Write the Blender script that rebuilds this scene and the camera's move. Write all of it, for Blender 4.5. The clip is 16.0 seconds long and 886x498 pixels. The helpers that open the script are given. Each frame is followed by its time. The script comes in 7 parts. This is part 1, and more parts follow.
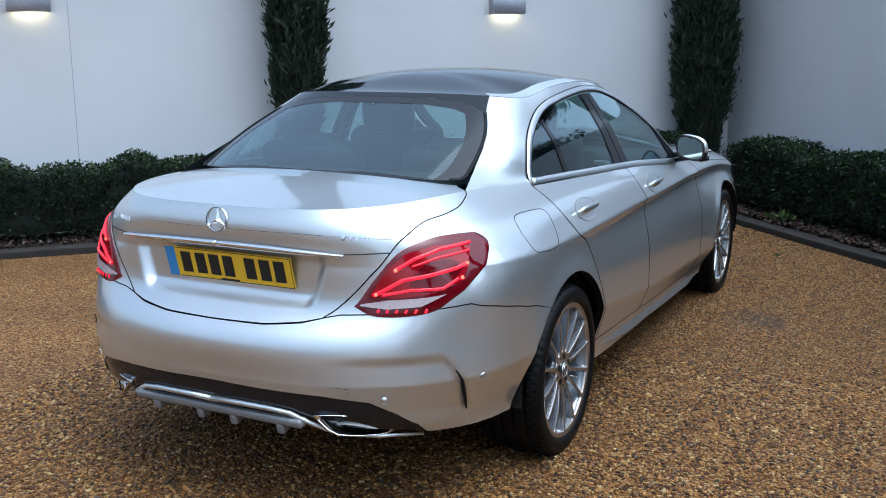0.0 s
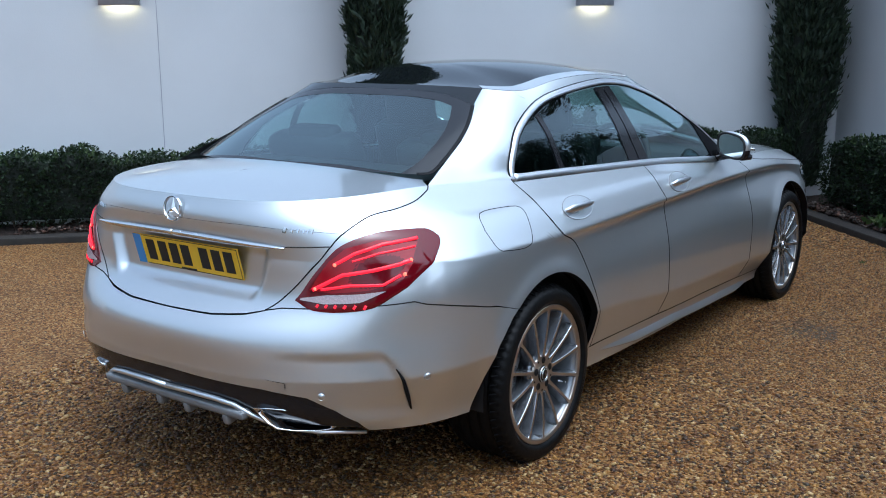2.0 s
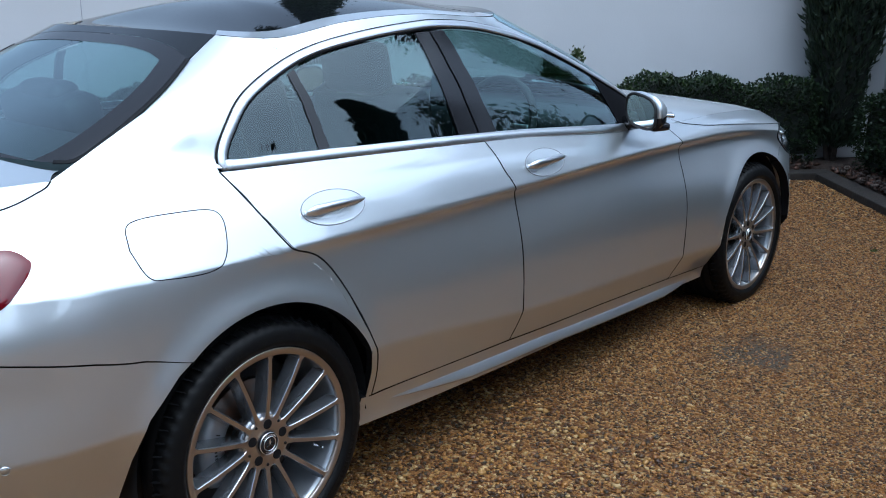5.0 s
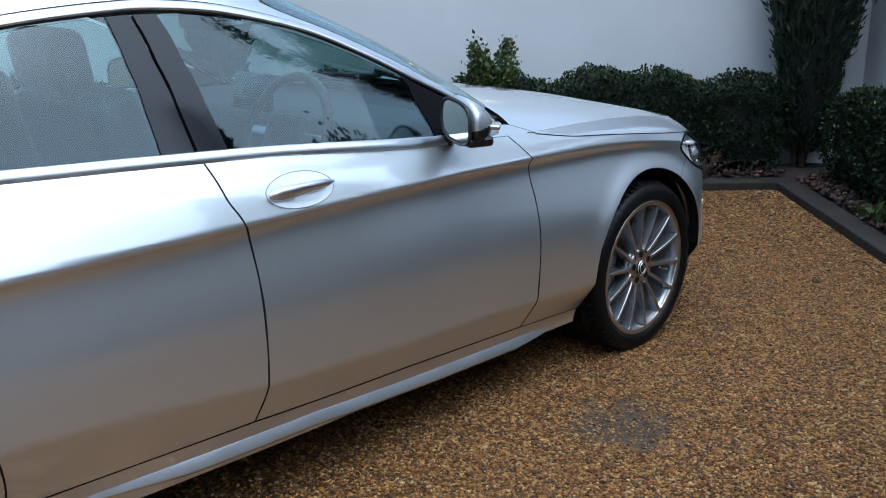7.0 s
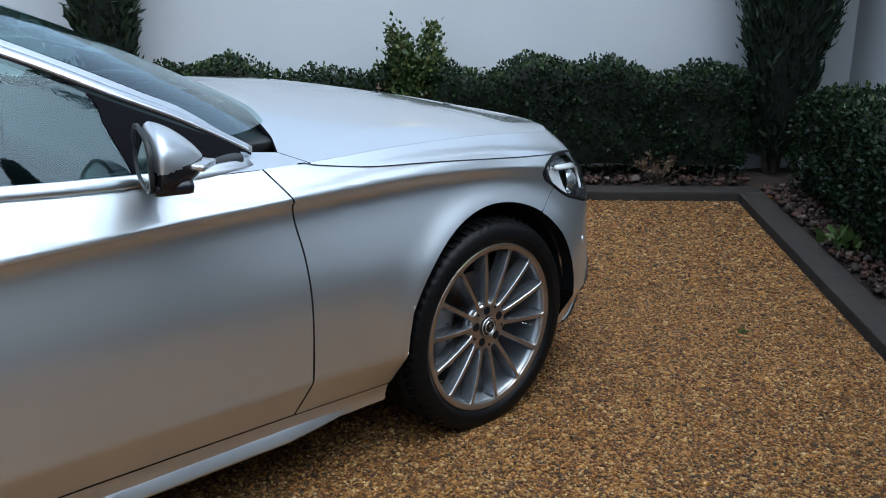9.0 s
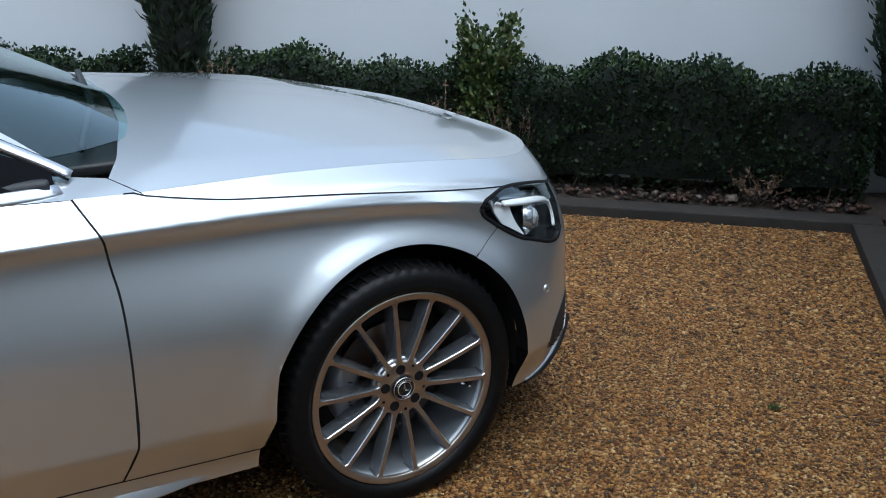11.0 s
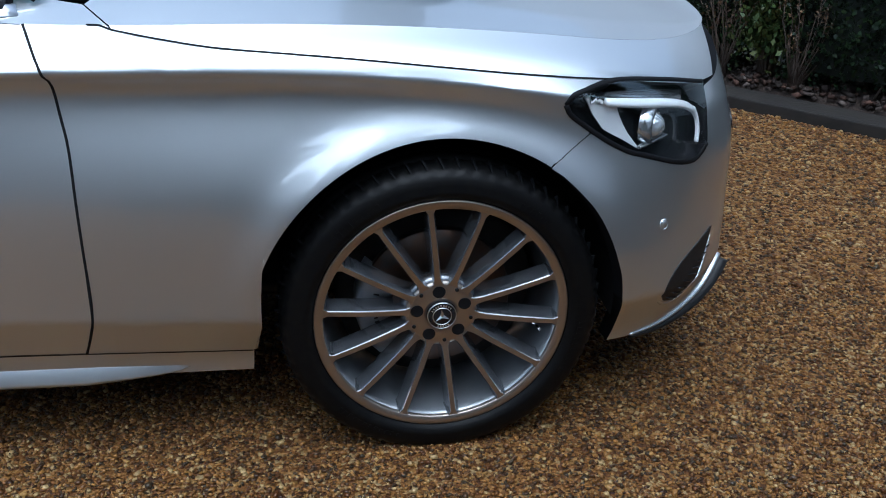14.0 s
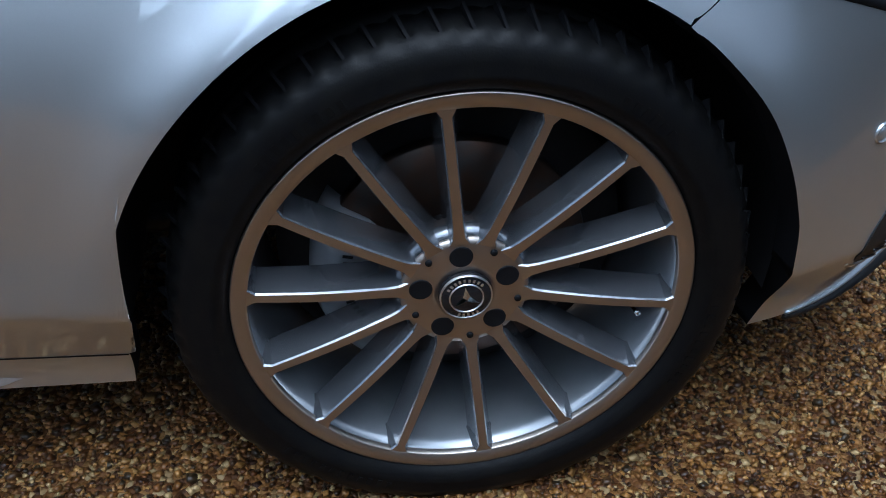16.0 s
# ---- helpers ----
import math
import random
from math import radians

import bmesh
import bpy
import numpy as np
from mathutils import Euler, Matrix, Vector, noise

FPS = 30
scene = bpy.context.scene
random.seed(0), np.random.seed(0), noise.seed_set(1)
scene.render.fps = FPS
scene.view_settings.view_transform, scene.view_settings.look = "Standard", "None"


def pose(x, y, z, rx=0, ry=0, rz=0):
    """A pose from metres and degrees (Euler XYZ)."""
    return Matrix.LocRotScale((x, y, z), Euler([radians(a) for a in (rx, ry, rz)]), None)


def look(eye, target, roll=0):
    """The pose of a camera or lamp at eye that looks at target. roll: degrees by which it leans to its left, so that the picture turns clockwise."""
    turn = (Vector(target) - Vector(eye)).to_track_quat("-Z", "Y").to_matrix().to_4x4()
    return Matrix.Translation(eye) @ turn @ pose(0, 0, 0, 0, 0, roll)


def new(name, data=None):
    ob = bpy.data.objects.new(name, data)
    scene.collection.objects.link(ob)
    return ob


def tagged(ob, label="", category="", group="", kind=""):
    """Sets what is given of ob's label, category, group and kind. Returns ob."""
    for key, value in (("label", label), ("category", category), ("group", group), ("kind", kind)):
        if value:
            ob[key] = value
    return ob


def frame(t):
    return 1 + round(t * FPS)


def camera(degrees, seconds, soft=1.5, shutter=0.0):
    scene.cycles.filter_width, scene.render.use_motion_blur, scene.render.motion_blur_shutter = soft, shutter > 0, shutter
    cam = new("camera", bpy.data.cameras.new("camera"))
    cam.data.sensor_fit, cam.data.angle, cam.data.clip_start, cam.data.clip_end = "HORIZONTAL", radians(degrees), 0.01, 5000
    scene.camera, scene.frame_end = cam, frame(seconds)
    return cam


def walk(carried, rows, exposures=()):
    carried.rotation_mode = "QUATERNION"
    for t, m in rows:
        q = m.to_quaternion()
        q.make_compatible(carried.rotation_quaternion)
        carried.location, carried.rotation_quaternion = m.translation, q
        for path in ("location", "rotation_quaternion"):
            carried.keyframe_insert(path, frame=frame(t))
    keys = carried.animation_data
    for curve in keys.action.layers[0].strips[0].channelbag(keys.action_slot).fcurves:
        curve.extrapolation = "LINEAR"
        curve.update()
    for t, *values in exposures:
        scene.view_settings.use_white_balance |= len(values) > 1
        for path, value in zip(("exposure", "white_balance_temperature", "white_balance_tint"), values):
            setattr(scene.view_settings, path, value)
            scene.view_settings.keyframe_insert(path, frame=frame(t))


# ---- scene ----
cam = camera(47.7, 16.0, soft=1.0)
PATH = [
    (0, (2.125, -3.505, 1.549), (1.239, -1.757, 1.148), -0.3),
    (0.5, (2.274, -3.384, 1.553), (1.316, -1.676, 1.15), -0.3),
    (1, (2.431, -3.28, 1.55), (1.407, -1.61, 1.146), -0.4),
    (1.5, (2.569, -3.201, 1.546), (1.477, -1.575, 1.141), -0.4),
    (2, (2.627, -3.092, 1.534), (1.488, -1.5, 1.123), -0.3),
    (2.5, (2.666, -2.92, 1.528), (1.492, -1.36, 1.092), -0.3),
    (3, (2.7, -2.661, 1.517), (1.502, -1.127, 1.056), -0.4),
    (3.5, (2.768, -2.372, 1.526), (1.542, -0.868, 1.044), -0.5),
    (4, (2.79, -2.079, 1.509), (1.541, -0.599, 1.01), -0.6),
    (4.2, (2.808, -1.955, 1.522), (1.548, -0.488, 1.01), -0.7),
    (6.3, (2.811, -0.756, 1.459), (1.518, 0.668, 0.91), -0.0),
    (6.5, (2.823, -0.634, 1.452), (1.524, 0.784, 0.901), -0.1),
    (7, (2.834, -0.346, 1.456), (1.517, 1.051, 0.898), -0.0),
    (7.5, (2.814, -0.062, 1.458), (1.484, 1.316, 0.882), 0.2),
    (8, (2.801, 0.226, 1.46), (1.458, 1.585, 0.868), 0.2),
    (8.5, (2.796, 0.509, 1.474), (1.444, 1.853, 0.87), 0.3),
    (9, (2.787, 0.777, 1.47), (1.426, 2.108, 0.856), 0.5),
    (9.2, (2.78, 0.877, 1.472), (1.417, 2.206, 0.859), 0.6),
    (11.3, (2.900, 1.834, 1.498), (1.238, 2.722, 0.826), 0.6),
    (11.5, (2.919, 1.918, 1.508), (1.220, 2.720, 0.822), 0.8),
    (12, (2.970, 2.127, 1.521), (1.199, 2.729, 0.811), 1.1),
    (12.5, (2.973, 2.281, 1.506), (1.166, 2.726, 0.773), 1.4),
    (13, (2.932, 2.395, 1.491), (1.117, 2.753, 0.730), 1.7),
    (13.5, (2.830, 2.473, 1.432), (1.031, 2.801, 0.623), 1.7),
    (14, (2.621, 2.545, 1.355), (0.858, 2.847, 0.461), 1.6),
    (14.5, (2.394, 2.596, 1.276), (0.663, 2.875, 0.313), 1.7),
    (15, (2.166, 2.620, 1.207), (0.487, 2.880, 0.152), 1.6),
    (15.5, (1.941, 2.652, 1.101), (0.297, 2.903, -0.007), 1.5),
    (16, (1.751, 2.684, 1.017), (0.143, 2.930, -0.142), 1.5),
]
walk(cam, [(t, look(eye, target, roll)) for t, eye, target, roll in PATH], exposures=[(0.0, 0.62, 5200, 3), (3.5, 0.42, 5080, 3), (7.0, 0.56, 5160, 3), (9.0, 0.66, 5340, 2), (11.5, 0.52, 5380, 2), (13.0, 0.34, 5290, 2), (14.5, 0.36, 4940, 3), (16.0, 0.41, 4840, 3)])
SKY, SUN, LAMP, GRAVEL_AMOUNT = 0.175, 1.0, 0.35, 1.0

# ---- light ----
world = bpy.data.worlds.new("overcast_sky")
scene.world = world
world.use_nodes = True
wn = world.node_tree
sky = wn.nodes.new("ShaderNodeTexSky")
sky.sky_type = "NISHITA"
sky.sun_disc = False
sky.sun_elevation, sky.sun_rotation = radians(72), radians(105)
sky.air_density, sky.dust_density, sky.ozone_density = 1.0, 6.0, 1.0
grey = wn.nodes.new("ShaderNodeHueSaturation")  # cloud cover takes the colour out of the sky
grey.inputs["Saturation"].default_value = 0.5
wn.links.new(sky.outputs["Color"], grey.inputs["Color"])
wn.links.new(grey.outputs["Color"], wn.nodes["Background"].inputs["Color"])
wn.nodes["Background"].inputs["Strength"].default_value = SKY
sun = new("sun", bpy.data.lights.new("sun", "SUN"))
sun.data.energy, sun.data.angle, sun.data.color = SUN, radians(100), (1.0, 0.98, 0.95)
sun.matrix_world = look((9.5, -0.8, 18.0), (0, 0, 0))


# ---- materials ----
def mat(name, color=(0.5, 0.5, 0.5), rough=0.5, metal=0.0, spec=0.5, coat=0.0, trans=0.0, ior=1.45, emit=None, power=0.0,
        vary=0.0, scale=20.0, bump=0.0, bscale=200.0, rvary=0.0, island=0.0, tint=None, flake=0.0):
    m = bpy.data.materials.new(name)
    m.use_nodes = True
    nt = m.node_tree
    b = nt.nodes["Principled BSDF"]
    b.inputs["Base Color"].default_value = (*color, 1)
    b.inputs["Roughness"].default_value = rough
    b.inputs["Metallic"].default_value = metal
    b.inputs["Specular IOR Level"].default_value = spec
    b.inputs["Coat Weight"].default_value = coat
    b.inputs["Coat Roughness"].default_value = 0.004
    b.inputs["Coat IOR"].default_value = 1.7
    b.inputs["Transmission Weight"].default_value = trans
    b.inputs["IOR"].default_value = ior
    if emit:
        b.inputs["Emission Color"].default_value = (*emit, 1)
        b.inputs["Emission Strength"].default_value = power
    tc = nt.nodes.new("ShaderNodeTexCoord")
    if vary or rvary:
        no = nt.nodes.new("ShaderNodeTexNoise")
        no.inputs["Scale"].default_value = scale
        no.inputs["Detail"].default_value = 5
        nt.links.new(tc.outputs["Object"], no.inputs["Vector"])
        if vary:
            ramp = nt.nodes.new("ShaderNodeValToRGB")
            other = tint or tuple(c * (1 - vary) for c in color)
            ramp.color_ramp.elements[0].position, ramp.color_ramp.elements[1].position = 0.35, 0.65
            ramp.color_ramp.elements[0].color, ramp.color_ramp.elements[1].color = (*other, 1), (*color, 1)
            nt.links.new(no.outputs["Fac"], ramp.inputs["Fac"])
            nt.links.new(ramp.outputs["Color"], b.inputs["Base Color"])
        if rvary:
            mr = nt.nodes.new("ShaderNodeMapRange")
            mr.inputs["To Min"].default_value, mr.inputs["To Max"].default_value = rough - rvary, rough + rvary
            nt.links.new(no.outputs["Fac"], mr.inputs["Value"])
            nt.links.new(mr.outputs["Result"], b.inputs["Roughness"])
    if bump:
        n2 = nt.nodes.new("ShaderNodeTexNoise")
        n2.inputs["Scale"].default_value = bscale
        n2.inputs["Detail"].default_value = 3
        nt.links.new(tc.outputs["Object"], n2.inputs["Vector"])
        bp = nt.nodes.new("ShaderNodeBump")
        bp.inputs["Strength"].default_value = bump
        bp.inputs["Distance"].default_value = 0.01
        nt.links.new(n2.outputs["Fac"], bp.inputs["Height"])
        nt.links.new(bp.outputs["Normal"], b.inputs["Normal"])
    if flake:  # fine sparkle of metal flakes under the lacquer
        vo = nt.nodes.new("ShaderNodeTexVoronoi")
        vo.inputs["Scale"].default_value = 900
        mr = nt.nodes.new("ShaderNodeMapRange")
        mr.inputs["To Min"].default_value, mr.inputs["To Max"].default_value = rough - flake, rough + flake
        sp = nt.nodes.new("ShaderNodeSeparateColor")
        nt.links.new(tc.outputs["Object"], vo.inputs["Vector"])
        nt.links.new(vo.outputs["Color"], sp.inputs["Color"])
        nt.links.new(sp.outputs["Red"], mr.inputs["Value"])
        nt.links.new(mr.outputs["Result"], b.inputs["Roughness"])
    if island:
        geo = nt.nodes.new("ShaderNodeNewGeometry")
        hsv = nt.nodes.new("ShaderNodeHueSaturation")
        mr = nt.nodes.new("ShaderNodeMapRange")
        mr.inputs["To Min"].default_value, mr.inputs["To Max"].default_value = 1 - island, 1 + island
        nt.links.new(geo.outputs["Random Per Island"], mr.inputs["Value"])
        nt.links.new(mr.outputs["Result"], hsv.inputs["Value"])
        src = b.inputs["Base Color"].links[0].from_socket if b.inputs["Base Color"].links else None
        if src:
            nt.links.new(src, hsv.inputs["Color"])
        else:
            hsv.inputs["Color"].default_value = (*color, 1)
        nt.links.new(hsv.outputs["Color"], b.inputs["Base Color"])
    return m


def palette(name, colors, rough=0.6, bump=0.0, spec=0.4, source="island"):
    """A material whose colour is drawn per loose piece from a ramp."""
    m = mat(name, colors[0], rough, spec=spec, bump=bump, bscale=300)
    nt = m.node_tree
    b = nt.nodes["Principled BSDF"]
    geo = nt.nodes.new("ShaderNodeNewGeometry")
    ramp = nt.nodes.new("ShaderNodeValToRGB")
    ramp.color_ramp.interpolation = "CONSTANT"
    els = ramp.color_ramp.elements
    while len(els) < len(colors):
        els.new(0.5)
    for k, c in enumerate(colors):
        els[k].position = k / len(colors)
        els[k].color = (*c, 1)
    nt.links.new(geo.outputs["Random Per Island"], ramp.inputs["Fac"])
    nt.links.new(ramp.outputs["Color"], b.inputs["Base Color"])
    return m


PAINT = mat("silver_metallic_paint", (0.64, 0.67, 0.69), 0.40, metal=0.92, coat=1.0, vary=0.03, scale=2.0, flake=0.08)
PAINT.node_tree.nodes["Principled BSDF"].inputs["Coat IOR"].default_value = 2.1


def pane(name, tint, ior=1.5):
    """Thin glass: the tinted view through it, and a mirror image by its angle."""
    m = bpy.data.materials.new(name)
    m.use_nodes = True
    nt = m.node_tree
    nt.nodes.remove(nt.nodes["Principled BSDF"])
    out = nt.nodes["Material Output"]
    tr, gl, fr, mx = (nt.nodes.new(k) for k in ("ShaderNodeBsdfTransparent", "ShaderNodeBsdfGlossy", "ShaderNodeLayerWeight", "ShaderNodeMixShader"))
    tr.inputs["Color"].default_value = (*tint, 1)
    gl.inputs["Roughness"].default_value = 0.0
    gl.inputs["Color"].default_value = (0.85, 0.97, 1.0, 1)
    fr.inputs["Blend"].default_value = 0.5
    r0 = ((ior - 1) / (ior + 1)) ** 2 * 1.65
    pw, mr = nt.nodes.new("ShaderNodeMath"), nt.nodes.new("ShaderNodeMapRange")
    pw.operation = "POWER"
    pw.inputs[1].default_value = 3.2
    mr.inputs["To Min"].default_value, mr.inputs["To Max"].default_value = r0, 1.0
    nt.links.new(fr.outputs["Facing"], pw.inputs[0])
    nt.links.new(pw.outputs[0], mr.inputs["Value"])
    nt.links.new(mr.outputs["Result"], mx.inputs["Fac"])
    nt.links.new(tr.outputs["BSDF"], mx.inputs[1])
    nt.links.new(gl.outputs["BSDF"], mx.inputs[2])
    nt.links.new(mx.outputs["Shader"], out.inputs["Surface"])
    return m


GLASS = pane("tinted_glass", (0.56, 0.72, 0.71), 1.58)
PRIV = pane("rear_glass", (0.50, 0.66, 0.65), 1.6)
CLEAR = pane("clear_lens", (0.95, 0.96, 0.96), 1.45)
ROOFGLASS = mat("black_roof_glass", (0.004, 0.005, 0.006), 0.03, spec=0.5)
BLACKGLOSS = mat("black_gloss_trim", (0.012, 0.012, 0.014), 0.12, spec=0.5)
BLACK = mat("black_plastic", (0.014, 0.014, 0.015), 0.5, bump=0.05, bscale=600, vary=0.3, scale=8)
RUBBER = mat("tyre_rubber", (0.0035, 0.0035, 0.004), 0.44, spec=0.16, bump=0.06, bscale=400, vary=0.3, scale=60, tint=(0.0060, 0.0058, 0.0055), rvary=0.06)
MATBLACK = mat("matt_black", (0.004, 0.004, 0.005), 0.7, spec=0.05)
# black of rubber seals, also painted into gaps and holes as their shade
SEAL_SHADE = mat("seal_rubber", (0.007, 0.007, 0.008), 0.55, spec=0.15)
CHROME = mat("chrome", (0.82, 0.83, 0.85), 0.06, metal=1.0, rvary=0.02, scale=5)
SATIN = mat("satin_chrome", (0.86, 0.87, 0.89), 0.30, metal=1.0)
RIMPAINT = mat("grey_wheel_paint", (0.24, 0.25, 0.27), 0.24, metal=0.8, coat=0.8, bump=0.02, bscale=1500)
BARREL = mat("pale_wheel_barrel", (0.27, 0.285, 0.305), 0.28, metal=0.5, coat=0.6, vary=0.15, scale=14)
RIMFACE = mat("machined_alloy", (0.50, 0.445, 0.39), 0.38, metal=1.0, rvary=0.06, scale=40, bump=0.015, bscale=900)
BRAKE = mat("brake_disc_steel", (0.10, 0.085, 0.075), 0.38, metal=0.9, vary=0.35, scale=30, tint=(0.13, 0.075, 0.05))
CALIPER = mat("silver_caliper", (0.46, 0.475, 0.50), 0.4, metal=0.5, bump=0.03)
DARKSTEEL = mat("dark_steel", (0.03, 0.03, 0.032), 0.6, metal=0.3, vary=0.4, scale=20)
TAILRED = mat("red_lens", (0.24, 0.003, 0.010), 0.06, coat=0.25, spec=0.4)
TAILDEEP = mat("dark_red_lens", (0.10, 0.002, 0.006), 0.05, coat=0.25, spec=0.4)
REDLIGHT = mat("red_light_guide", (0.5, 0.01, 0.02), 0.2, emit=(1.0, 0.012, 0.03), power=0.8)
REDHOT = mat("red_lamp_spot", (0.6, 0.02, 0.02), 0.2, emit=(1.0, 0.10, 0.05), power=2.6)
TAILCLEAR = mat("ribbed_clear_lens", (0.40, 0.33, 0.34), 0.25, spec=0.5, coat=0.3, bump=0.4, bscale=140)
DRL = mat("daylight_strip", (0.92, 0.93, 0.95), 0.12, spec=0.6, metal=0.15)
LAMPGREY = mat("lamp_reflector", (0.55, 0.57, 0.59), 0.15, metal=0.8)
LAMPDARK = mat("lamp_housing", (0.02, 0.022, 0.025), 0.22, coat=0.5)
LEATHER = mat("black_leather", (0.022, 0.023, 0.025), 0.5, bump=0.12, bscale=180)
LINING = mat("grey_headlining", (0.28, 0.28, 0.27), 0.8)
SCREEN = mat("dark_screen", (0.02, 0.03, 0.04), 0.08, coat=1.0)
PLATEY = mat("yellow_plate", (0.80, 0.50, 0.015), 0.35, coat=0.6, vary=0.08, scale=9)
PLATEB = mat("plate_blue", (0.04, 0.24, 0.58), 0.35, coat=0.6)
INK = mat("black_ink", (0.012, 0.012, 0.012), 0.45)
SEAT = LEATHER


# ---- mesh helpers ----
def mesh_from(name, verts, faces, material, smooth=True):
    me = bpy.data.meshes.new(name)
    me.from_pydata([tuple(map(float, v)) for v in verts], [], [tuple(map(int, f)) for f in faces])
    mats = material if isinstance(material, (list, tuple)) else [material]
    for m in mats:
        me.materials.append(m)
    if smooth:
        me.polygons.foreach_set("use_smooth", [True] * len(me.polygons))
    me.update()
    return me


def thing(name, label, category, at=(0, 0, 0), group="", kind=""):
    e = new(name)
    e.location = at
    e.empty_display_size = 0.1
    return tagged(e, label, category, group, kind)


def put(name, me, parent=None, label="", kind=""):
    ob = new(name, me)
    if parent is not None:
        ob.parent = parent
        top = parent
        while top.parent is not None:
            top = top.parent
    if label or kind:
        tagged(ob, label, kind=kind)
    return ob


def part(name, bm, material, parent, label="", smooth=True, m=None, kind=""):
    """Link a bmesh as one mesh object under a thing or a part."""
    me = bpy.data.meshes.new(name)
    if m is not None:
        bm.transform(m)
    bm.to_mesh(me)
    bm.free()
    for one in (material if isinstance(material, (list, tuple)) else [material]):
        me.materials.append(one)
    me.polygons.foreach_set("use_smooth", [smooth] * len(me.polygons))
    return put(name, me, parent, label, kind)


def box(sx, sy, sz, bevel=0.0, seg=2, m=None):
    bm = bmesh.new()
    bmesh.ops.create_cube(bm, size=1.0)
    bm.transform(Matrix.Diagonal((sx, sy, sz, 1)))
    if bevel:
        bmesh.ops.bevel(bm, geom=bm.edges[:], offset=bevel, segments=seg, affect="EDGES", profile=0.6)
    if m is not None:
        bm.transform(m)
    return bm


def merge(*bms):
    out = bmesh.new()
    for b in bms:
        me = bpy.data.meshes.new("tmp")
        b.to_mesh(me)
        b.free()
        out.from_mesh(me)
        bpy.data.meshes.remove(me)
    return out


def lathe(profile, seg=64, axis="x"):
    """Turn (radius, height) points round the x axis (or z)."""
    bm = bmesh.new()
    rings = []
    for k in range(seg):
        a = 2 * math.pi * k / seg
        row = []
        for r, h in profile:
            p = (h, r * math.cos(a), r * math.sin(a)) if axis == "x" else (r * math.cos(a), r * math.sin(a), h)
            row.append(bm.verts.new(p))
        rings.append(row)
    for k in range(seg):
        a, b = rings[k], rings[(k + 1) % seg]
        for j in range(len(profile) - 1):
            bm.faces.new((a[j], a[j + 1], b[j + 1], b[j]))
    bmesh.ops.remove_doubles(bm, verts=bm.verts, dist=1e-5)
    bmesh.ops.recalc_face_normals(bm, faces=bm.faces)
    return bm


def tube(points, radius, seg=8, closed=False):
    """A round bar along points."""
    pts = [Vector(p) for p in points]
    bm = bmesh.new()
    rows = []
    n = len(pts)
    for k, p in enumerate(pts):
        d = (pts[(k + 1) % n] - pts[k - 1]) if closed else (pts[min(k + 1, n - 1)] - pts[max(k - 1, 0)])
        d.normalize()
        side = d.cross(Vector((0, 0, 1)))
        if side.length < 1e-3:
            side = d.cross(Vector((0, 1, 0)))
        side.normalize()
        up = side.cross(d)
        r = radius(k / max(n - 1, 1)) if callable(radius) else radius
        rows.append([bm.verts.new(p + side * r * math.cos(2 * math.pi * j / seg) + up * r * math.sin(2 * math.pi * j / seg)) for j in range(seg)])
    for k in range(n if closed else n - 1):
        a, b = rows[k], rows[(k + 1) % n]
        for j in range(seg):
            bm.faces.new((a[j], a[(j + 1) % seg], b[(j + 1) % seg], b[j]))
    if not closed:
        bm.faces.new(rows[0])
        bm.faces.new(rows[-1][::-1])
    bmesh.ops.recalc_face_normals(bm, faces=bm.faces)
    return bm


# ---- the place: gravel court in a corner of white walls ----
CORNER = np.array((0.03, 5.80))
ALONG = np.array((-0.69, -0.724))
OUT = np.array((-0.724, 0.69))
SIDE = np.array((0.69, -0.724))
SOUT = np.array((0.724, 0.69))


def left_bed(s, d, z=0.0):
    """A place along the back wall's bed: s along it from the corner, d behind the kerb's inner edge."""
    p = CORNER + ALONG * s + OUT * d
    return Vector((p[0], p[1], z))


def right_bed(s, d, z=0.0):
    p = CORNER + SIDE * s + SOUT * d
    return Vector((p[0], p[1], z))


def wall_mat():
    m = mat("white_render", (0.50, 0.51, 0.525), 0.75, bump=0.10, bscale=90, vary=0.06, scale=1.3)
    return m


WALLM = wall_mat()


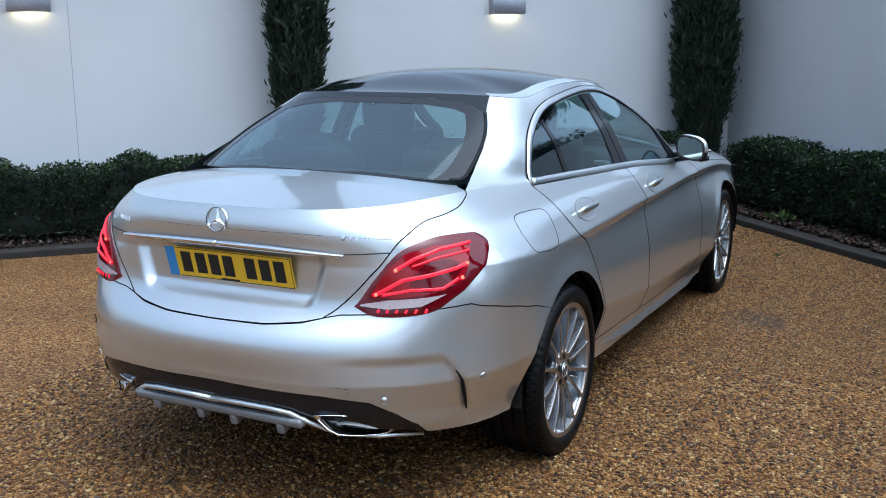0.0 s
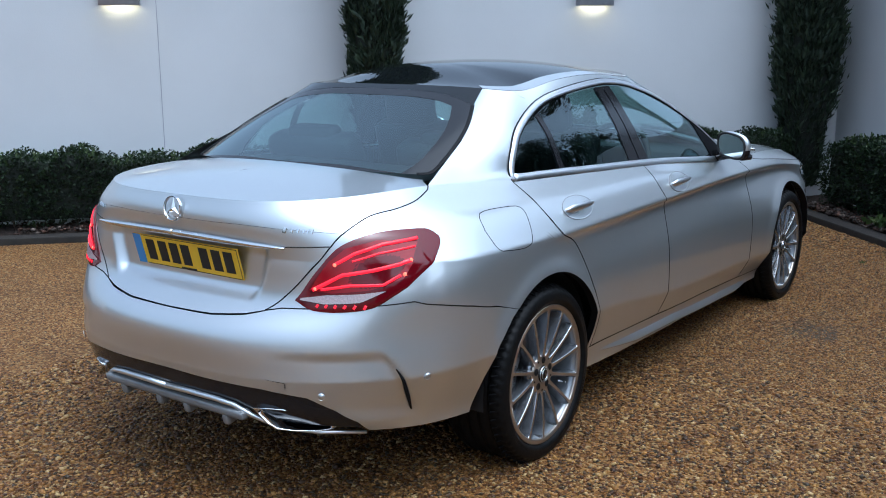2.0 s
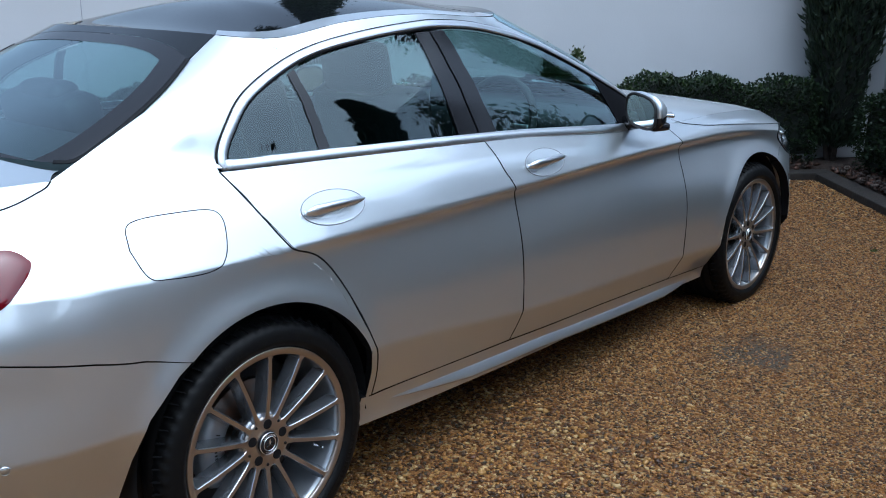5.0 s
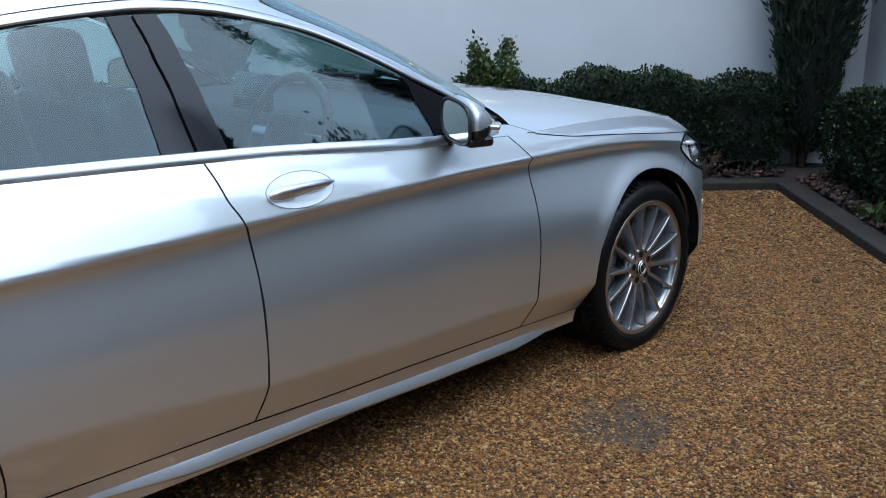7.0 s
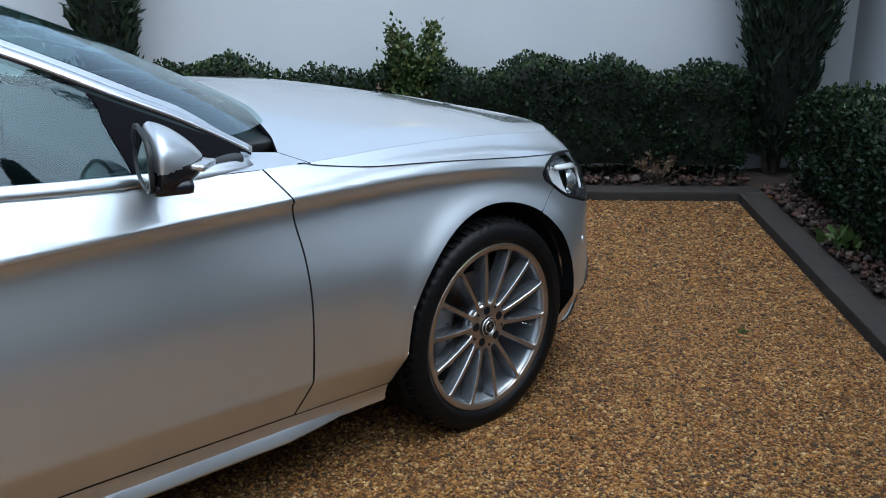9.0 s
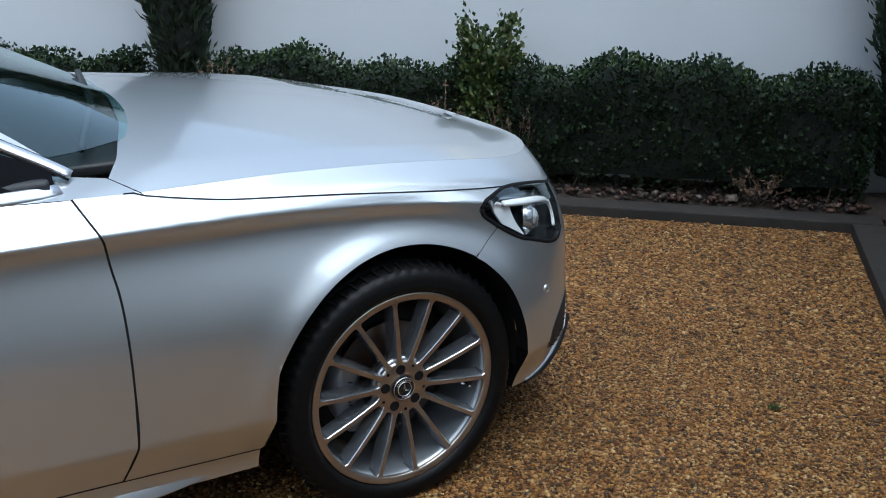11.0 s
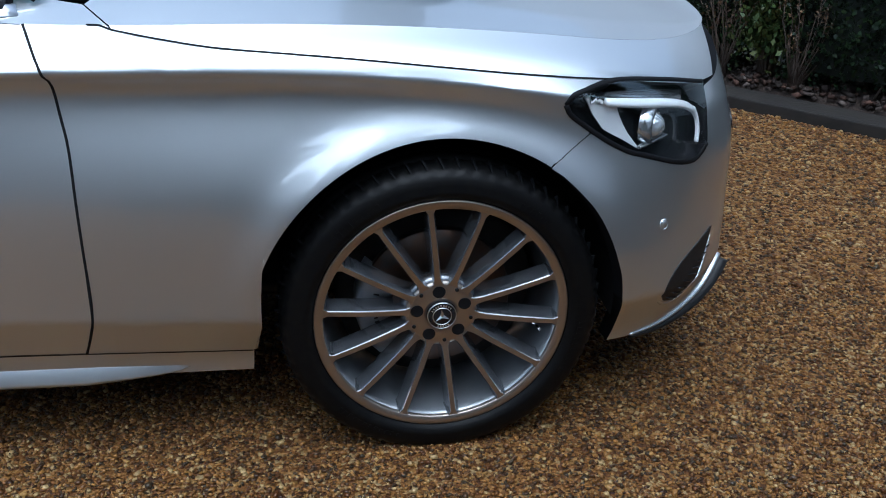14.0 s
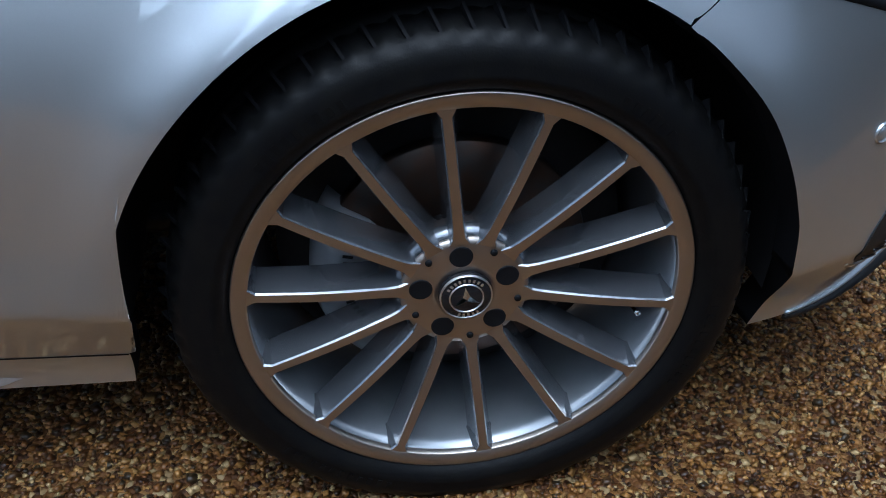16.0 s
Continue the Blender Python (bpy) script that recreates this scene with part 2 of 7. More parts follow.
def gravel_ground():
    m = mat("gravel_bed", (0.30, 0.17, 0.07), 0.7, spec=0.3)
    nt = m.node_tree
    b = nt.nodes["Principled BSDF"]
    tc = nt.nodes.new("ShaderNodeTexCoord")
    vo = nt.nodes.new("ShaderNodeTexVoronoi")
    vo.inputs["Scale"].default_value = 105
    vo.inputs["Randomness"].default_value = 1.0
    nt.links.new(tc.outputs["Object"], vo.inputs["Vector"])
    sep = nt.nodes.new("ShaderNodeSeparateColor")
    nt.links.new(vo.outputs["Color"], sep.inputs["Color"])
    ramp = nt.nodes.new("ShaderNodeValToRGB")
    els = ramp.color_ramp.elements
    stops = [(0.0000, (0.0241, 0.0083, 0.0019)), (0.2000, (0.0770, 0.0282, 0.0056)), (0.4500, (0.1443, 0.0582, 0.0117)), (0.6500, (0.2019, 0.0938, 0.0211)), (0.8200, (0.2406, 0.1314, 0.0402)), (0.9500, (0.2981, 0.2066, 0.0951))]
    while len(els) < len(stops):
        els.new(0.5)
    for e, (p, c) in zip(els, stops):
        e.position, e.color = p, (*c, 1)
    nt.links.new(sep.outputs["Red"], ramp.inputs["Fac"])
    big = nt.nodes.new("ShaderNodeTexNoise")
    big.inputs["Scale"].default_value = 1.1
    big.inputs["Detail"].default_value = 4
    nt.links.new(tc.outputs["Object"], big.inputs["Vector"])
    hsv = nt.nodes.new("ShaderNodeHueSaturation")
    mr = nt.nodes.new("ShaderNodeMapRange")
    mr.inputs["To Min"].default_value, mr.inputs["To Max"].default_value = 0.45, 1.2
    nt.links.new(big.outputs["Fac"], mr.inputs["Value"])
    nt.links.new(mr.outputs["Result"], hsv.inputs["Value"])
    nt.links.new(ramp.outputs["Color"], hsv.inputs["Color"])
    # a worn patch where the dark base shows
    near = nt.nodes.new("ShaderNodeVectorMath")
    near.operation = "DISTANCE"
    near.inputs[1].default_value = (1.235, 2.21, 0.0)
    nt.links.new(tc.outputs["Object"], near.inputs[0])
    rag = nt.nodes.new("ShaderNodeTexNoise")
    rag.inputs["Scale"].default_value = 11
    rag.inputs["Detail"].default_value = 6
    nt.links.new(tc.outputs["Object"], rag.inputs["Vector"])
    add = nt.nodes.new("ShaderNodeMath")
    add.operation = "MULTIPLY_ADD"
    add.inputs[1].default_value = 0.5
    nt.links.new(rag.outputs["Fac"], add.inputs[0])
    nt.links.new(near.outputs["Value"], add.inputs[2])
    edge = nt.nodes.new("ShaderNodeMapRange")
    edge.inputs["From Min"].default_value, edge.inputs["From Max"].default_value = 0.36, 0.50
    nt.links.new(add.outputs[0], edge.inputs["Value"])
    worn = nt.nodes.new("ShaderNodeMix")
    worn.data_type = "RGBA"
    worn.inputs["A"].default_value = (0.052, 0.039, 0.027, 1)
    nt.links.new(edge.outputs["Result"], worn.inputs["Factor"])
    nt.links.new(hsv.outputs["Color"], worn.inputs["B"])
    nt.links.new(worn.outputs["Result"], b.inputs["Base Color"])
    bp = nt.nodes.new("ShaderNodeBump")
    bp.inputs["Strength"].default_value = 0.9
    bp.inputs["Distance"].default_value = 0.006
    inv = nt.nodes.new("ShaderNodeMath")
    inv.operation = "SUBTRACT"
    inv.inputs[0].default_value = 1.0
    nt.links.new(vo.outputs["Distance"], inv.inputs[1])
    nt.links.new(inv.outputs[0], bp.inputs["Height"])
    nt.links.new(bp.outputs["Normal"], b.inputs["Normal"])
    me = mesh_from("ground", [(-250, -250, 0), (250, -250, 0), (250, 250, 0), (-250, 250, 0)], [(0, 1, 2, 3)], m)
    return tagged(new("ground", me), "tan and brown loose gravel drive, damp", "ground", kind="structure")


gravel_ground()


def slab(name, a, b, n, thick, z0, z1, material, label, category, bevel=0.0):
    """A wall or kerb from a to b (plan), thickening towards n."""
    a, b, n = Vector(a), Vector(b), Vector((n[0], n[1], 0)).normalized()
    d = b - a
    L = d.length
    bm = box(L, thick, z1 - z0, bevel)
    d.normalize()
    m = Matrix(((d.x, n.x, 0, 0), (d.y, n.y, 0, 0), (0, 0, 1, 0), (0, 0, 0, 1)))
    m.translation = (a + b) / 2 + n * thick / 2 + Vector((0, 0, (z0 + z1) / 2))
    bm.transform(m)
    bmesh.ops.recalc_face_normals(bm, faces=bm.faces)
    me = bpy.data.meshes.new(name)
    bm.to_mesh(me)
    bm.free()
    me.materials.append(material)
    return tagged(new(name, me), label, category, kind="structure")


# back wall in two bays with a movement joint between them, and the side wall
JOINT = 5.36
WALL_TOP = 2.14
slab("wall_back", left_bed(-1.15, 0.70), left_bed(JOINT - 0.003, 0.70), OUT, 0.25, 0, WALL_TOP, WALLM, "smooth white rendered garden wall behind the hedge", "wall")
slab("wall_back_2", left_bed(JOINT + 0.003, 0.70), left_bed(14, 0.70), OUT, 0.25, 0, WALL_TOP, WALLM, "smooth white rendered garden wall behind the hedge", "wall")
slab("wall_joint", left_bed(JOINT - 0.003, 0.704), left_bed(JOINT + 0.003, 0.704), OUT, 0.2, 0, WALL_TOP, mat("joint_sealant", (0.2838, 0.2948, 0.3332), 0.7), "grey sealed joint in the rendered wall", "joint")
slab("wall_side", right_bed(-0.74, 0.80), right_bed(9, 0.80), SOUT, 0.25, 0, WALL_TOP, WALLM, "smooth white rendered side wall in the corner", "wall")

# dark kerb boards
KERBM = mat("dark_stained_kerb", (0.0120, 0.0098, 0.0085), 0.8, vary=0.5, scale=9, bump=0.35, bscale=45, tint=(0.0210, 0.0170, 0.0130))


def kerb(place, s0, s1, out):
    k = 0
    s = s0
    while s < s1 - 0.01:
        e = min(s + 2.4, s1)
        a, b = place(s + 0.003, 0.0), place(e - 0.003, 0.0)
        slab("kerb", a, b, out, 0.15, -0.03, 0.052 + 0.004 * (k % 2), KERBM, "dark weathered flat kerb edging the gravel", "kerb", 0.008)
        s, k = e, k + 1


kerb(left_bed, -0.155, 12.0, OUT)
kerb(right_bed, 0.0, 8.0, SOUT)

SOIL = mat("bed_soil", (0.0387, 0.0246, 0.0176), 0.95, vary=0.6, scale=30, bump=0.8, bscale=70)


def soil(name, place, s0, s1, d0, d1):
    ns, nd = int((s1 - s0) / 0.08), 9
    vs, fs = [], []
    for i in range(ns + 1):
        for j in range(nd + 1):
            p = place(s0 + (s1 - s0) * i / ns, d0 + (d1 - d0) * j / nd)
            h = 0.03 + 0.04 * math.sin(math.pi * j / nd) + 0.03 * noise.noise(Vector((p.x * 4, p.y * 4, 0)))
            vs.append((p.x, p.y, h))
    for i in range(ns):
        for j in range(nd):
            a = i * (nd + 1) + j
            fs.append((a, a + 1, a + nd + 2, a + nd + 1))
    return tagged(new(name, mesh_from(name, vs, fs, SOIL)), "dark bare earth of the planting bed", "soil", kind="structure")


soil("soil", left_bed, -0.7, 12, 0.14, 0.70)
soil("soil_2", right_bed, 0.1, 8, 0.14, 0.80)


# ---- chips, leaves: many small loose pieces as one mesh ----
def rand_rot(n, rng):
    q = rng.normal(size=(n, 4))
    q /= np.linalg.norm(q, axis=1)[:, None]
    w, x, y, z = q.T
    return np.stack([1 - 2 * (y * y + z * z), 2 * (x * y - z * w), 2 * (x * z + y * w), 2 * (x * y + z * w), 1 - 2 * (x * x + z * z), 2 * (y * z - x * w),
                     2 * (x * z - y * w), 2 * (y * z + x * w), 1 - 2 * (x * x + y * y)], -1).reshape(n, 3, 3)


def fast_mesh(name, verts, faces, material, smooth=False):
    """verts (n,3), faces (m,k) arrays of one size."""
    me = bpy.data.meshes.new(name)
    nv, (nf, k) = len(verts), faces.shape
    me.vertices.add(nv)
    me.vertices.foreach_set("co", verts.astype(np.float32).ravel())
    me.loops.add(nf * k)
    me.loops.foreach_set("vertex_index", faces.astype(np.int32).ravel())
    me.polygons.add(nf)
    me.polygons.foreach_set("loop_start", np.arange(0, nf * k, k, dtype=np.int32))
    me.update(calc_edges=True)
    me.validate()
    for one in (material if isinstance(material, (list, tuple)) else [material]):
        me.materials.append(one)
    if smooth:
        me.polygons.foreach_set("use_smooth", [True] * nf)
    return me


OCT = np.array([(1, 0, 0), (-1, 0, 0), (0, 1, 0), (0, -1, 0), (0, 0, 1), (0, 0, -1)], float)
OCTF = np.array([(0, 2, 4), (2, 1, 4), (1, 3, 4), (3, 0, 4), (2, 0, 5), (1, 2, 5), (3, 1, 5), (0, 3, 5)])
CUB = np.array([(x, y, z) for x in (-1, 1) for y in (-1, 1) for z in (-1, 1)], float) * 0.72
CUBF = np.array([(0, 1, 3, 2), (4, 6, 7, 5), (0, 4, 5, 1), (2, 3, 7, 6), (0, 2, 6, 4), (1, 5, 7, 3)])


def chips(name, places, size, material, rng, flat=0.6, shape="cub"):
    n = len(places)
    base, faces = (CUB, CUBF) if shape == "cub" else (OCT, OCTF)
    scale = size * np.exp(rng.normal(0, 0.28, (n, 1))) * rng.uniform([0.8, 0.55, 0.45], [1.25, 1.0, 0.9], (n, 3))
    jit = base[None] * scale[:, None, :] * rng.uniform(0.7, 1.15, (n, len(base), 1))
    v = np.einsum("nij,nkj->nki", rand_rot(n, rng), jit)
    v[:, :, 2] *= flat
    v += places[:, None, :]
    f = faces[None] + (np.arange(n) * len(base))[:, None, None]
    return fast_mesh(name, v.reshape(-1, 3), f.reshape(-1, faces.shape[1]), material)


def leaves(name, places, aim, size, slim, material, rng, spread=0.8):
    """Kite-shaped folded leaves at places, turned about the directions in aim."""
    n = len(places)
    d = aim + rng.normal(0, spread, (n, 3))
    d /= np.linalg.norm(d, axis=1)[:, None]
    r = rng.normal(size=(n, 3))
    s = np.cross(d, r)
    s /= np.linalg.norm(s, axis=1)[:, None]
    u = np.cross(s, d)
    L = (size * rng.uniform(0.6, 1.3, n))[:, None]
    W = L * slim
    base, tip = places, places + d * L
    mid = places + d * L * 0.45
    v = np.stack([base, mid + s * W + u * W * 0.35, tip, mid - s * W + u * W * 0.35], 1)
    f = np.array([[0, 1, 2, 3]])[None] + (np.arange(n) * 4)[:, None, None]
    return fast_mesh(name, v.reshape(-1, 3), f.reshape(-1, 4), material)


RNG = np.random.default_rng(7)
GRAVEL = palette("gravel_chips", [(0.0329, 0.0119, 0.0025), (0.0724, 0.0280, 0.0056), (0.1532, 0.0641, 0.0128), (0.2356, 0.1070, 0.0234), (0.1300, 0.0526, 0.0108), (0.0559, 0.0267, 0.0091),
                                  (0.2917, 0.1592, 0.0442), (0.2244, 0.1046, 0.0259), (0.0789, 0.0267, 0.0046), (0.3478, 0.2366, 0.0988), (0.0329, 0.0200, 0.0084), (0.2580, 0.1229, 0.0259)], rough=0.36, spec=0.5)


def gravel_field(name, x0, x1, y0, y1, per_m2, size):
    n = int((x1 - x0) * (y1 - y0) * per_m2)
    p = np.stack([RNG.uniform(x0, x1, n), RNG.uniform(y0, y1, n), RNG.uniform(-0.001, 0.0035, n)], -1)
    inside = (((p[:, :2] - CORNER) @ OUT) < -0.005) & (((p[:, :2] - CORNER) @ SOUT) < -0.005)
    worn = np.hypot((p[:, 0] - 1.235) * 1.0, (p[:, 1] - 2.21)) + 0.05 * np.sin(p[:, 0] * 31) * np.sin(p[:, 1] * 27) < 0.17
    inside &= ~(worn & (RNG.uniform(0, 1, n) < 0.6))
    me = chips(name, p[inside], size, GRAVEL, RNG)
    return tagged(new("gravel", me), "loose tan, brown and cream gravel chippings", "gravel", kind="stuff")


gravel_field("gravel_near", 0.3, 2.6, 1.3, 4.4, 15000 * GRAVEL_AMOUNT, 0.0052)
gravel_field("gravel_mid", -1.6, 2.9, -2.6, 1.3, 4300 * GRAVEL_AMOUNT, 0.0078)
gravel_field("gravel_far", -2.2, 2.2, 4.4, 6.2, 5200 * GRAVEL_AMOUNT, 0.0072)
gravel_field("gravel_side", -1.4, 0.3, 2.6, 4.4, 4000 * GRAVEL_AMOUNT, 0.0066)

# bark, pebbles and fallen leaves on the beds
BARK = palette("bed_litter", [(0.030, 0.014, 0.009), (0.048, 0.024, 0.015), (0.018, 0.010, 0.007), (0.070, 0.034, 0.022), (0.036, 0.016, 0.010), (0.026, 0.018, 0.013), (0.055, 0.040, 0.032), (0.110, 0.085, 0.070)], rough=0.75)
for place, s1, dep in ((left_bed, 6.5, 0.34), (right_bed, 3.2, 0.36)):
    n = 2600
    ss, dd = RNG.uniform(-0.1, s1, n), RNG.uniform(0.16, dep + 0.2, n)
    pts = np.array([place(a, b, 0.075) for a, b in zip(ss, dd)])
    pts[:, 2] += RNG.uniform(-0.02, 0.012, n)
    tagged(new("bed_pebbles", chips("bed_pebbles", pts, 0.017, BARK, RNG, flat=0.7)), "pebbles, bark and dead leaves on the bed", "pebbles", kind="stuff")

# ---- hedges ----
LEAF = palette("box_leaf", [(0.0071, 0.0157, 0.0056), (0.0098, 0.0207, 0.0070), (0.0059, 0.0126, 0.0050), (0.0137, 0.0277, 0.0084), (0.0085, 0.0176, 0.0070), (0.0195, 0.0330, 0.0091), (0.0111, 0.0220, 0.0077)], rough=0.5, spec=0.25)
YOUNG = palette("young_leaf", [(0.0400, 0.0695, 0.0160), (0.0520, 0.0777, 0.0205), (0.0320, 0.0532, 0.0136), (0.0640, 0.0818, 0.0273)], rough=0.45)
# near-black fill for plant cores: the shade behind the leaves, as colour
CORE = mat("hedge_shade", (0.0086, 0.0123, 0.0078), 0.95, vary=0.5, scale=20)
TWIG = mat("twig_bark", (0.1204, 0.0880, 0.0686), 0.85, vary=0.4, scale=40)


def hedge(name, place, s0, s1, d0, d1, top, label, seed):
    rng = np.random.default_rng(seed)
    root = thing(name, label, "hedge", place((s0 + s1) / 2, (d0 + d1) / 2, 0.05))
    o = np.array(root.location)
    L = s1 - s0

    def top_at(s):
        return top + 0.035 * math.sin(s * 5.1 + seed) + 0.03 * math.sin(s * 12.3 + seed * 2)

    vs, fs = [], []
    ns = max(4, int(L / 0.12))
    prof = [(0.10, 0.16), (0.02, 0.32), (0.02, 0.84), (0.08, 0.99), (0.92, 0.99), (0.98, 0.84), (0.98, 0.3)]
    for i in range(ns + 1):
        s = s0 + 0.05 + (L - 0.1) * i / ns
        for a, b in prof:
            w = 0.035 * noise.noise(Vector((s * 3, a * 5, b * 5)))
            p = place(s, d0 + (d1 - d0) * (0.08 + 0.84 * a) + w, 0.05 + (top_at(s) - 0.055) * b)
            vs.append(p - root.location)
    k = len(prof)
    for i in range(ns):
        for j in range(k - 1):
            a = i * k + j
            fs.append((a, a + 1, a + k + 1, a + k))
    fs.append(tuple(range(k)))
    fs.append(tuple(range(ns * k, ns * k + k))[::-1])
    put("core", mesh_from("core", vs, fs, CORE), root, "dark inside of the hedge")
    # leaves on the front, the top, the back edge and the ends
    pts, aims = [], []
    n_front, n_top = int(L * top * 6500), int(L * (d1 - d0) * 5200)
    f3 = np.array([*place(0, -1) - place(0, 0)])
    for i in range(n_front):
        s, b = rng.uniform(s0, s1), rng.uniform(0.03, 1.0) ** 0.85
        bulge = 0.05 * noise.noise(Vector((s * 5, b * 4, seed))) + 0.03 * noise.noise(Vector((s * 14, b * 11, seed)))
        low = 0.06 * max(0.0, 0.3 - b) / 0.3
        if b < 0.2 and rng.uniform() > 0.35 + b * 2:
            continue
        p = place(s, d0 + bulge + low + rng.uniform(0, 0.05), 0.06 + (top_at(s) - 0.06) * b)
        pts.append(p)
        aims.append(f3 + np.array((0, 0, 0.5)))
    for i in range(n_top):
        s, a = rng.uniform(s0, s1), rng.uniform(0, 1)
        p = place(s, d0 + (d1 - d0) * a, top_at(s) + 0.03 * noise.noise(Vector((s * 11, a * 5, seed))) + rng.uniform(-0.03, 0.035))
        pts.append(p)
        aims.append(np.array((0, 0, 1.0)))
    for i in range(int((d1 - d0) * top * 3500)):
        for s, sgn in ((s0, -1), (s1, 1)):
            a, b = rng.uniform(0, 1), rng.uniform(0.15, 1)
            pts.append(place(s + sgn * rng.uniform(-0.02, 0.05) - sgn * 0.03, d0 + (d1 - d0) * a, top_at(s) * b))
            aims.append(sgn * (np.array([*place(1, 0) - place(0, 0)])) + np.array((0, 0, 0.4)))
    pts, aims = np.array([tuple(p) for p in pts]) - o, np.array(aims)
    put("foliage", leaves("foliage", pts, aims, 0.024, 0.36, LEAF, rng), root, "small dark green leaves", "stuff")
    # paler shoots standing out of the top
    sp, sa = [], []
    for i in range(int(L * 34)):
        s, a = rng.uniform(s0, s1), rng.uniform(0.0, 0.8)
        h = rng.uniform(0.02, 0.085)
        for j in range(9):
            q = place(s, d0 + (d1 - d0) * a, top_at(s) + h * j / 9 - 0.01)
            sp.append(tuple(q))
            sa.append((0, 0, 1.1))
    put("shoot_growth", leaves("shoot_growth", np.array(sp) - o, np.array(sa), 0.021, 0.38, YOUNG, rng, 0.7), root, "pale young shoots along the clipped top", "stuff")
    # bare stems at the foot
    stems = []
    for i in range(int(L * 9)):
        s, a = rng.uniform(s0 + 0.05, s1 - 0.05), rng.uniform(0.15, 0.6)
        p = place(s, d0 + (d1 - d0) * a, 0.03) - root.location
        q = p + Vector((rng.uniform(-0.12, 0.12), rng.uniform(-0.12, 0.12), rng.uniform(0.2, 0.42)))
        stems.append(tube([p, (p + q) / 2 + Vector((0.015, 0, 0)), q], lambda t: 0.006 * (1 - 0.6 * t), 5))
    part("stem_tangle", merge(*stems), TWIG, root, "bare brown stems", kind="stuff")
    return root


HEDGE = "clipped dark green box hedge with pale shoots"
hedge("hedge", left_bed, -0.08, 1.74, 0.20, 0.60, 0.675, HEDGE + " in the corner bed", 3)
hedge("hedge", left_bed, 1.97, 3.36, 0.22, 0.60, 0.645, HEDGE + " against the white wall", 5)
hedge("hedge", left_bed, 3.86, 9.5, 0.20, 0.60, 0.615, "long clipped dark green box hedge along the white wall", 8)
hedge("hedge", right_bed, 0.05, 4.6, 0.26, 0.72, 0.635, HEDGE + " along the side wall", 11)


def shrub(place, s, d, height, seed):
    rng = np.random.default_rng(seed)
    at = place(s, d, 0.05)
    root = thing("shrub", "loose upright evergreen shrub with yellowish green leaves", "shrub", at)
    stems, pts, aims = [], [], []
    for i in range(13):
        a = rng.uniform(0, 2 * math.pi)
        lean = rng.uniform(0.01, 0.10)
        h = height * rng.uniform(0.72, 1.0)
        line = [Vector((math.cos(a) * (0.03 + lean * t * t + 0.05 * t), math.sin(a) * (0.03 + lean * t * t + 0.05 * t), h * t)) for t in (0, 0.33, 0.66, 1)]
        stems.append(tube(line, lambda t: 0.008 * (1 - 0.75 * t), 5))
        for j in range(620):
            t = rng.uniform(0.12, 1) ** 0.8
            k = min(int(t * 3), 2)
            f = t * 3 - k
            p = line[k].lerp(line[k + 1], f)
            w = 0.078 * (1.3 - t)
            pts.append(np.array(p) + rng.normal(0, 1, 3) * (w, w, 0.025))
            aims.append((math.cos(a) * 0.5, math.sin(a) * 0.5, 1.0))
    part("stem_tangle", merge(*stems), TWIG, root, "thin brown stems", kind="stuff")
    put("foliage", leaves("foliage", np.array(pts), np.array(aims), 0.03, 0.34, palette("shrub_leaf", [(0.0330, 0.0560, 0.0130), (0.0580, 0.0760, 0.0180), (0.0210, 0.0390, 0.0100), (0.0780, 0.0880, 0.0260), (0.0380, 0.0600, 0.0150)], 0.45), rng, 0.6), root, "yellowish green leaves", "stuff")
    return root


shrub(left_bed, 1.85, 0.36, 0.90, 21)


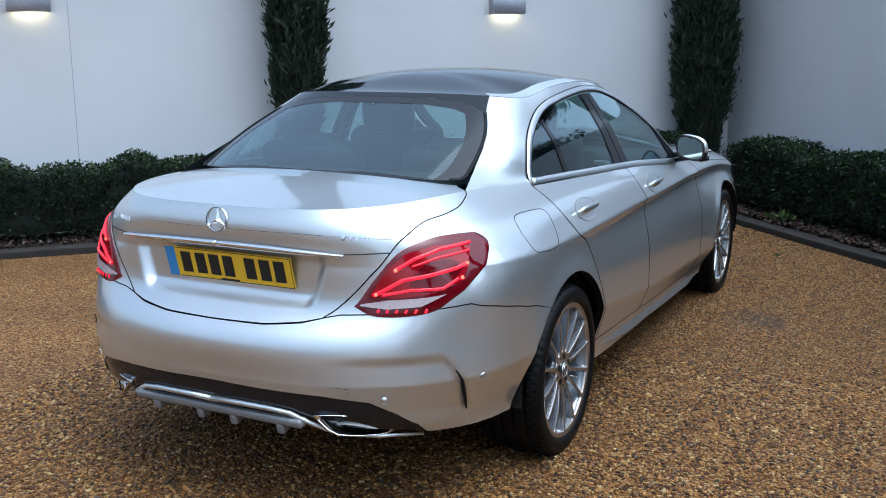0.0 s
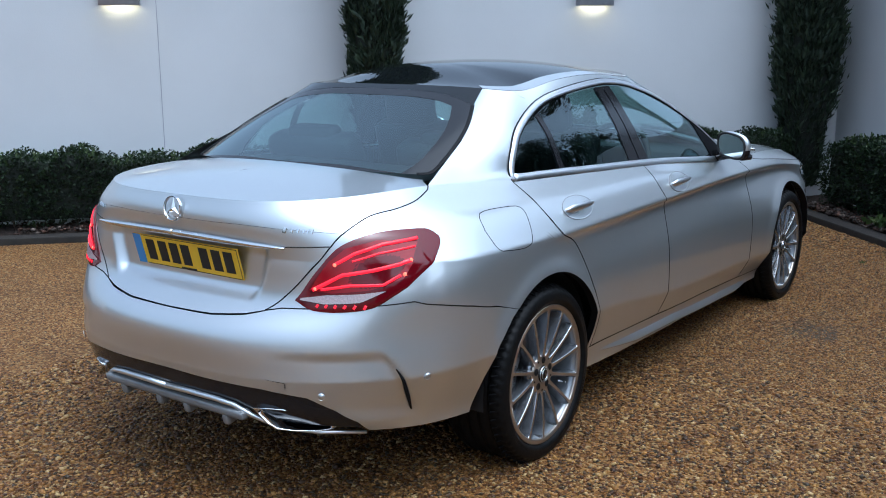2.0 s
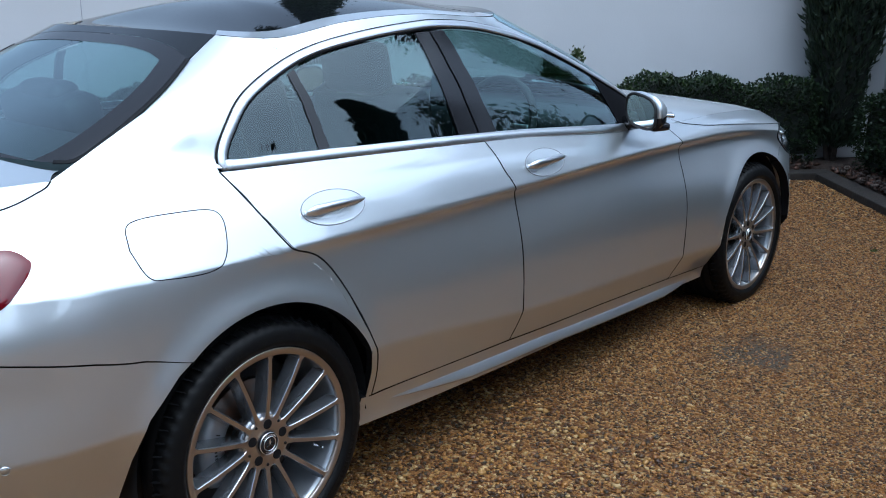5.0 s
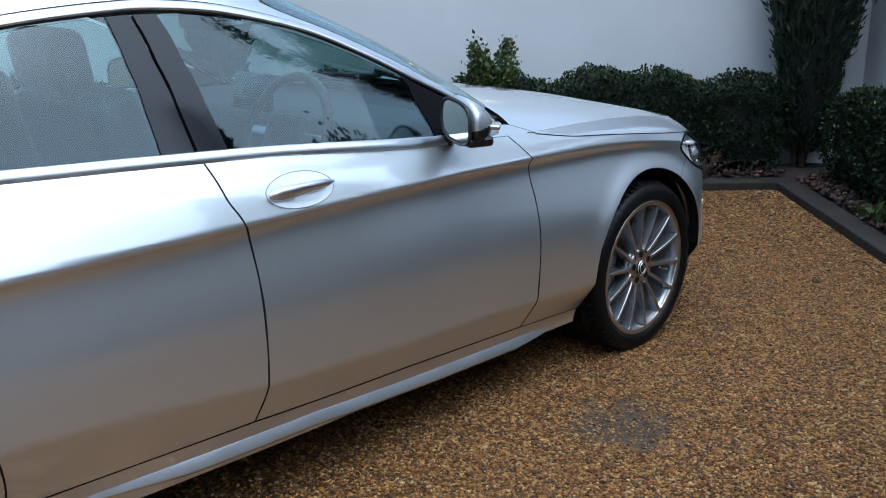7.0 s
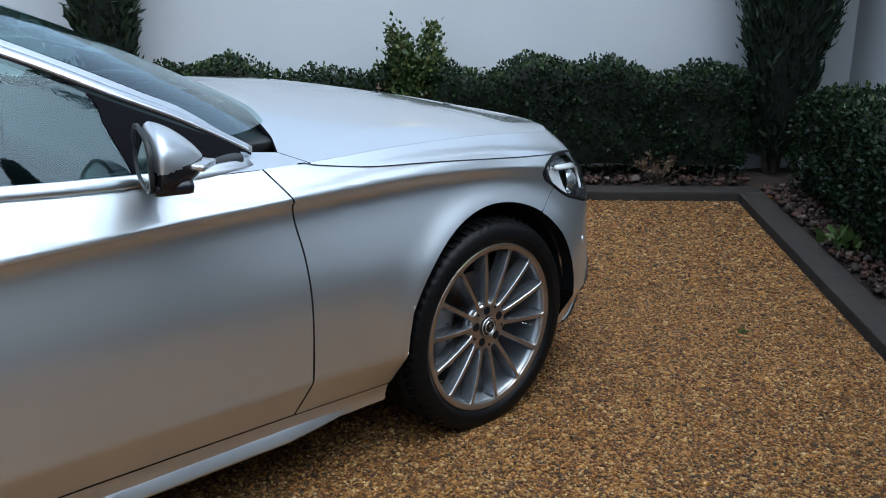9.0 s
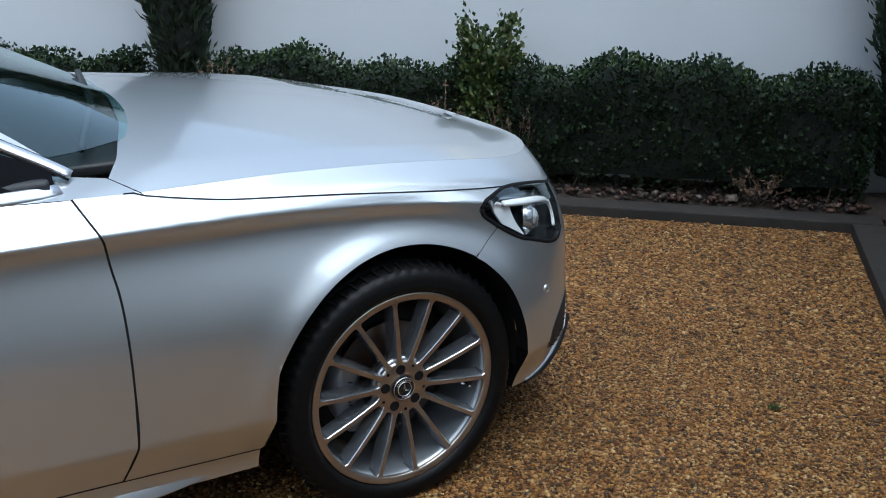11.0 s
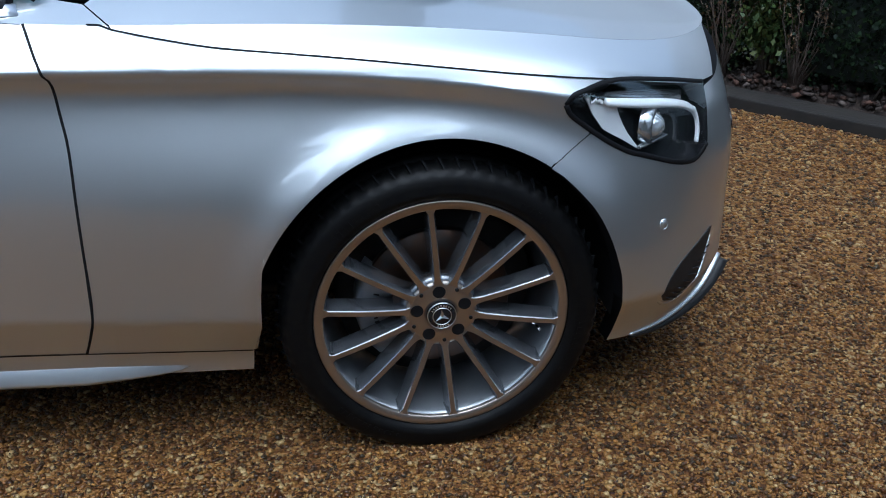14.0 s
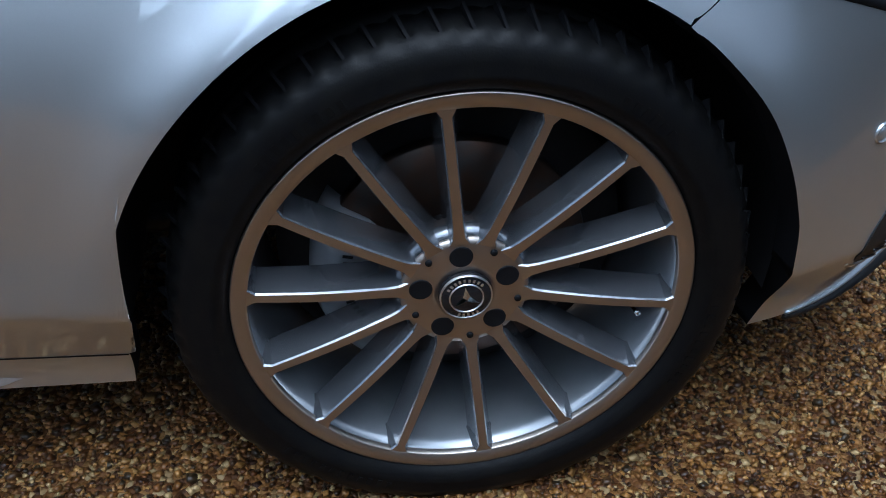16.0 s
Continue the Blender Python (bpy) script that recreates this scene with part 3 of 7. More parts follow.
def cypress(place, s, d, radius, height, clear, seed, label):
    """A columnar cypress: bare forked stems at the foot and a tall column of upright sprays."""
    rng = np.random.default_rng(seed)
    at = place(s, d, 0.04)
    root = thing("cypress_tree", label, "tree", at)
    trunks = []
    for i in range(5):
        a = 2 * math.pi * i / 5 + 0.3
        r = 0.03 if i else 0.0
        line = [(math.cos(a) * r, math.sin(a) * r, -0.02), (math.cos(a) * r * 2, math.sin(a) * r * 2, clear * 0.8), (math.cos(a) * radius * 0.45, math.sin(a) * radius * 0.45, clear + 0.6),
                (math.cos(a) * radius * 0.35, math.sin(a) * radius * 0.35, height * 0.7)]
        trunks.append(tube(line, lambda t, i=i: (0.045 if i == 0 else 0.024) * (1 - 0.75 * t), 7))
    part("trunk", merge(*trunks), mat("cypress_bark", (0.0860, 0.0660, 0.0539), 0.9, vary=0.5, scale=25, bump=0.5, bscale=60), root, "grey-brown forked stems")
    # dark core, its colour standing in for the crown's inner shade
    prof = [(0.02, clear + 0.05), (radius * 0.55, clear + 0.25), (radius * 0.74, clear + 0.9), (radius * 0.74, height * 0.75), (radius * 0.4, height * 0.93), (0.01, height * 0.98)]
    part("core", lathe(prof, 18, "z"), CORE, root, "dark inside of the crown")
    pts, aims = [], []
    n = int(9000 * (height - clear) * radius / 0.28)
    for i in range(n):
        t = rng.uniform(0, 1)
        z = clear + (height - clear) * t
        a = rng.uniform(0, 2 * math.pi)
        R = radius * min(1.0, (0.45 + 2.2 * t) if t < 0.25 else 1.0) * (1.0 if t < 0.75 else 1.0 - 0.9 * (t - 0.75) / 0.25)
        R *= 0.92 + 0.20 * noise.noise(Vector((math.cos(a) * 1.9, math.sin(a) * 1.9, z * 2.4))) + 0.26 * noise.noise(Vector((math.cos(a) * 6, math.sin(a) * 6, z * 8)))
        R *= rng.uniform(0.72, 1.0) + (0.22 if rng.uniform() < 0.05 else 0.0)
        pts.append((math.cos(a) * R, math.sin(a) * R, z))
        aims.append((math.cos(a) * 0.35, math.sin(a) * 0.35, 1.0))
    put("crown", leaves("crown", np.array(pts), np.array(aims), 0.075, 0.13, palette("cypress_leaf", [(0.0129, 0.0238, 0.0125), (0.0181, 0.0304, 0.0147), (0.0096, 0.0179, 0.0095), (0.0238, 0.0370, 0.0170), (0.0155, 0.0264, 0.0147)], 0.6), rng, 0.34), root, "dense upright dark green sprays", "stuff")
    return root


cypress(left_bed, 3.60, 0.42, 0.25, 5.2, 0.42, 31, "tall narrow dark green cypress against the white wall")
cypress(left_bed, -0.33, 0.44, 0.30, 5.2, 0.13, 37, "tall narrow dark cypress in the corner of the walls")


def weed(x, y, z, size, seed, label):
    rng = np.random.default_rng(seed)
    root = thing("weed", label, "weed", (x, y, z))
    n = 60
    pts = rng.normal(0, 1, (n, 3)) * (size * 0.35, size * 0.35, size * 0.12) + (0, 0, size * 0.3)
    pts[:, 2] = np.maximum(pts[:, 2], 0.004)
    aims = np.concatenate([pts[:, :2] / size, np.full((n, 1), 0.7)], 1)
    put("foliage", leaves("foliage", pts, aims, size * 0.55, 0.32, YOUNG, rng, 0.4), root, "small bright green leaves", "stuff")
    part("stem_tangle", merge(*[tube([(0, 0, -0.005), (q[0] * 0.5, q[1] * 0.5, q[2])], size * 0.02, 4) for q in pts[:7]]), TWIG, root, "thin stems", kind="stuff")
    return root


weed(1.057, 4.066, 0.0, 0.022, 81, "tiny green weed growing through the gravel")
weed(*right_bed(1.08, 0.22, 0.06), 0.11, 82, "green leafy weed on the litter behind the kerb")


def dead_twigs(s, d, height, seed):
    rng = np.random.default_rng(seed)
    root = thing("dead_shrub", "bare brown twigs of a dead shrub beside the hedge", "shrub", left_bed(s, d, 0.05))
    lines, pts = [], []
    for i in range(46):
        a, lean = rng.uniform(0, 2 * math.pi), rng.uniform(0.02, 0.16)
        h = height * rng.uniform(0.5, 1.0)
        q = [Vector((math.cos(a) * lean * t + rng.normal(0, 0.012), math.sin(a) * lean * t + rng.normal(0, 0.012), h * t)) for t in (0, 0.4, 0.7, 1)]
        lines.append(tube(q, lambda t: 0.0035 * (1 - 0.7 * t), 4))
        pts += [q[2].lerp(q[3], rng.uniform()) for _ in range(9)]
    part("stem_tangle", merge(*lines), TWIG, root, "bare brown stems", kind="stuff")
    put("foliage", leaves("foliage", np.array([tuple(p) for p in pts]), np.tile((0, 0, 0.6), (len(pts), 1)), 0.022, 0.3, DEADLEAF, rng, 0.8), root, "few withered brown leaves", "stuff")
    return root


DEADLEAF = palette("withered_leaf", [(0.10, 0.055, 0.028), (0.14, 0.085, 0.045), (0.06, 0.034, 0.02), (0.08, 0.06, 0.03)], rough=0.7)
dead_twigs(2.02, 0.24, 0.60, 91)
dead_twigs(1.68, 0.23, 0.52, 92)
dead_twigs(0.42, 0.21, 0.20, 93)
dead_twigs(3.30, 0.20, 0.66, 94)


# ---- wall lamps ----
LAMPMETAL = mat("brushed_lamp_metal", (0.3612, 0.3696, 0.4116), 0.35, metal=0.9, vary=0.1, scale=30)
LAMPGLOW = mat("warm_lamp_glow", (0.7740, 0.7480, 0.6860), 0.4, emit=(1.0, 0.80, 0.50), power=6.0)


def wall_lamp(s0, s1):
    at = left_bed((s0 + s1) / 2, 0.70, 1.88)
    root = thing("wall_lamp", "brushed metal box wall light shining warmly down", "wall lamp", at, group="wall lamps")
    w = s1 - s0
    x, y = Vector((*ALONG, 0)), Vector((-OUT[0], -OUT[1], 0))
    m = Matrix(((x.x, y.x, 0, 0), (x.y, y.y, 0, 0), (0, 0, 1, 0), (0, 0, 0, 1)))
    part("shade", box(w, 0.10, 0.012, 0.003, m=m @ pose(0, 0.05, 0.062)), LAMPMETAL, root, "flat metal top")
    part("front_plate", box(w, 0.010, 0.125, 0.003, m=m @ pose(0, 0.095, -0.0065)), LAMPMETAL, root)
    for sgn in (-1, 1):
        part("side_plate", box(0.010, 0.085, 0.122, 0.002, m=m @ pose(sgn * (w / 2 - 0.006), 0.046, -0.007)), LAMPMETAL, root)
    part("back_plate", box(w - 0.03, 0.008, 0.11, 0.002, m=m @ pose(0, 0.006, -0.007)), LAMPMETAL, root)
    part("diffuser", box(w - 0.06, 0.06, 0.008, 0.002, m=m @ pose(0, 0.048, -0.03)), LAMPGLOW, root, "glowing warm white diffuser")
    li = bpy.data.lights.new("wall_lamp_light", "AREA")
    li.shape, li.size, li.size_y, li.energy, li.color = "RECTANGLE", w - 0.1, 0.05, LAMP, (1.0, 0.80, 0.50)
    lo = new("wall_lamp_light", li)
    lo.matrix_world = Matrix.Translation(at + y * 0.05 + Vector((0, 0, -0.045))) @ m
    return root


wall_lamp(1.46, 1.78)
wall_lamp(5.48, 5.80)


# ---- trees across the court, behind the viewer ----
def broad_tree(x, y, height, spread, seed, leaf=0.13, each=260, low=0.55):
    rng = np.random.default_rng(seed)
    root = thing("tree", "spreading dark green garden tree across the court", "tree", (x, y, 0))
    limbs = [tube([(0, 0, -0.1), (0.05, 0.03, height * 0.25), (0, 0.1, height * 0.5)], lambda t: 0.16 * (1 - 0.5 * t), 10)]
    tips = []
    for i in range(14):
        a, e = rng.uniform(0, 2 * math.pi), rng.uniform(0.25, 1.0)
        base = Vector((0, 0.05, height * rng.uniform(0.28, 0.5)))
        end = Vector((math.cos(a) * spread * e, math.sin(a) * spread * e, height * rng.uniform(low, 1.0)))
        mid = base.lerp(end, 0.5) + Vector((0, 0, 0.25))
        limbs.append(tube([base, mid, end], lambda t: 0.06 * (1 - 0.8 * t), 6))
        tips += [mid, end, base.lerp(end, 0.75) + Vector((0, 0, 0.1))]
    part("trunk", merge(*limbs), TWIG, root, "brown trunk and limbs")
    c = np.array([tuple(t) for t in tips])
    pts = np.repeat(c, each, 0)
    pts = pts + rng.normal(0, 1, pts.shape) * ((0.3612, 0.3696, 0.2548) if leaf > 0.1 else (0.1720, 0.1760, 0.1470))
    put("crown", leaves("crown", pts, np.tile((0, 0, 0.2), (len(pts), 1)), leaf, 0.3, LEAF, rng, 1.0), root, "dark green leaves", "stuff")
    return root


broad_tree(8.6, -1.6, 5.4, 1.9, 51)
broad_tree(7.6, -6.4, 6.0, 2.1, 53)
broad_tree(1.75, 6.5, 6.5, 1.35, 54, 0.10, 330, 0.66)
broad_tree(4.4, 6.3, 3.1, 1.8, 56, 0.09, 380, 0.45)
broad_tree(5.2, 5.0, 3.6, 1.2, 55, 0.08, 380, 0.6)


def cone_tree(place, s, d, radius, height, seed):
    """A broad conical evergreen with a ragged outline."""
    rng = np.random.default_rng(seed)
    root = thing("conifer_tree", "broad conical dark evergreen beside the side wall", "tree", place(s, d, 0.04))
    part("trunk", tube([(0, 0, -0.05), (0.02, 0, height * 0.5), (0, 0.01, height * 0.9)], lambda t: 0.07 * (1 - 0.9 * t), 8), TWIG, root, "brown trunk")
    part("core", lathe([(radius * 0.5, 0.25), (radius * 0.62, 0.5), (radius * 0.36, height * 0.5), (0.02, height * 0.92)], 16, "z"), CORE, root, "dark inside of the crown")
    n = 26000
    t = rng.uniform(0, 1, n) ** 1.5
    a = rng.uniform(0, 2 * math.pi, n)
    tier = 0.75 + 0.25 * np.cos(t * 46 + 2.0 * np.sin(3 * a)) + 0.22 * np.sin(5 * a + t * 17)
    r = radius * (1 - t) ** 0.85 * tier * rng.uniform(0.55, 1.05, n)
    pts = np.stack([np.cos(a) * r, np.sin(a) * r, 0.15 + height * t], -1)
    aims = np.stack([np.cos(a), np.sin(a), np.full(n, 0.5)], -1)
    put("crown", leaves("crown", pts, aims, 0.085, 0.2, LEAF, rng, 0.5), root, "dark green sprays", "stuff")
    return root


def tree_belt(x, y0, y1, height, seed):
    """A row of tall evergreens that closes the court opposite the wall."""
    rng = np.random.default_rng(seed)
    root = thing("tall_hedge", "tall dark evergreen screen along the far side of the court", "hedge", (x, (y0 + y1) / 2, 0))
    L = y1 - y0
    top = lambda y: height * (0.86 + 0.16 * noise.noise(Vector((y * 0.7, seed, 0))) + 0.07 * noise.noise(Vector((y * 2.3, seed, 3))))
    ys = np.linspace(y0, y1, int(L / 0.25) + 1)
    vs, fs = [], []
    for y in ys:
        h = top(y) - 0.2
        vs += [(0.15, y - root.location.y, 0), (0.1, y - root.location.y, h * 0.8), (0.45, y - root.location.y, h), (1.0, y - root.location.y, h * 0.8), (1.1, y - root.location.y, 0)]
    for i in range(len(ys) - 1):
        fs += [(5 * i + j, 5 * i + j + 1, 5 * i + j + 6, 5 * i + j + 5) for j in range(4)]
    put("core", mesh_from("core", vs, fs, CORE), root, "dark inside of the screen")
    n = int(L * height * 420)
    yy, b = rng.uniform(y0, y1, n), rng.uniform(0.02, 1.0, n) ** 0.8
    pts = np.array([(0.1 + 0.35 * max(0.0, q - 0.8) / 0.2 + rng.normal(0, 0.12), y - root.location.y, top(y) * q + rng.normal(0, 0.05)) for y, q in zip(yy, b)])
    put("foliage", leaves("foliage", pts, np.tile((-0.6, 0, 0.7), (n, 1)), 0.13, 0.3, LEAF, rng, 0.8), root, "dark green sprays", "stuff")
    return root


tree_belt(8.6, -9.0, 4.5, 2.7, 71)
cone_tree(right_bed, 4.35, 0.42, 0.62, 3.1, 63)
cone_tree(right_bed, 5.4, 0.44, 0.55, 2.6, 64)
cypress(right_bed, 6.9, 0.42, 0.34, 5.0, 0.2, 61, "tall narrow dark cypress beside the side wall")


# ---- the car: smooth master surfaces, from which every panel is cut ----
def knots(pairs):
    """A smooth curve through (place, value) pairs."""
    xs, ys = np.array(pairs, float).T
    d = np.gradient(ys, xs)

    def f(x):
        x = np.clip(np.asarray(x, float), xs[0], xs[-1])
        k = np.clip(np.searchsorted(xs, x) - 1, 0, len(xs) - 2)
        h = xs[k + 1] - xs[k]
        t = (x - xs[k]) / h
        return ((2 * t**3 - 3 * t**2 + 1) * ys[k] + (t**3 - 2 * t**2 + t) * h * d[k] + (-2 * t**3 + 3 * t**2) * ys[k + 1] + (t**3 - t**2) * h * d[k + 1])

    return f


class Ring:
    """A half outline in plan: rear end, side, front end, at a height that runs along the car."""

    def __init__(self, w, z, yr, yf, ya=-0.35, yb=3.05, nr=2.6, nf=2.5, ua=0.24, ub=0.76):
        self.w, self.z = knots(w), knots(z)
        self.yr, self.yf, self.ya, self.yb, self.nr, self.nf, self.ua, self.ub = yr, yf, ya, yb, nr, nf, ua, ub

    def __call__(self, u):
        u = np.asarray(u, float)
        th = np.clip(u / self.ua, 0, 1) * math.pi / 2
        ph = np.clip((1 - u) / (1 - self.ub), 0, 1) * math.pi / 2
        yr = self.ya - (self.ya - self.yr) * np.clip(np.cos(th), 0, 1) ** (2 / self.nr)
        yf = self.yb + (self.yf - self.yb) * np.clip(np.cos(ph), 0, 1) ** (2 / self.nf)
        ym = self.ya + (self.yb - self.ya) * (u - self.ua) / (self.ub - self.ua)
        y = np.where(u < self.ua, yr, np.where(u > self.ub, yf, ym))
        fx = np.where(u < self.ua, np.sin(th) ** (2 / self.nr), np.where(u > self.ub, np.sin(ph) ** (2 / self.nf), 1.0))
        return np.stack([self.w(y) * fx, y, self.z(y)], -1)


class Skin:
    """A surface through rings; v counts rings, creases keep a break in slope."""

    def __init__(self, rings, creases=(), nu=420, nv=150, shape=None):
        self.rings, self.creases, self.shape = rings, creases, shape
        self.vmax = len(rings) - 1.0
        self.gu, self.gv = np.linspace(0, 1, nu), np.linspace(0, self.vmax, nv)
        U, V = np.meshgrid(self.gu, self.gv, indexing="ij")
        self.U, self.V, self.P = U, V, self(U, V)

    def __call__(self, u, v):
        u, v = np.broadcast_arrays(np.asarray(u, float), np.asarray(v, float))
        R = np.stack([r(u) for r in self.rings], 0)
        K = len(self.rings)
        D0, D1 = np.zeros_like(R), np.zeros_like(R)
        for k in range(K):
            a, b = max(k - 1, 0), min(k + 1, K - 1)
            mid = (R[b] - R[a]) / max(b - a, 1)
            if k in self.creases:
                soft = self.creases[k]
                D1[k] = soft * mid + (1 - soft) * (R[b] - R[k])
                D0[k] = soft * mid + (1 - soft) * (R[k] - R[a])
            else:
                D0[k] = D1[k] = mid
        k = np.clip(np.floor(v).astype(int), 0, K - 2)
        t = (v - k)[..., None]
        idx = k[None, ..., None]
        take = lambda A, off: np.take_along_axis(A, np.broadcast_to(idx + off, (1, *A.shape[1:])), 0)[0]
        p = ((2 * t**3 - 3 * t**2 + 1) * take(R, 0) + (t**3 - 2 * t**2 + t) * take(D1, 0) + (-2 * t**3 + 3 * t**2) * take(R, 1) + (t**3 - t**2) * take(D0, 1))
        return self.shape(p) if self.shape else p

    def normal(self, u, v):
        e = 2e-3
        du = self(np.clip(u + e, 0, 1), v) - self(np.clip(u - e, 0, 1), v)
        dv = self(u, np.clip(v + e, 0, self.vmax)) - self(u, np.clip(v - e, 0, self.vmax))
        n = np.cross(du, dv)
        n /= np.maximum(np.linalg.norm(n, axis=-1, keepdims=True), 1e-12)
        return n

    def find(self, tag, a, b):
        """(u, v) of the surface point that shows at (a, b): s side view (y, z), t from above (x, y), r from behind (x, z), f from the front (x, z), p a place."""
        if tag == "uv":
            return np.array((a, b), float)
        P = self.P
        i, j = {"s": (1, 2), "t": (0, 1), "r": (0, 2), "f": (0, 2)}[tag]
        d = (P[..., i] - a) ** 2 + (P[..., j] - b) ** 2
        if tag == "r":
            d = d + 10.0 * (P[..., 1] > 0.6)
        if tag == "f":
            d = d + 10.0 * (P[..., 1] < 2.9)
        if tag == "s":
            d = d + 0.0004 * (1 - P[..., 0])
        if tag == "t":
            d = d + 0.0004 * (1.5 - P[..., 2])
        k = np.unravel_index(np.argmin(d), d.shape)
        uv = np.array((self.U[k], self.V[k]))
        for _ in range(6):
            p = self(uv[0], uv[1])
            r = np.array((a - p[i], b - p[j]))
            e = 1e-4
            pu, pv = self(min(uv[0] + e, 1), uv[1]), self(uv[0], min(uv[1] + e, self.vmax))
            J = np.array(((pu[i] - p[i], pv[i] - p[i]), (pu[j] - p[j], pv[j] - p[j]))) / e
            if abs(np.linalg.det(J)) < 1e-7:
                break
            st = np.linalg.solve(J, r)
            st = np.clip(st, (-0.01, -0.15), (0.01, 0.15))
            uv = np.clip(uv + st, (0, 0), (1, self.vmax))
        return uv

    def at(self, tag, a, b, lift=0.0):
        u, v = self.find(tag, a, b)
        n = self.normal(np.array(u), np.array(v))
        return Vector(self(u, v) + n * lift), Vector(n)

    def line(self, pts, n):
        """n+1 evenly spaced (u, v) along the tagged points."""
        uv = np.array([self.find(*p) for p in pts])
        fine = []
        for k in range(len(uv) - 1):
            for t in np.linspace(0, 1, 13)[: None if k == len(uv) - 2 else -1]:
                fine.append(uv[k] * (1 - t) + uv[k + 1] * t)
        fine = np.array(fine)
        P = self(fine[:, 0], fine[:, 1])
        s = np.r_[0, np.cumsum(np.linalg.norm(np.diff(P, axis=0), axis=1))]
        g = np.linspace(0, s[-1], n + 1)
        return np.stack([np.interp(g, s, fine[:, 0]), np.interp(g, s, fine[:, 1])], -1)

    def patch(self, bottom, right, top, left, n=30, m=24, lift=0.0, depth=0.012, gap=0.0018, free=(), bulge=None, press=None):
        """A panel between four edges, with its rim turned in. Returns vertices and faces."""
        B, T, Lf, Rt = self.line(bottom, n), self.line(top, n), self.line(left, m), self.line(right, m)
        s, t = np.linspace(0, 1, n + 1)[:, None, None], np.linspace(0, 1, m + 1)[None, :, None]
        UV = (1 - t) * B[:, None] + t * T[:, None] + (1 - s) * Lf[None] + s * Rt[None] - ((1 - s) * (1 - t) * B[0] + s * (1 - t) * B[-1] + (1 - s) * t * T[0] + s * t * T[-1])
        u, v = np.clip(UV[..., 0], 0, 1), np.clip(UV[..., 1], 0, self.vmax)
        P, N = self(u, v), self.normal(u, v)
        off = lift if bulge is None else lift + bulge(s[..., 0], t[..., 0])[..., None]
        P = P + N * off
        if press is not None:
            P = P - N * press(P)[..., None]
        # draw the rim back by the gap
        C = P.copy()
        gap = np.where(np.abs(P[..., :1]) < 0.006, 0.0, gap)
        if 2 in free:
            gap[:, -1] = 0.0
        C[0] += (P[1] - P[0]) / np.maximum(np.linalg.norm(P[1] - P[0], axis=-1, keepdims=True), 1e-9) * gap[0]
        C[-1] += (P[-2] - P[-1]) / np.maximum(np.linalg.norm(P[-2] - P[-1], axis=-1, keepdims=True), 1e-9) * gap[-1]
        C[:, 0] += (P[:, 1] - P[:, 0]) / np.maximum(np.linalg.norm(P[:, 1] - P[:, 0], axis=-1, keepdims=True), 1e-9) * gap[:, 0]
        C[:, -1] += (P[:, -2] - P[:, -1]) / np.maximum(np.linalg.norm(P[:, -2] - P[:, -1], axis=-1, keepdims=True), 1e-9) * gap[:, -1]
        V = C.reshape(-1, 3)
        idx = np.arange((n + 1) * (m + 1)).reshape(n + 1, m + 1)
        F = [(idx[i, j], idx[i + 1, j], idx[i + 1, j + 1], idx[i, j + 1]) for i in range(n) for j in range(m)]
        ns = len(F)
        if depth:
            loop = list(idx[:, 0]) + list(idx[-1, 1:]) + list(idx[-2::-1, -1]) + list(idx[0, -2:0:-1])
            rim = V[loop] - N.reshape(-1, 3)[loop] * 0.0002
            deep = V[loop] - N.reshape(-1, 3)[loop] * depth
            base = len(V)
            shut = np.ones(len(loop), bool)
            if free:  # edges that run on into a neighbour without a gap
                side = [0] * (n + 1) + [1] * m + [2] * n + [3] * (m - 1)
                shut = np.array([k not in free for k in side])
            V = np.vstack([V, rim, deep])
            k = len(loop)
            for q in range(k):
                r = (q + 1) % k
                if abs(V[loop[q], 0]) < 0.006 and abs(V[loop[r], 0]) < 0.006:
                    continue
                if not (shut[q] and shut[r]):
                    continue
                F.append((base + r, base + q, base + k + q, base + k + r))
        return V, F, ns

    def curve(self, pts, n=10):
        """Tagged points joined by a smooth curve, as many (u, v) points."""
        q = np.array([self.find(*p) for p in pts])
        q = np.vstack([2 * q[0] - q[1], q, 2 * q[-1] - q[-2]])
        out = []
        for k in range(1, len(q) - 2):
            for t in np.linspace(0, 1, n + 1)[: None if k == len(q) - 3 else -1]:
                a, b, c, d = q[k - 1 : k + 3]
                w = 0.5 * (2 * b + (c - a) * t + (2 * a - 5 * b + 4 * c - d) * t**2 + (3 * b - a - 3 * c + d) * t**3)
                out.append(("uv", float(np.clip(w[0], 0, 1)), float(np.clip(w[1], 0, self.vmax))))
        return out

    def strip(self, pts, width, height, n=60, lift=0.0, taper=True, shift=0.0):
        """A raised band that follows tagged points."""
        uv = self.line(pts, n)
        P, N = self(uv[:, 0], uv[:, 1]), self.normal(uv[:, 0], uv[:, 1])
        D = np.gradient(P, axis=0)
        D /= np.linalg.norm(D, axis=1)[:, None]
        S = np.cross(N, D)
        t = np.linspace(0, 1, n + 1)
        w = (width(t) if callable(width) else np.full(n + 1, width))[:, None]
        prof = [(-0.5, -0.004), (-0.5, 0.55), (-0.36, 1.0), (0.36, 1.0), (0.5, 0.55), (0.5, -0.004)]
        h = (height(t) if callable(height) else np.full(n + 1, height))[:, None]
        rows = np.stack([P + S * (w * a + shift) + N * (lift + h * b) for a, b in prof], 1)
        k = len(prof)
        V = rows.reshape(-1, 3)
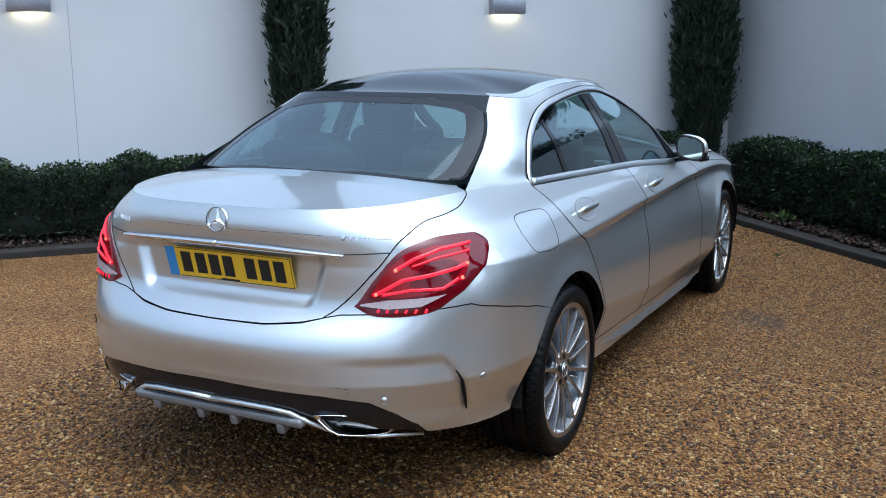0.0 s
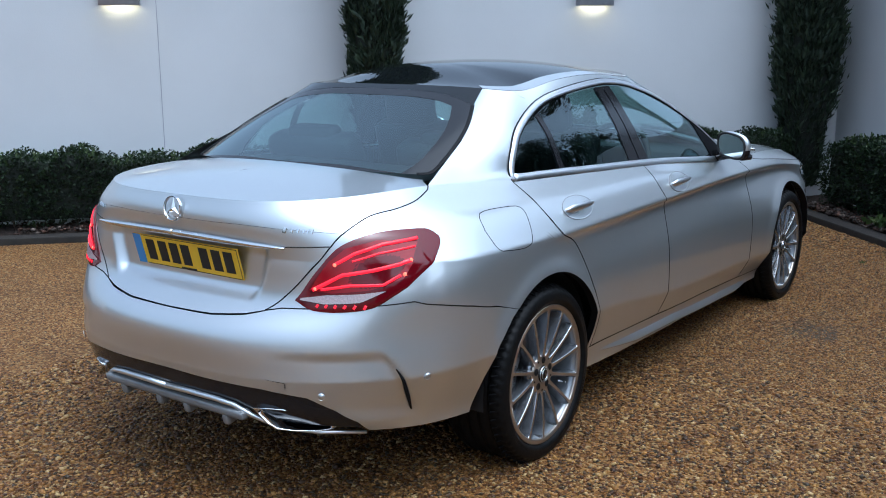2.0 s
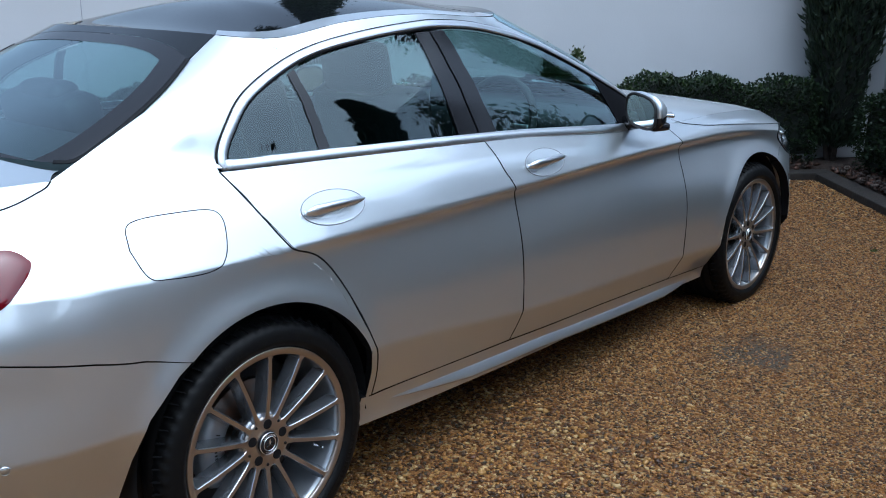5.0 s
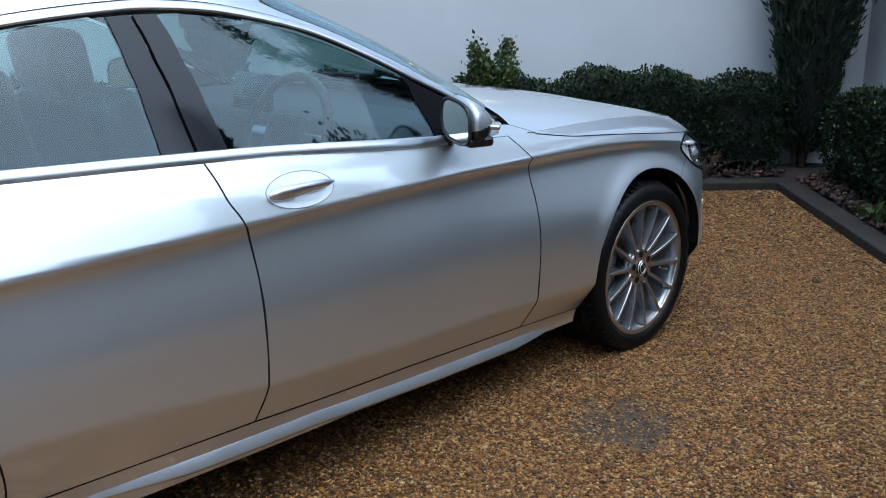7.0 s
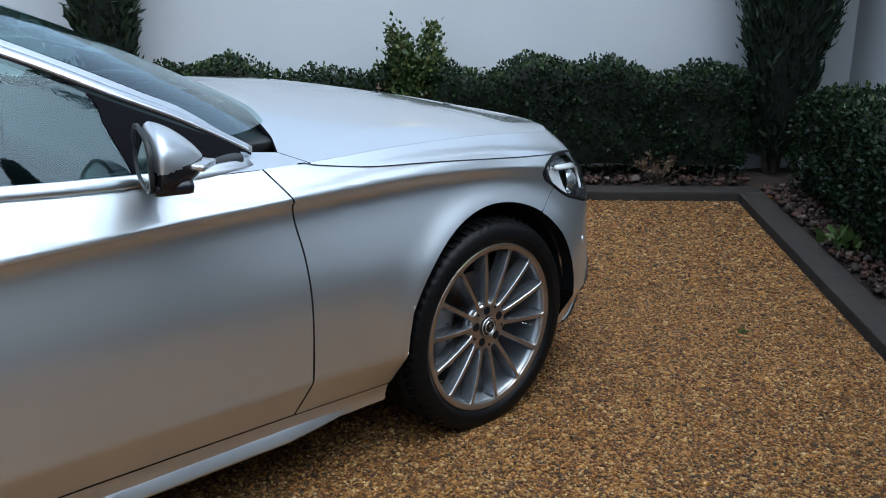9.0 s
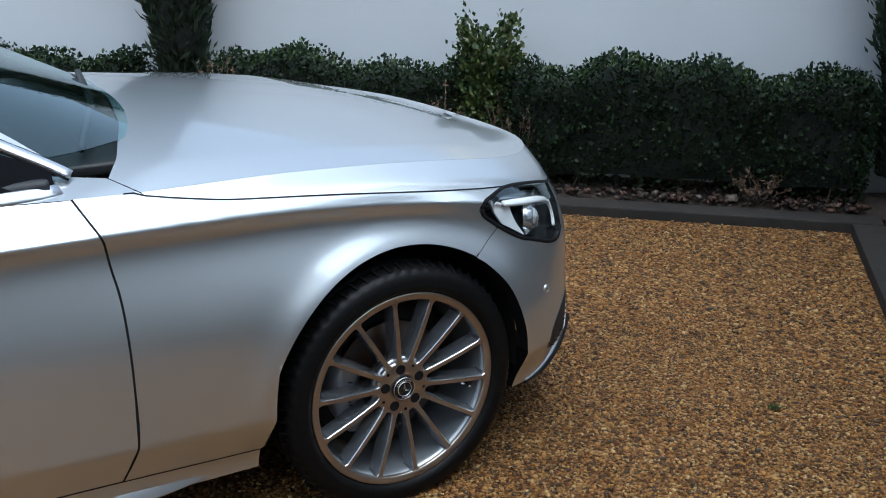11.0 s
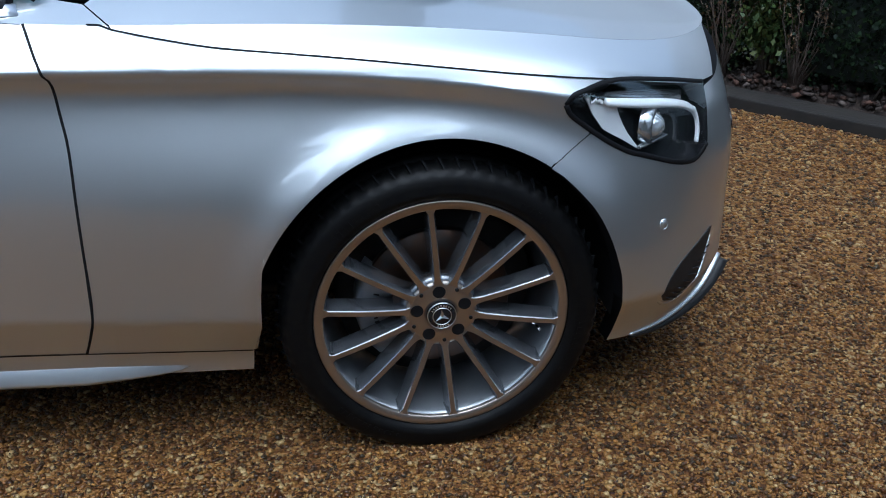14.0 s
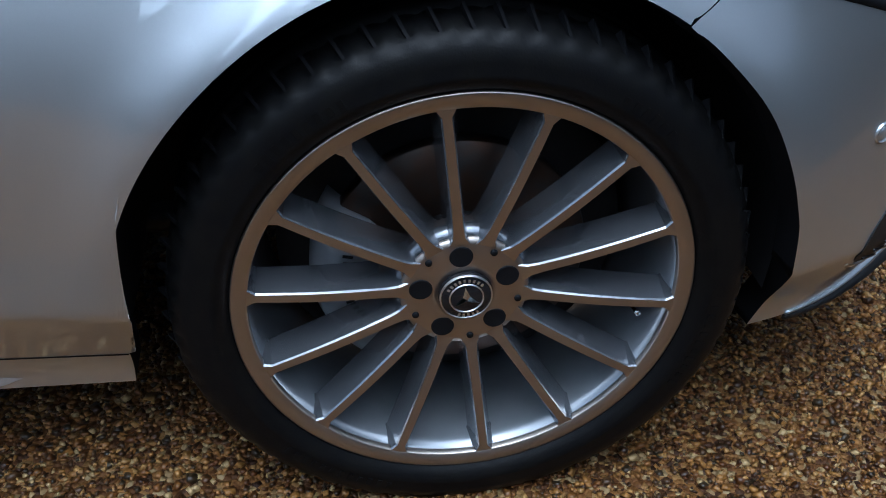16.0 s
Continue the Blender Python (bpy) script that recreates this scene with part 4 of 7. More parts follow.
        F = [(i * k + j, i * k + j + 1, (i + 1) * k + j + 1, (i + 1) * k + j) for i in range(n) for j in range(k - 1)]
        F += [tuple(range(k))[::-1], tuple(range(n * k, n * k + k))]
        return V, F, len(F)


def facing(V, F):
    """Turn the faces of an open shell so that most look out of the car."""
    V = np.asarray(V, float)
    q = np.array([f[:3] for f in F])
    n = np.cross(V[q[:, 1]] - V[q[:, 0]], V[q[:, 2]] - V[q[:, 0]])
    c = V[q].mean(1) - np.array((0.0, 1.2, 0.5))
    return [f[::-1] for f in F] if (n * c).sum() < 0 else F


TAPER = [(-1.05, 0.90), (-0.7, 0.958), (-0.35, 0.985), (0, 1.0), (0.5, 0.998), (1.1, 1.0), (2.0, 0.99), (2.5, 0.998), (2.84, 1.012), (3.05, 1.005), (3.3, 0.985), (3.65, 0.93)]


def wide(w):
    return [(y, w * k) for y, k in TAPER]


def flare(p):
    """Lips that swell round the wheel arches."""
    for yc in (0.0, 2.843):
        r = np.hypot(p[..., 1] - yc, p[..., 2] - 0.325)
        p[..., 0] += (0.013 if yc else 0.010) * np.exp(-((np.maximum(r - 0.376, 0) / 0.048) ** 2)) * np.clip((p[..., 2] - 0.25) / 0.2, 0, 1) * (p[..., 0] > 0.5)
    return p


BODY = Skin([
    Ring(wide(0.836), [(-1.0, 0.325), (-0.35, 0.275), (0.4, 0.215), (2.5, 0.185), (3.6, 0.19)], -0.965, 3.57, nr=3.1, nf=3.2),
    Ring(wide(0.846), [(-1.0, 0.385), (-0.35, 0.335), (0.4, 0.285), (2.5, 0.235), (3.6, 0.24)], -1.02, 3.62, nr=3.0, nf=3.2),
    Ring(wide(0.905), [(-1.0, 0.49), (-0.35, 0.495), (0.4, 0.48), (1.05, 0.415), (2.16, 0.361), (2.5, 0.345), (3.6, 0.33)], -1.038, 3.64, nr=2.8, nf=3.0),
    Ring([(-1.05, 0.809), (-0.7, 0.861), (-0.35, 0.886), (0, 0.899), (0.5, 0.898), (1.1, 0.900), (2.0, 0.897), (2.5, 0.906), (2.84, 0.914), (3.05, 0.905), (3.3, 0.886), (3.65, 0.836)], [(-1.0, 0.62), (-0.35, 0.63), (0.5, 0.62), (2.5, 0.58), (3.1, 0.54), (3.6, 0.47)], -1.038, 3.65, nf=2.8),
    Ring([(-1.05, 0.80), (-0.7, 0.852), (-0.35, 0.876), (0, 0.8875), (0.5, 0.878), (1.1, 0.873), (2.0, 0.861), (2.5, 0.851), (2.84, 0.858), (3.05, 0.873), (3.3, 0.874), (3.65, 0.827)], [(-1.0, 0.72), (-0.35, 0.77), (0.4, 0.785), (2.2, 0.79), (2.7, 0.76), (3.1, 0.69), (3.6, 0.57)], -0.945, 3.645, nr=3.0, nf=2.8),
    Ring([(-1.0, 0.76), (-0.5, 0.85), (0, 0.885), (0.5, 0.893), (2.0, 0.885), (2.5, 0.873), (2.84, 0.868), (3.05, 0.876), (3.3, 0.86), (3.6, 0.80)], [(-1.0, 0.865), (-0.35, 0.835), (0.4, 0.832), (2.2, 0.84), (2.7, 0.82), (3.1, 0.775), (3.6, 0.66)], -0.935, 3.63, nr=3.0, nf=2.7),
    Ring([(-1.0, 0.68), (-0.5, 0.755), (-0.1, 0.80), (0.5, 0.835), (1.1, 0.855), (2.1, 0.852), (2.6, 0.845), (3.05, 0.835), (3.6, 0.75)], [(-1.0, 0.965), (-0.35, 0.952), (0.4, 0.94), (1.1, 0.922), (2.1, 0.872), (2.6, 0.862), (3.05, 0.825), (3.6, 0.735)], -0.955, 3.61, nr=3.0, nf=2.6),
    Ring([(-1.0, 0.58), (-0.4, 0.64), (0, 0.715), (0.4, 0.752), (0.8, 0.782), (1.1, 0.797), (1.8, 0.810), (2.1, 0.805), (2.6, 0.785), (3.05, 0.755), (3.6, 0.66)],
         [(-1.0, 1.035), (-0.4, 1.05), (0, 1.03), (0.4, 1.016), (1.1, 0.985), (1.8, 0.932), (2.1, 0.910), (2.6, 0.898), (2.84, 0.885), (3.05, 0.865), (3.35, 0.822), (3.6, 0.795)], -0.935, 3.585, nr=3.2, nf=2.6),
], {2: 0.12, 5: 0.12, 7: 0.6}, shape=flare)
SPINE = knots([(-1.0, 1.035), (-0.93, 1.052), (-0.7, 1.078), (-0.35, 1.098), (0.5, 1.05), (1.6, 1.04), (2.2, 1.02), (2.35, 1.006), (2.5, 0.986), (2.7, 0.960), (2.84, 0.941), (3.1, 0.900), (3.3, 0.860), (3.45, 0.828), (3.585, 0.79)])


class Deck(Skin):
    """The top between the shoulders: v runs from the shoulder ring to the middle."""

    def __call__(self, u, v):
        u, v = np.broadcast_arrays(np.asarray(u, float), np.asarray(v, float))
        r = BODY.rings[7](u)
        q = np.clip(v, 0, 1)
        ya, yb = -0.35, 3.05
        ys = np.where(r[..., 1] < ya, ya + (r[..., 1] - ya) * 0.45, np.where(r[..., 1] > yb, yb + (r[..., 1] - yb) * 0.35, r[..., 1]))
        x, y = r[..., 0] * (1 - q), r[..., 1] * (1 - q) + ys * q
        z = r[..., 2] + (SPINE(y) - r[..., 2]) * (1 - (1 - q) ** 2.3)
        return np.stack([x, y, z], -1)


DECK = Deck([BODY.rings[7], BODY.rings[7]], nu=300, nv=60)

CABIN = Skin([
    Ring([(-0.45, 0.60), (-0.1, 0.69), (0.4, 0.748), (1.1, 0.793), (1.95, 0.803), (2.4, 0.70)], [(-0.45, 1.085), (-0.1, 1.045), (0.0, 1.028), (0.4, 1.014), (1.1, 0.982), (1.95, 0.918), (2.15, 0.925), (2.4, 0.985)], -0.44, 2.40, ya=-0.12, yb=1.98, nr=3.0, nf=2.6, ua=0.26, ub=0.72),
    Ring([(-0.1, 0.60), (0.2, 0.655), (0.6, 0.685), (1.1, 0.70), (1.6, 0.70), (2.0, 0.6)], [(-0.2, 1.225), (0.15, 1.19), (0.6, 1.19), (1.1, 1.175), (1.6, 1.14), (2.0, 1.19)], -0.13, 1.98, ya=0.16, yb=1.62, nr=3.2, nf=2.8, ua=0.26, ub=0.72),
    Ring([(0.1, 0.50), (0.4, 0.548), (0.8, 0.572), (1.2, 0.565), (1.5, 0.5)], [(0.1, 1.36), (0.35, 1.33), (0.6, 1.365), (0.9, 1.378), (1.2, 1.36), (1.32, 1.355), (1.55, 1.385)], 0.15, 1.53, ya=0.40, yb=1.24, nr=3.2, nf=3.0, ua=0.26, ub=0.72),
], {0: 0.0})


class Roof(Skin):
    def __call__(self, u, v):
        u, v = np.broadcast_arrays(np.asarray(u, float), np.asarray(v, float))
        r = CABIN.rings[2](u)
        q = np.clip(v, 0, 1)
        ys = np.clip(r[..., 1], 0.55, 1.1)
        x, y = r[..., 0] * (1 - q), r[..., 1] * (1 - q) + ys * q
        top = 1.440 - 0.075 * np.abs((y - 0.85) / 0.7) ** 2.2
        z = r[..., 2] + (np.maximum(top, r[..., 2]) - r[..., 2]) * (1 - (1 - q) ** 2.1)
        return np.stack([x, y, z], -1)


ROOF = Roof([CABIN.rings[2], CABIN.rings[2]], nu=250, nv=50)

car = thing("car", "silver four-door saloon car parked on the gravel, rear lights lit", "car")


def bridge(A, B, TA, TB, n, m):
    """A smooth skin from the points A (leaving along TA) to the points B (arriving along TB)."""
    t = np.linspace(0, 1, m + 1)[None, :, None]
    A, B, TA, TB = A[:, None], B[:, None], TA[:, None], TB[:, None]
    P = (2 * t**3 - 3 * t**2 + 1) * A + (t**3 - 2 * t**2 + t) * TA + (-2 * t**3 + 3 * t**2) * B + (t**3 - t**2) * TB
    idx = np.arange((n + 1) * (m + 1)).reshape(n + 1, m + 1)
    return P.reshape(-1, 3), [(idx[i, j], idx[i + 1, j], idx[i + 1, j + 1], idx[i, j + 1]) for i in range(n) for j in range(m)], n * m


# silver panels get black rims, so the gaps look shaded
def with_dark_rim(material):
    return [material, SEAL_SHADE] if material is PAINT else [material, material]


def panel(name, pairs, material, parent, label="", both=True, smooth=True):
    """One mesh from patches, on the near side and mirrored on the far side; the turned-in rims are blackened to paint
    the shade in the gaps.
    """
    out = []
    for sgn in ((1, -1) if both else (1,)):
        vs, fs, idx = [], [], []
        for V, F, ns in pairs:
            F = facing(V, F)
            k = len(vs)
            vs += [(sgn * x, y, z) for x, y, z in V]
            fs += [tuple(i + k for i in (f if sgn > 0 else f[::-1])) for f in F]
            idx += [0] * ns + [1] * (len(F) - ns)
        me = mesh_from(name, vs, fs, with_dark_rim(material), smooth)
        me.polygons.foreach_set("material_index", idx)
        out.append(put(name, me, parent, label))
    return out


def whole(name, pairs, material, parent, label=""):
    """One mesh of both halves, joined along the middle."""
    bm = bmesh.new()
    for V, F, ns in pairs:
        F = facing(V, F)
        for sgn in (1, -1):
            vs = [bm.verts.new((0.0 if abs(x) < 0.006 else sgn * x, y, z)) for x, y, z in V]
            for q, f in enumerate(F):
                try:
                    bm.faces.new([vs[i] for i in (f if sgn > 0 else f[::-1])]).material_index = int(q >= ns)
                except ValueError:
                    pass
    mid = [v for v in bm.verts if abs(v.co.x) < 1e-6]
    bmesh.ops.remove_doubles(bm, verts=mid, dist=0.0004)
    return part(name, bm, with_dark_rim(material), parent, label)


def S(*yz):
    return [("s", a, b) for a, b in yz]


def T(*xy):
    return [("t", a, b) for a, b in xy]


def Rr(*xz):
    return [("r", a, b) for a, b in xz]


def Ff(*xz):
    return [("f", a, b) for a, b in xz]


ARCH = 0.372


def arch(yc, a0, a1, n=15, r=ARCH, zc=0.325):
    """Points of a wheel arch, by angle from straight ahead (degrees)."""
    return [(yc + r * math.cos(radians(a)), zc + r * math.sin(radians(a))) for a in np.linspace(a0, a1, n)]


BELT = knots([(0.0, 1.028), (0.4, 1.014), (1.1, 0.983), (1.8, 0.930), (2.12, 0.909)])
GAP_R = [(0.005, 1.022), (0.040, 0.931), (0.132, 0.815), (0.280, 0.665), (0.355, 0.51), (0.388, 0.40), (0.391, 0.320)]
GAP_B = [(0.978, 0.984), (0.992, 0.904), (1.020, 0.844), (1.055, 0.707), (1.060, 0.50), (1.055, 0.385), (1.037, 0.308)]
GAP_F = [(2.103, 0.910), (2.126, 0.872), (2.144, 0.835), (2.156, 0.78), (2.168, 0.69), (2.171, 0.50), (2.168, 0.361), (2.138, 0.262)]
belt_pts = lambda a, b, n=9: [(y, float(BELT(y)) - 0.004) for y in np.linspace(a, b, n)]

rear_doors = panel("rear_door", [BODY.patch(S(GAP_R[-1], (0.7, 0.313), GAP_B[-1]), S(*GAP_B[::-1]), S(*belt_pts(0.005, 0.978)), S(*GAP_R[::-1]), 60, 70)], PAINT, car, "silver rear door")
front_doors = panel("front_door", [BODY.patch(S(GAP_B[-1], (1.6, 0.286), GAP_F[-1]), S(*GAP_F[::-1]), S(*belt_pts(0.978, 2.103)), S(*GAP_B[::-1]), 60, 70)], PAINT, car, "silver front door")
sills = panel("sill", [BODY.patch(S((0.335, 0.225), (0.9, 0.205), (1.6, 0.195), (2.462, 0.19)), S((2.462, 0.19), (2.465, 0.25)),
                                  S((0.348, 0.326), (0.391, 0.317), (1.037, 0.304), (1.6, 0.282), (2.138, 0.259), (2.465, 0.245)), S((0.335, 0.225), (0.348, 0.326)), 60, 10, depth=0.05)], PAINT, car, "silver side sill")


def shoulder(y):
    return ("uv", float(np.interp(y, BODY.rings[7](BODY.gu)[:, 1], BODY.gu)), 7.0)


def on_deck(p):
    return ("uv", p[1], 0.0)


# front wing: door gap, arch, bumper seam, lamp, bonnet edge
EDGE_B = S((2.255, 0.898), (2.34, 0.884), (2.46, 0.869), (2.70, 0.847), (2.95, 0.820), (3.176, 0.795))
FAX = 2.843
arch_f = arch(FAX, 191, 57.5, 60, r=0.378)
wings = panel("front_wing", [
    BODY.patch(S(GAP_F[-1], (2.3, 0.255), (2.462, 0.247), *arch_f), S(arch_f[-1], (3.075, 0.665), (3.125, 0.702), (3.085, 0.733), (3.071, 0.762), (3.10, 0.783), (3.176, 0.794)),
               S((2.103, 0.909), (2.16, 0.905), (2.21, 0.9005)) + EDGE_B, S(*GAP_F[::-1]), 170, 44, depth=0.03, gap=0.0006),
    BODY.patch(S((2.103, 0.9085), (2.16, 0.904), (2.21, 0.9), (2.255, 0.897)), [("s", 2.255, 0.897), shoulder(2.245)], [shoulder(2.103), shoulder(2.16), shoulder(2.245)], [("s", 2.103, 0.9085), shoulder(2.103)], 14, 4, gap=0.0, depth=0.0),
    DECK.patch([on_deck(shoulder(2.0)), on_deck(shoulder(2.103)), on_deck(shoulder(2.245))], [on_deck(shoulder(2.245)), ("t", 0.735, 2.197)], [("t", 0.70, 1.99), ("t", 0.71, 2.09), ("t", 0.735, 2.197)], [on_deck(shoulder(2.0)), ("t", 0.70, 1.99)], 16, 8, gap=0.0, depth=0.01)], PAINT, car, "silver front wing")
# bonnet
BON_REAR = [("t", 0.735, 2.201), ("t", 0.65, 2.243), ("t", 0.45, 2.305), ("t", 0.2, 2.345), ("t", 0.0, 2.355)]
sh = [shoulder(y) for y in (2.249, 2.34, 2.46, 2.70, 2.95, 3.176)]
bon_front = [("t", 0.0, 3.572), ("t", 0.2, 3.568), ("t", 0.40, 3.54), ("t", 0.53, 3.50)]
bonnet = whole("bonnet", [
    DECK.patch(BON_REAR[::-1], [("t", 0.735, 2.201)] + [on_deck(p) for p in sh] + [on_deck(shoulder(3.33)), on_deck(shoulder(3.43)), on_deck(shoulder(3.505))], bon_front[:3] + [on_deck(shoulder(3.505))], [("t", 0.001, 2.355), ("t", 0.001, 3.0), ("uv", 1.0, 1.0), ("t", 0.0, 3.572)], 36, 70, gap=0.0,
               bulge=lambda s, t: 0.006 * np.where(s < 31 / 36, np.clip((s - 0.45) / (31 / 36 - 0.45), 0, 1) ** 1.6, (1 - s) * 36 / 5) * np.sin(math.pi * np.clip(t, 0, 1)) ** 0.5),
    BODY.patch(EDGE_B + [("s", 3.27, 0.777), ("s", 3.37, 0.755), ("f", 0.635, 0.738)], [("f", 0.635, 0.738), shoulder(3.505)], sh + [shoulder(3.33), shoulder(3.43), shoulder(3.505)], [EDGE_B[0], sh[0]], 60, 8, gap=0.0006, depth=0.01)], PAINT, car, "silver bonnet")
# front bumper: from the arch round to the middle
BY = 3.222
fb_low = [("s", BY, 0.20), ("s", 3.3, 0.20), ("f", 0.75, 0.20), ("f", 0.5, 0.195), ("f", 0.25, 0.195), ("uv", 1.0, 0.1)]
fb_top = [("s", arch_f[-1][0], arch_f[-1][1] - 0.001), ("s", 3.075, 0.6645), ("s", 3.1255, 0.701), ("s", 3.15, 0.688), ("s", 3.207, 0.655), ("s", 3.246, 0.642), ("s", 3.321, 0.617), ("s", 3.375, 0.608), ("f", 0.778, 0.626), ("f", 0.752, 0.69), ("f", 0.705, 0.738), ("f", 0.625, 0.735), ("f", 0.4, 0.755), ("f", 0.2, 0.765), ("uv", 1.0, 6.55)]
bumper = whole("front_bumper", [BODY.patch(fb_low, [("uv", 1.0, 0.1), ("uv", 1.0, 6.55)], fb_top, BODY.curve(S((BY, 0.20), (BY - 0.002, 0.34), (3.198, 0.44), (3.15, 0.54), (3.092, 0.606), (arch_f[-1][0], arch_f[-1][1] - 0.001)), 6), 90, 60, depth=0.04, gap=0.0003)], PAINT, car, "silver front bumper")
# rear quarter: door gap, arch, seam, boot edge and rear pillar foot
arch_r = arch(0, 128, -2, 60, r=0.378)
SEAM = S((-0.69, 0.735), (-0.655, 0.722), (-0.60, 0.711), (-0.464, 0.682), (-0.34, 0.655))
BOOT_SIDE = [("r", 0.584, 0.905), ("r", 0.608, 0.945), ("s", -0.71, 0.989), ("s", -0.60, 1.003), ("s", -0.51, 1.016), ("s", -0.43, 1.036)]
quarter = panel("rear_wing", [
    BODY.patch([("r", 0.402, 0.702), ("r", 0.45, 0.712), ("r", 0.53, 0.716), ("r", 0.62, 0.722), ("r", 0.70, 0.728)] + SEAM + S(*arch_r, (0.36, 0.326), (0.388, 0.322)), S(*GAP_R[::-1]) + [shoulder(0.005)], [("r", 0.584, 0.905)] + BOOT_SIDE[1:] + [shoulder(-0.398), shoulder(-0.2), shoulder(-0.1), shoulder(0.005)],
               [("r", 0.402, 0.702), ("r", 0.463, 0.755), ("r", 0.538, 0.84), ("r", 0.584, 0.905)], 150, 50, depth=0.03, gap=0.0008, free=(2,))], PAINT, car, "silver rear wing")
# boot lid: deck, its rounded sides and the rear face
def step(a, b, x):
    t = np.clip((x - a) / (b - a), 0, 1)
    return t * t * (3 - 2 * t)


def plate_recess(P):
    """The hollow of the boot lid that holds the plate."""
    x, z = P[..., 0], P[..., 2]
    side = 0.402 - 0.55 * np.maximum(0.86 - z, 0) ** 1.25
    return 0.030 * (1 - step(side - 0.045, side, x)) * step(0.708, 0.762, z) * (1 - step(0.888, 0.898, z))


def corner_hollow(P):
    """The sunk field of the rear bumper before its corner vents."""
    x, y, z = P[..., 0], P[..., 1], P[..., 2]
    line = -0.757 + (0.53 - z) * 0.55
    return 0.009 * (1 - step(line - 0.012, line + 0.004, y)) * (1 - step(0.555, 0.590, z)) * step(0.40, 0.66, x) * step(0.345, 0.40, z)


v0 = float(BODY.find("r", 0.02, 0.668)[1])
vs_ = shoulder(-0.80)
boot = whole("boot_lid", [
    BODY.patch([("uv", 0.0, v0), ("r", 0.2, 0.671), ("r", 0.33, 0.685), ("r", 0.395, 0.70)], [("r", 0.395, 0.70), ("r", 0.46, 0.755), ("r", 0.535, 0.84), ("r", 0.582, 0.905), ("r", 0.606, 0.945)],
               [("uv", 0.0, 6.0), ("r", 0.3, 0.965), ("r", 0.50, 0.955), ("r", 0.606, 0.945)], [("uv", 0.0, v0), ("uv", 0.0, 6.0)], 70, 90, gap=0.0012, press=plate_recess),
    BODY.patch([("uv", 0.0, 6.0), ("r", 0.3, 0.965), ("r", 0.50, 0.955), ("r", 0.606, 0.945), ("s", -0.71, 0.988), ("s", -0.60, 1.002), ("s", -0.51, 1.015), ("s", -0.43, 1.035)], [("s", -0.43, 1.035), shoulder(-0.40)],
               [("uv", 0.0, 7.0), ("uv", vs_[1] * 0.35, 7.0), ("uv", vs_[1] * 0.7, 7.0), vs_, shoulder(-0.70), shoulder(-0.60), shoulder(-0.51), shoulder(-0.40)], [("uv", 0.0, 6.0), ("uv", 0.0, 7.0)], 60, 10, gap=0.0),
    DECK.patch([("uv", 0.0, 0.0), ("uv", vs_[1] * 0.5, 0.0), on_deck(vs_)], [on_deck(vs_), on_deck(shoulder(-0.6)), on_deck(shoulder(-0.40)), ("t", 0.58, -0.36)],
               [("t", 0.0, -0.445), ("t", 0.3, -0.435), ("t", 0.5, -0.395), ("t", 0.58, -0.36)], [("uv", 0.0, 0.0), ("uv", 0.0, 1.0), ("t", 0.001, -0.55), ("t", 0.001, -0.445)], 44, 34, gap=0.0, depth=0.004)], PAINT, car, "silver boot lid")
v1 = float(BODY.find("r", 0.02, 0.468)[1])
black_top = [("uv", 0.0, v1), ("r", 0.15, 0.465), ("r", 0.42, 0.459), ("r", 0.56, 0.438), ("r", 0.63, 0.392), ("r", 0.675, 0.352), ("r", 0.69, 0.318)]
rear_bumper = whole("rear_bumper", [
    BODY.patch(black_top + S((-0.62, 0.305), (-0.42, 0.290)),
               S((-0.42, 0.290), (-0.392, 0.42), (-0.35, 0.52), (-0.27, 0.60), (arch_r[0][0] - 0.002, arch_r[0][1])), [("uv", 0.0, v0 - 0.03), ("r", 0.2, 0.667), ("r", 0.33, 0.680), ("r", 0.402, 0.699), ("r", 0.45, 0.709), ("r", 0.53, 0.713), ("r", 0.62, 0.719), ("r", 0.70, 0.725)] + [("s", a, b - 0.003) for _, a, b in SEAM] + S((arch_r[0][0] - 0.002, arch_r[0][1])),
               [("uv", 0.0, v1), ("uv", 0.0, v0 - 0.03)], 120, 50, depth=0.05, gap=0.0006, press=corner_hollow)], PAINT, car, "silver rear bumper")
diffuser = whole("rear_diffuser", [
    BODY.patch([("uv", 0.0, 0.15), ("r", 0.3, 0.335), ("r", 0.55, 0.33), ("r", 0.67, 0.322)], [("r", 0.67, 0.322), ("r", 0.686, 0.322)], black_top[:-1] + [("r", 0.686, 0.322)], [("uv", 0.0, 0.15), ("uv", 0.0, v1)], 50, 12, lift=-0.010, depth=0.03, gap=0.0)], BLACKGLOSS, car, "gloss black lower bumper insert")

# ---- glass house ----
belt_c = lambda a, b, n=7: [("s", y, float(BELT(y)) + 0.006) for y in np.linspace(a, b, n)]
WINTOP = knots([(0.06, 1.075), (0.155, 1.168), (0.30, 1.232), (0.455, 1.277), (0.65, 1.306), (0.86, 1.323), (1.0, 1.325), (1.2, 1.306), (1.45, 1.248), (1.63, 1.175), (1.8, 1.092), (1.95, 1.022), (2.10, 0.952)])
wt = lambda a, b, n=8, dz=0.008: [("s", y, float(WINTOP(y)) + dz) for y in np.linspace(a, b, n)]
LEAN_B = 0.32  # pillars lean back as they rise


def upright(y0, y1, z0, z1, n=4):
    return [("s", y0 + (y1 - y0) * t, z0 + (z1 - z0) * t) for t in np.linspace(0, 1, n)]


